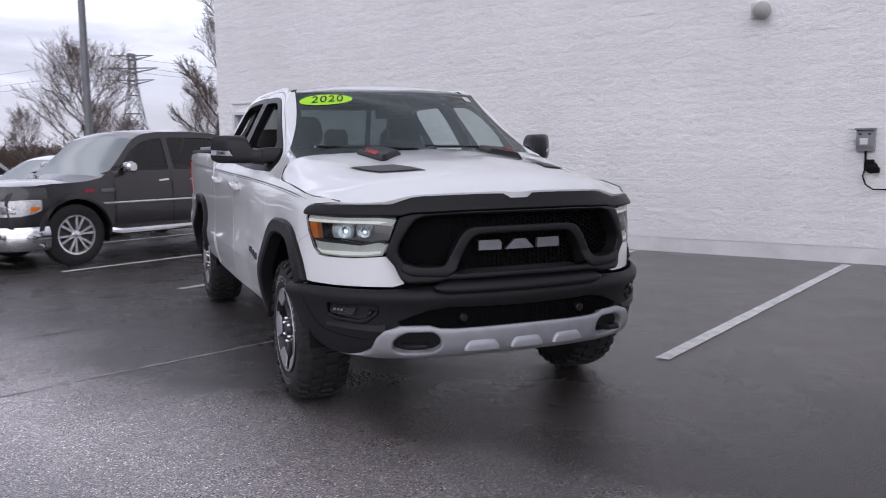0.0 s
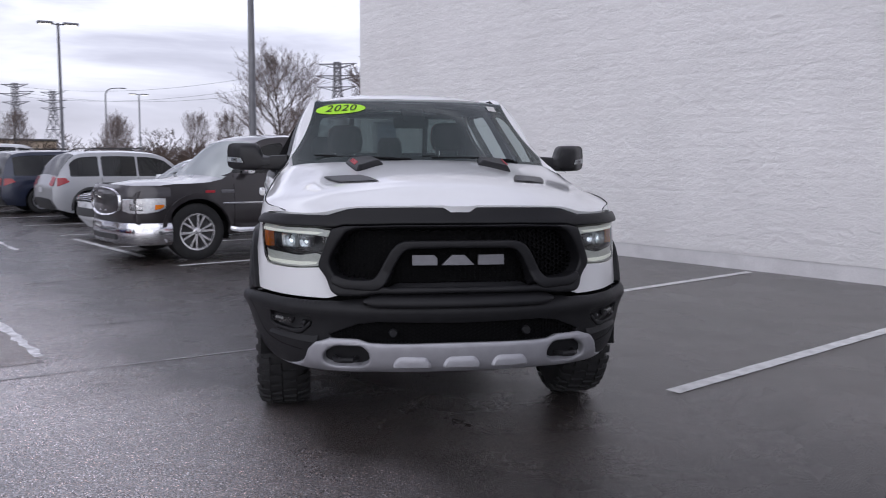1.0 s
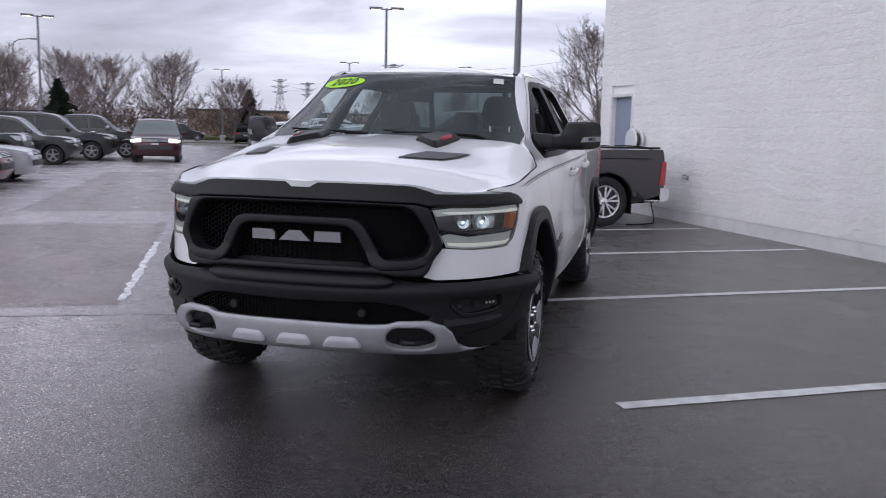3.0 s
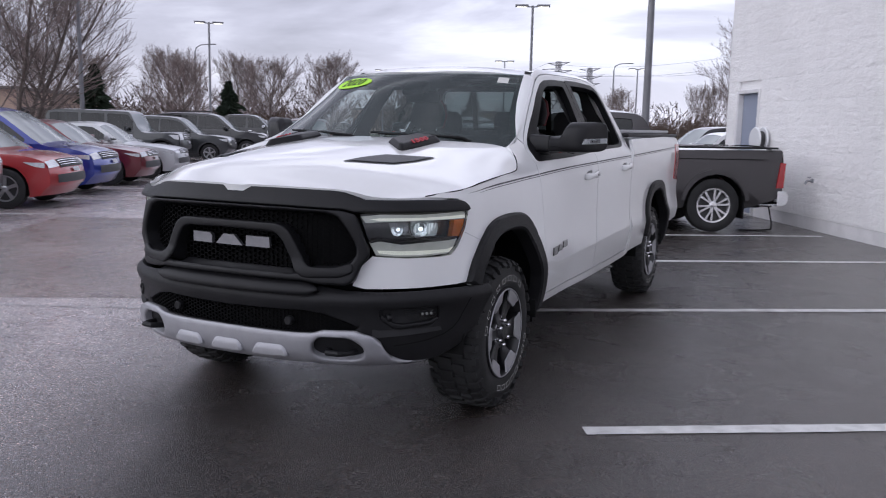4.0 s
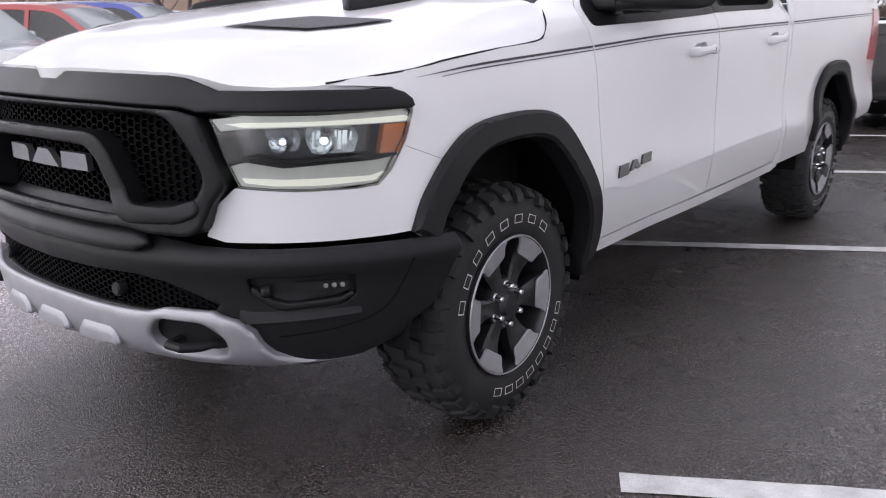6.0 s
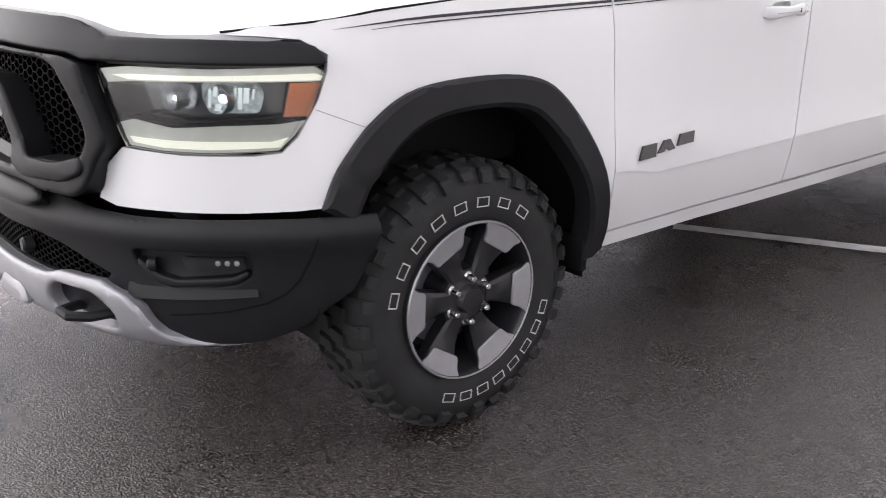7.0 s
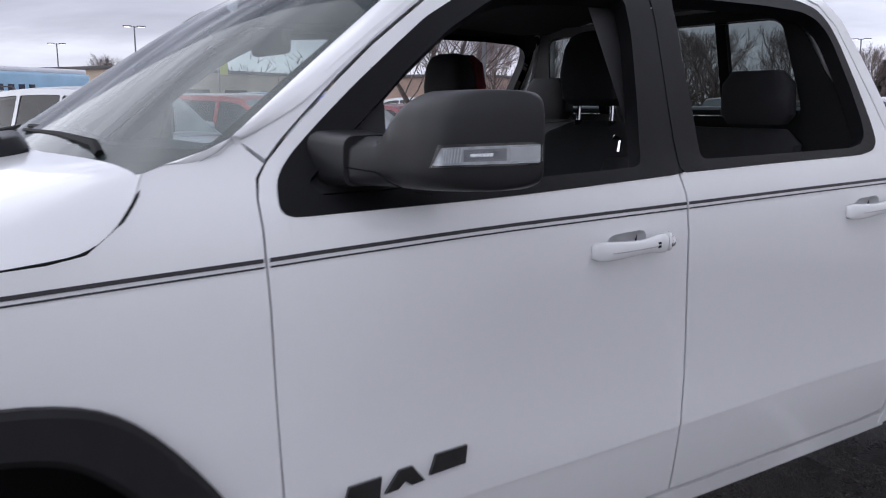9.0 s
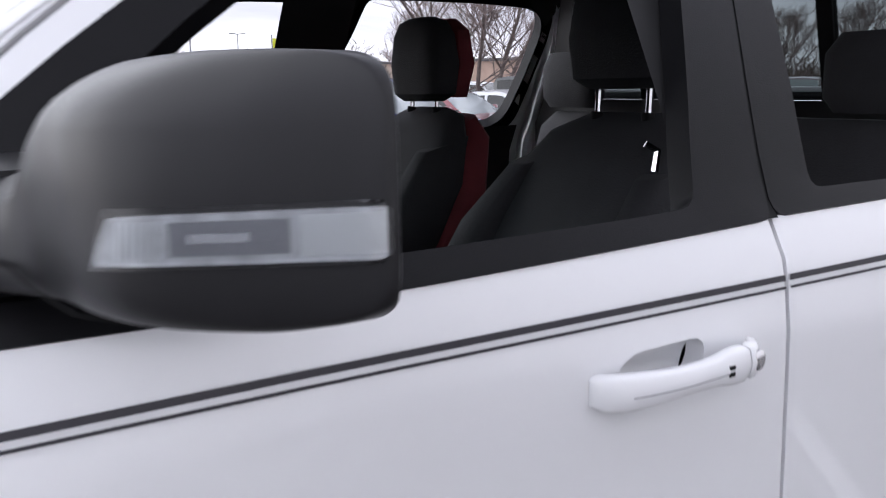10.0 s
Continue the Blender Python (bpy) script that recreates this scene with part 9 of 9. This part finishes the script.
footing = bmesh.new()
wall_box(WALL_N + 0.005, WALL_N + 0.035, WALL_D0, DOOR_D0 - 0.004, 0.0, 0.20, footing)
wall_box(WALL_N + 0.005, WALL_N + 0.035, DOOR_D1 + 0.004, WALL_D1, 0.0, 0.20, footing)
solo("wall_footing", footing, M_FOOT, "smooth white painted footing strip", "footing", kind="structure", smooth=0)

BW_, BH_ = 0.4064, 0.2032


def block_mesh(bm, x0, z0, w, h, rnd, amp=0.013, nx=9, nz=5):
    """One split-face block: rough broken face with tight edges, x along, y out, z up."""
    g = 0.0005
    rows = []
    ph = rnd.uniform(0, 100)
    for j in range(nz + 1):
        row = []
        for i in range(nx + 1):
            u, v = i / nx, j / nz
            rim = min(1.0, 0.74 + min(v, 1 - v) * 5.0)
            rimx = min(1.0, min(u, 1 - u) * 7.0)
            p = Vector(((x0 + u * w) * 9 + ph, z0 * 9 + v * h * 24, ph))
            y = amp * (noise.noise(p) * 0.9 + noise.noise(p * 2.7) * 0.55) * rim * rimx + 0.006 * rim
            row.append(bm.verts.new((x0 + g + u * (w - 2 * g), y - 0.004 * (1 - rim), z0 + g * 1.6 + v * (h - 3.2 * g))))
        rows.append(row)
    for a, b in zip(rows, rows[1:]):
        for i in range(nx):
            bm.faces.new((a[i + 1], a[i], b[i], b[i + 1]))
    ring = rows[0] + [r[-1] for r in rows[1:]] + rows[-1][-2::-1] + [r[0] for r in rows[-2:0:-1]]
    back = [bm.verts.new((v.co.x, -0.038, v.co.z)) for v in ring]
    for i in range(len(ring)):
        j = (i + 1) % len(ring)
        bm.faces.new((ring[j], ring[i], back[i], back[j]))


rnd = random.Random(5)
variants = []
for k in range(12):
    bm = bmesh.new()
    block_mesh(bm, -BW_ / 2, -BH_ / 2, BW_, BH_, rnd)
    variants.append(finish("block", bm, M_BLOCK, 60))
rest = bmesh.new()
rows_n = int((WALL_H - 0.2) / BH_)
near = 0
for j in range(rows_n):
    z = 0.2 + j * BH_
    shift = 0.0 if j % 2 else BW_ / 2
    i = 0
    d = WALL_D0 + shift
    while d + BW_ <= WALL_D1 + 0.001:
        hit_door = d + BW_ > DOOR_D0 - 0.002 and d < DOOR_D1 + 0.002 and z < DOOR_TOP
        if not hit_door:
            if -1.6 <= d <= 6.6 and z < 3.0 and near < 300:
                ob = new("block", variants[rnd.randrange(12)])
                ob.matrix_world = wall_pose(d + BW_ / 2, z + BH_ / 2)
                ob.parent = wall_front
                near += 1
            elif d > -9.5:
                block_mesh(rest, d, z, BW_, BH_, rnd, nx=6, nz=4)
        else:
            a0, a1 = d, min(d + BW_, DOOR_D0)
            if a1 - a0 > 0.05:
                block_mesh(rest, a0, z, a1 - a0, BH_, rnd, nx=4, nz=4)
            a0, a1 = max(d, DOOR_D1), d + BW_
            if a1 - a0 > 0.05:
                block_mesh(rest, a0, z, a1 - a0, BH_, rnd, nx=4, nz=4)
        d += BW_
    if WALL_D1 - d > 0.05:
        block_mesh(rest, d, z, WALL_D1 - d, BH_, rnd, nx=4, nz=4)
blocks = part("blocks", rest, M_BLOCK, wall_front, "white painted split-face blocks", 60)
blocks.matrix_world = wall_pose(0, 0)
blocks["kind"] = "stuff"
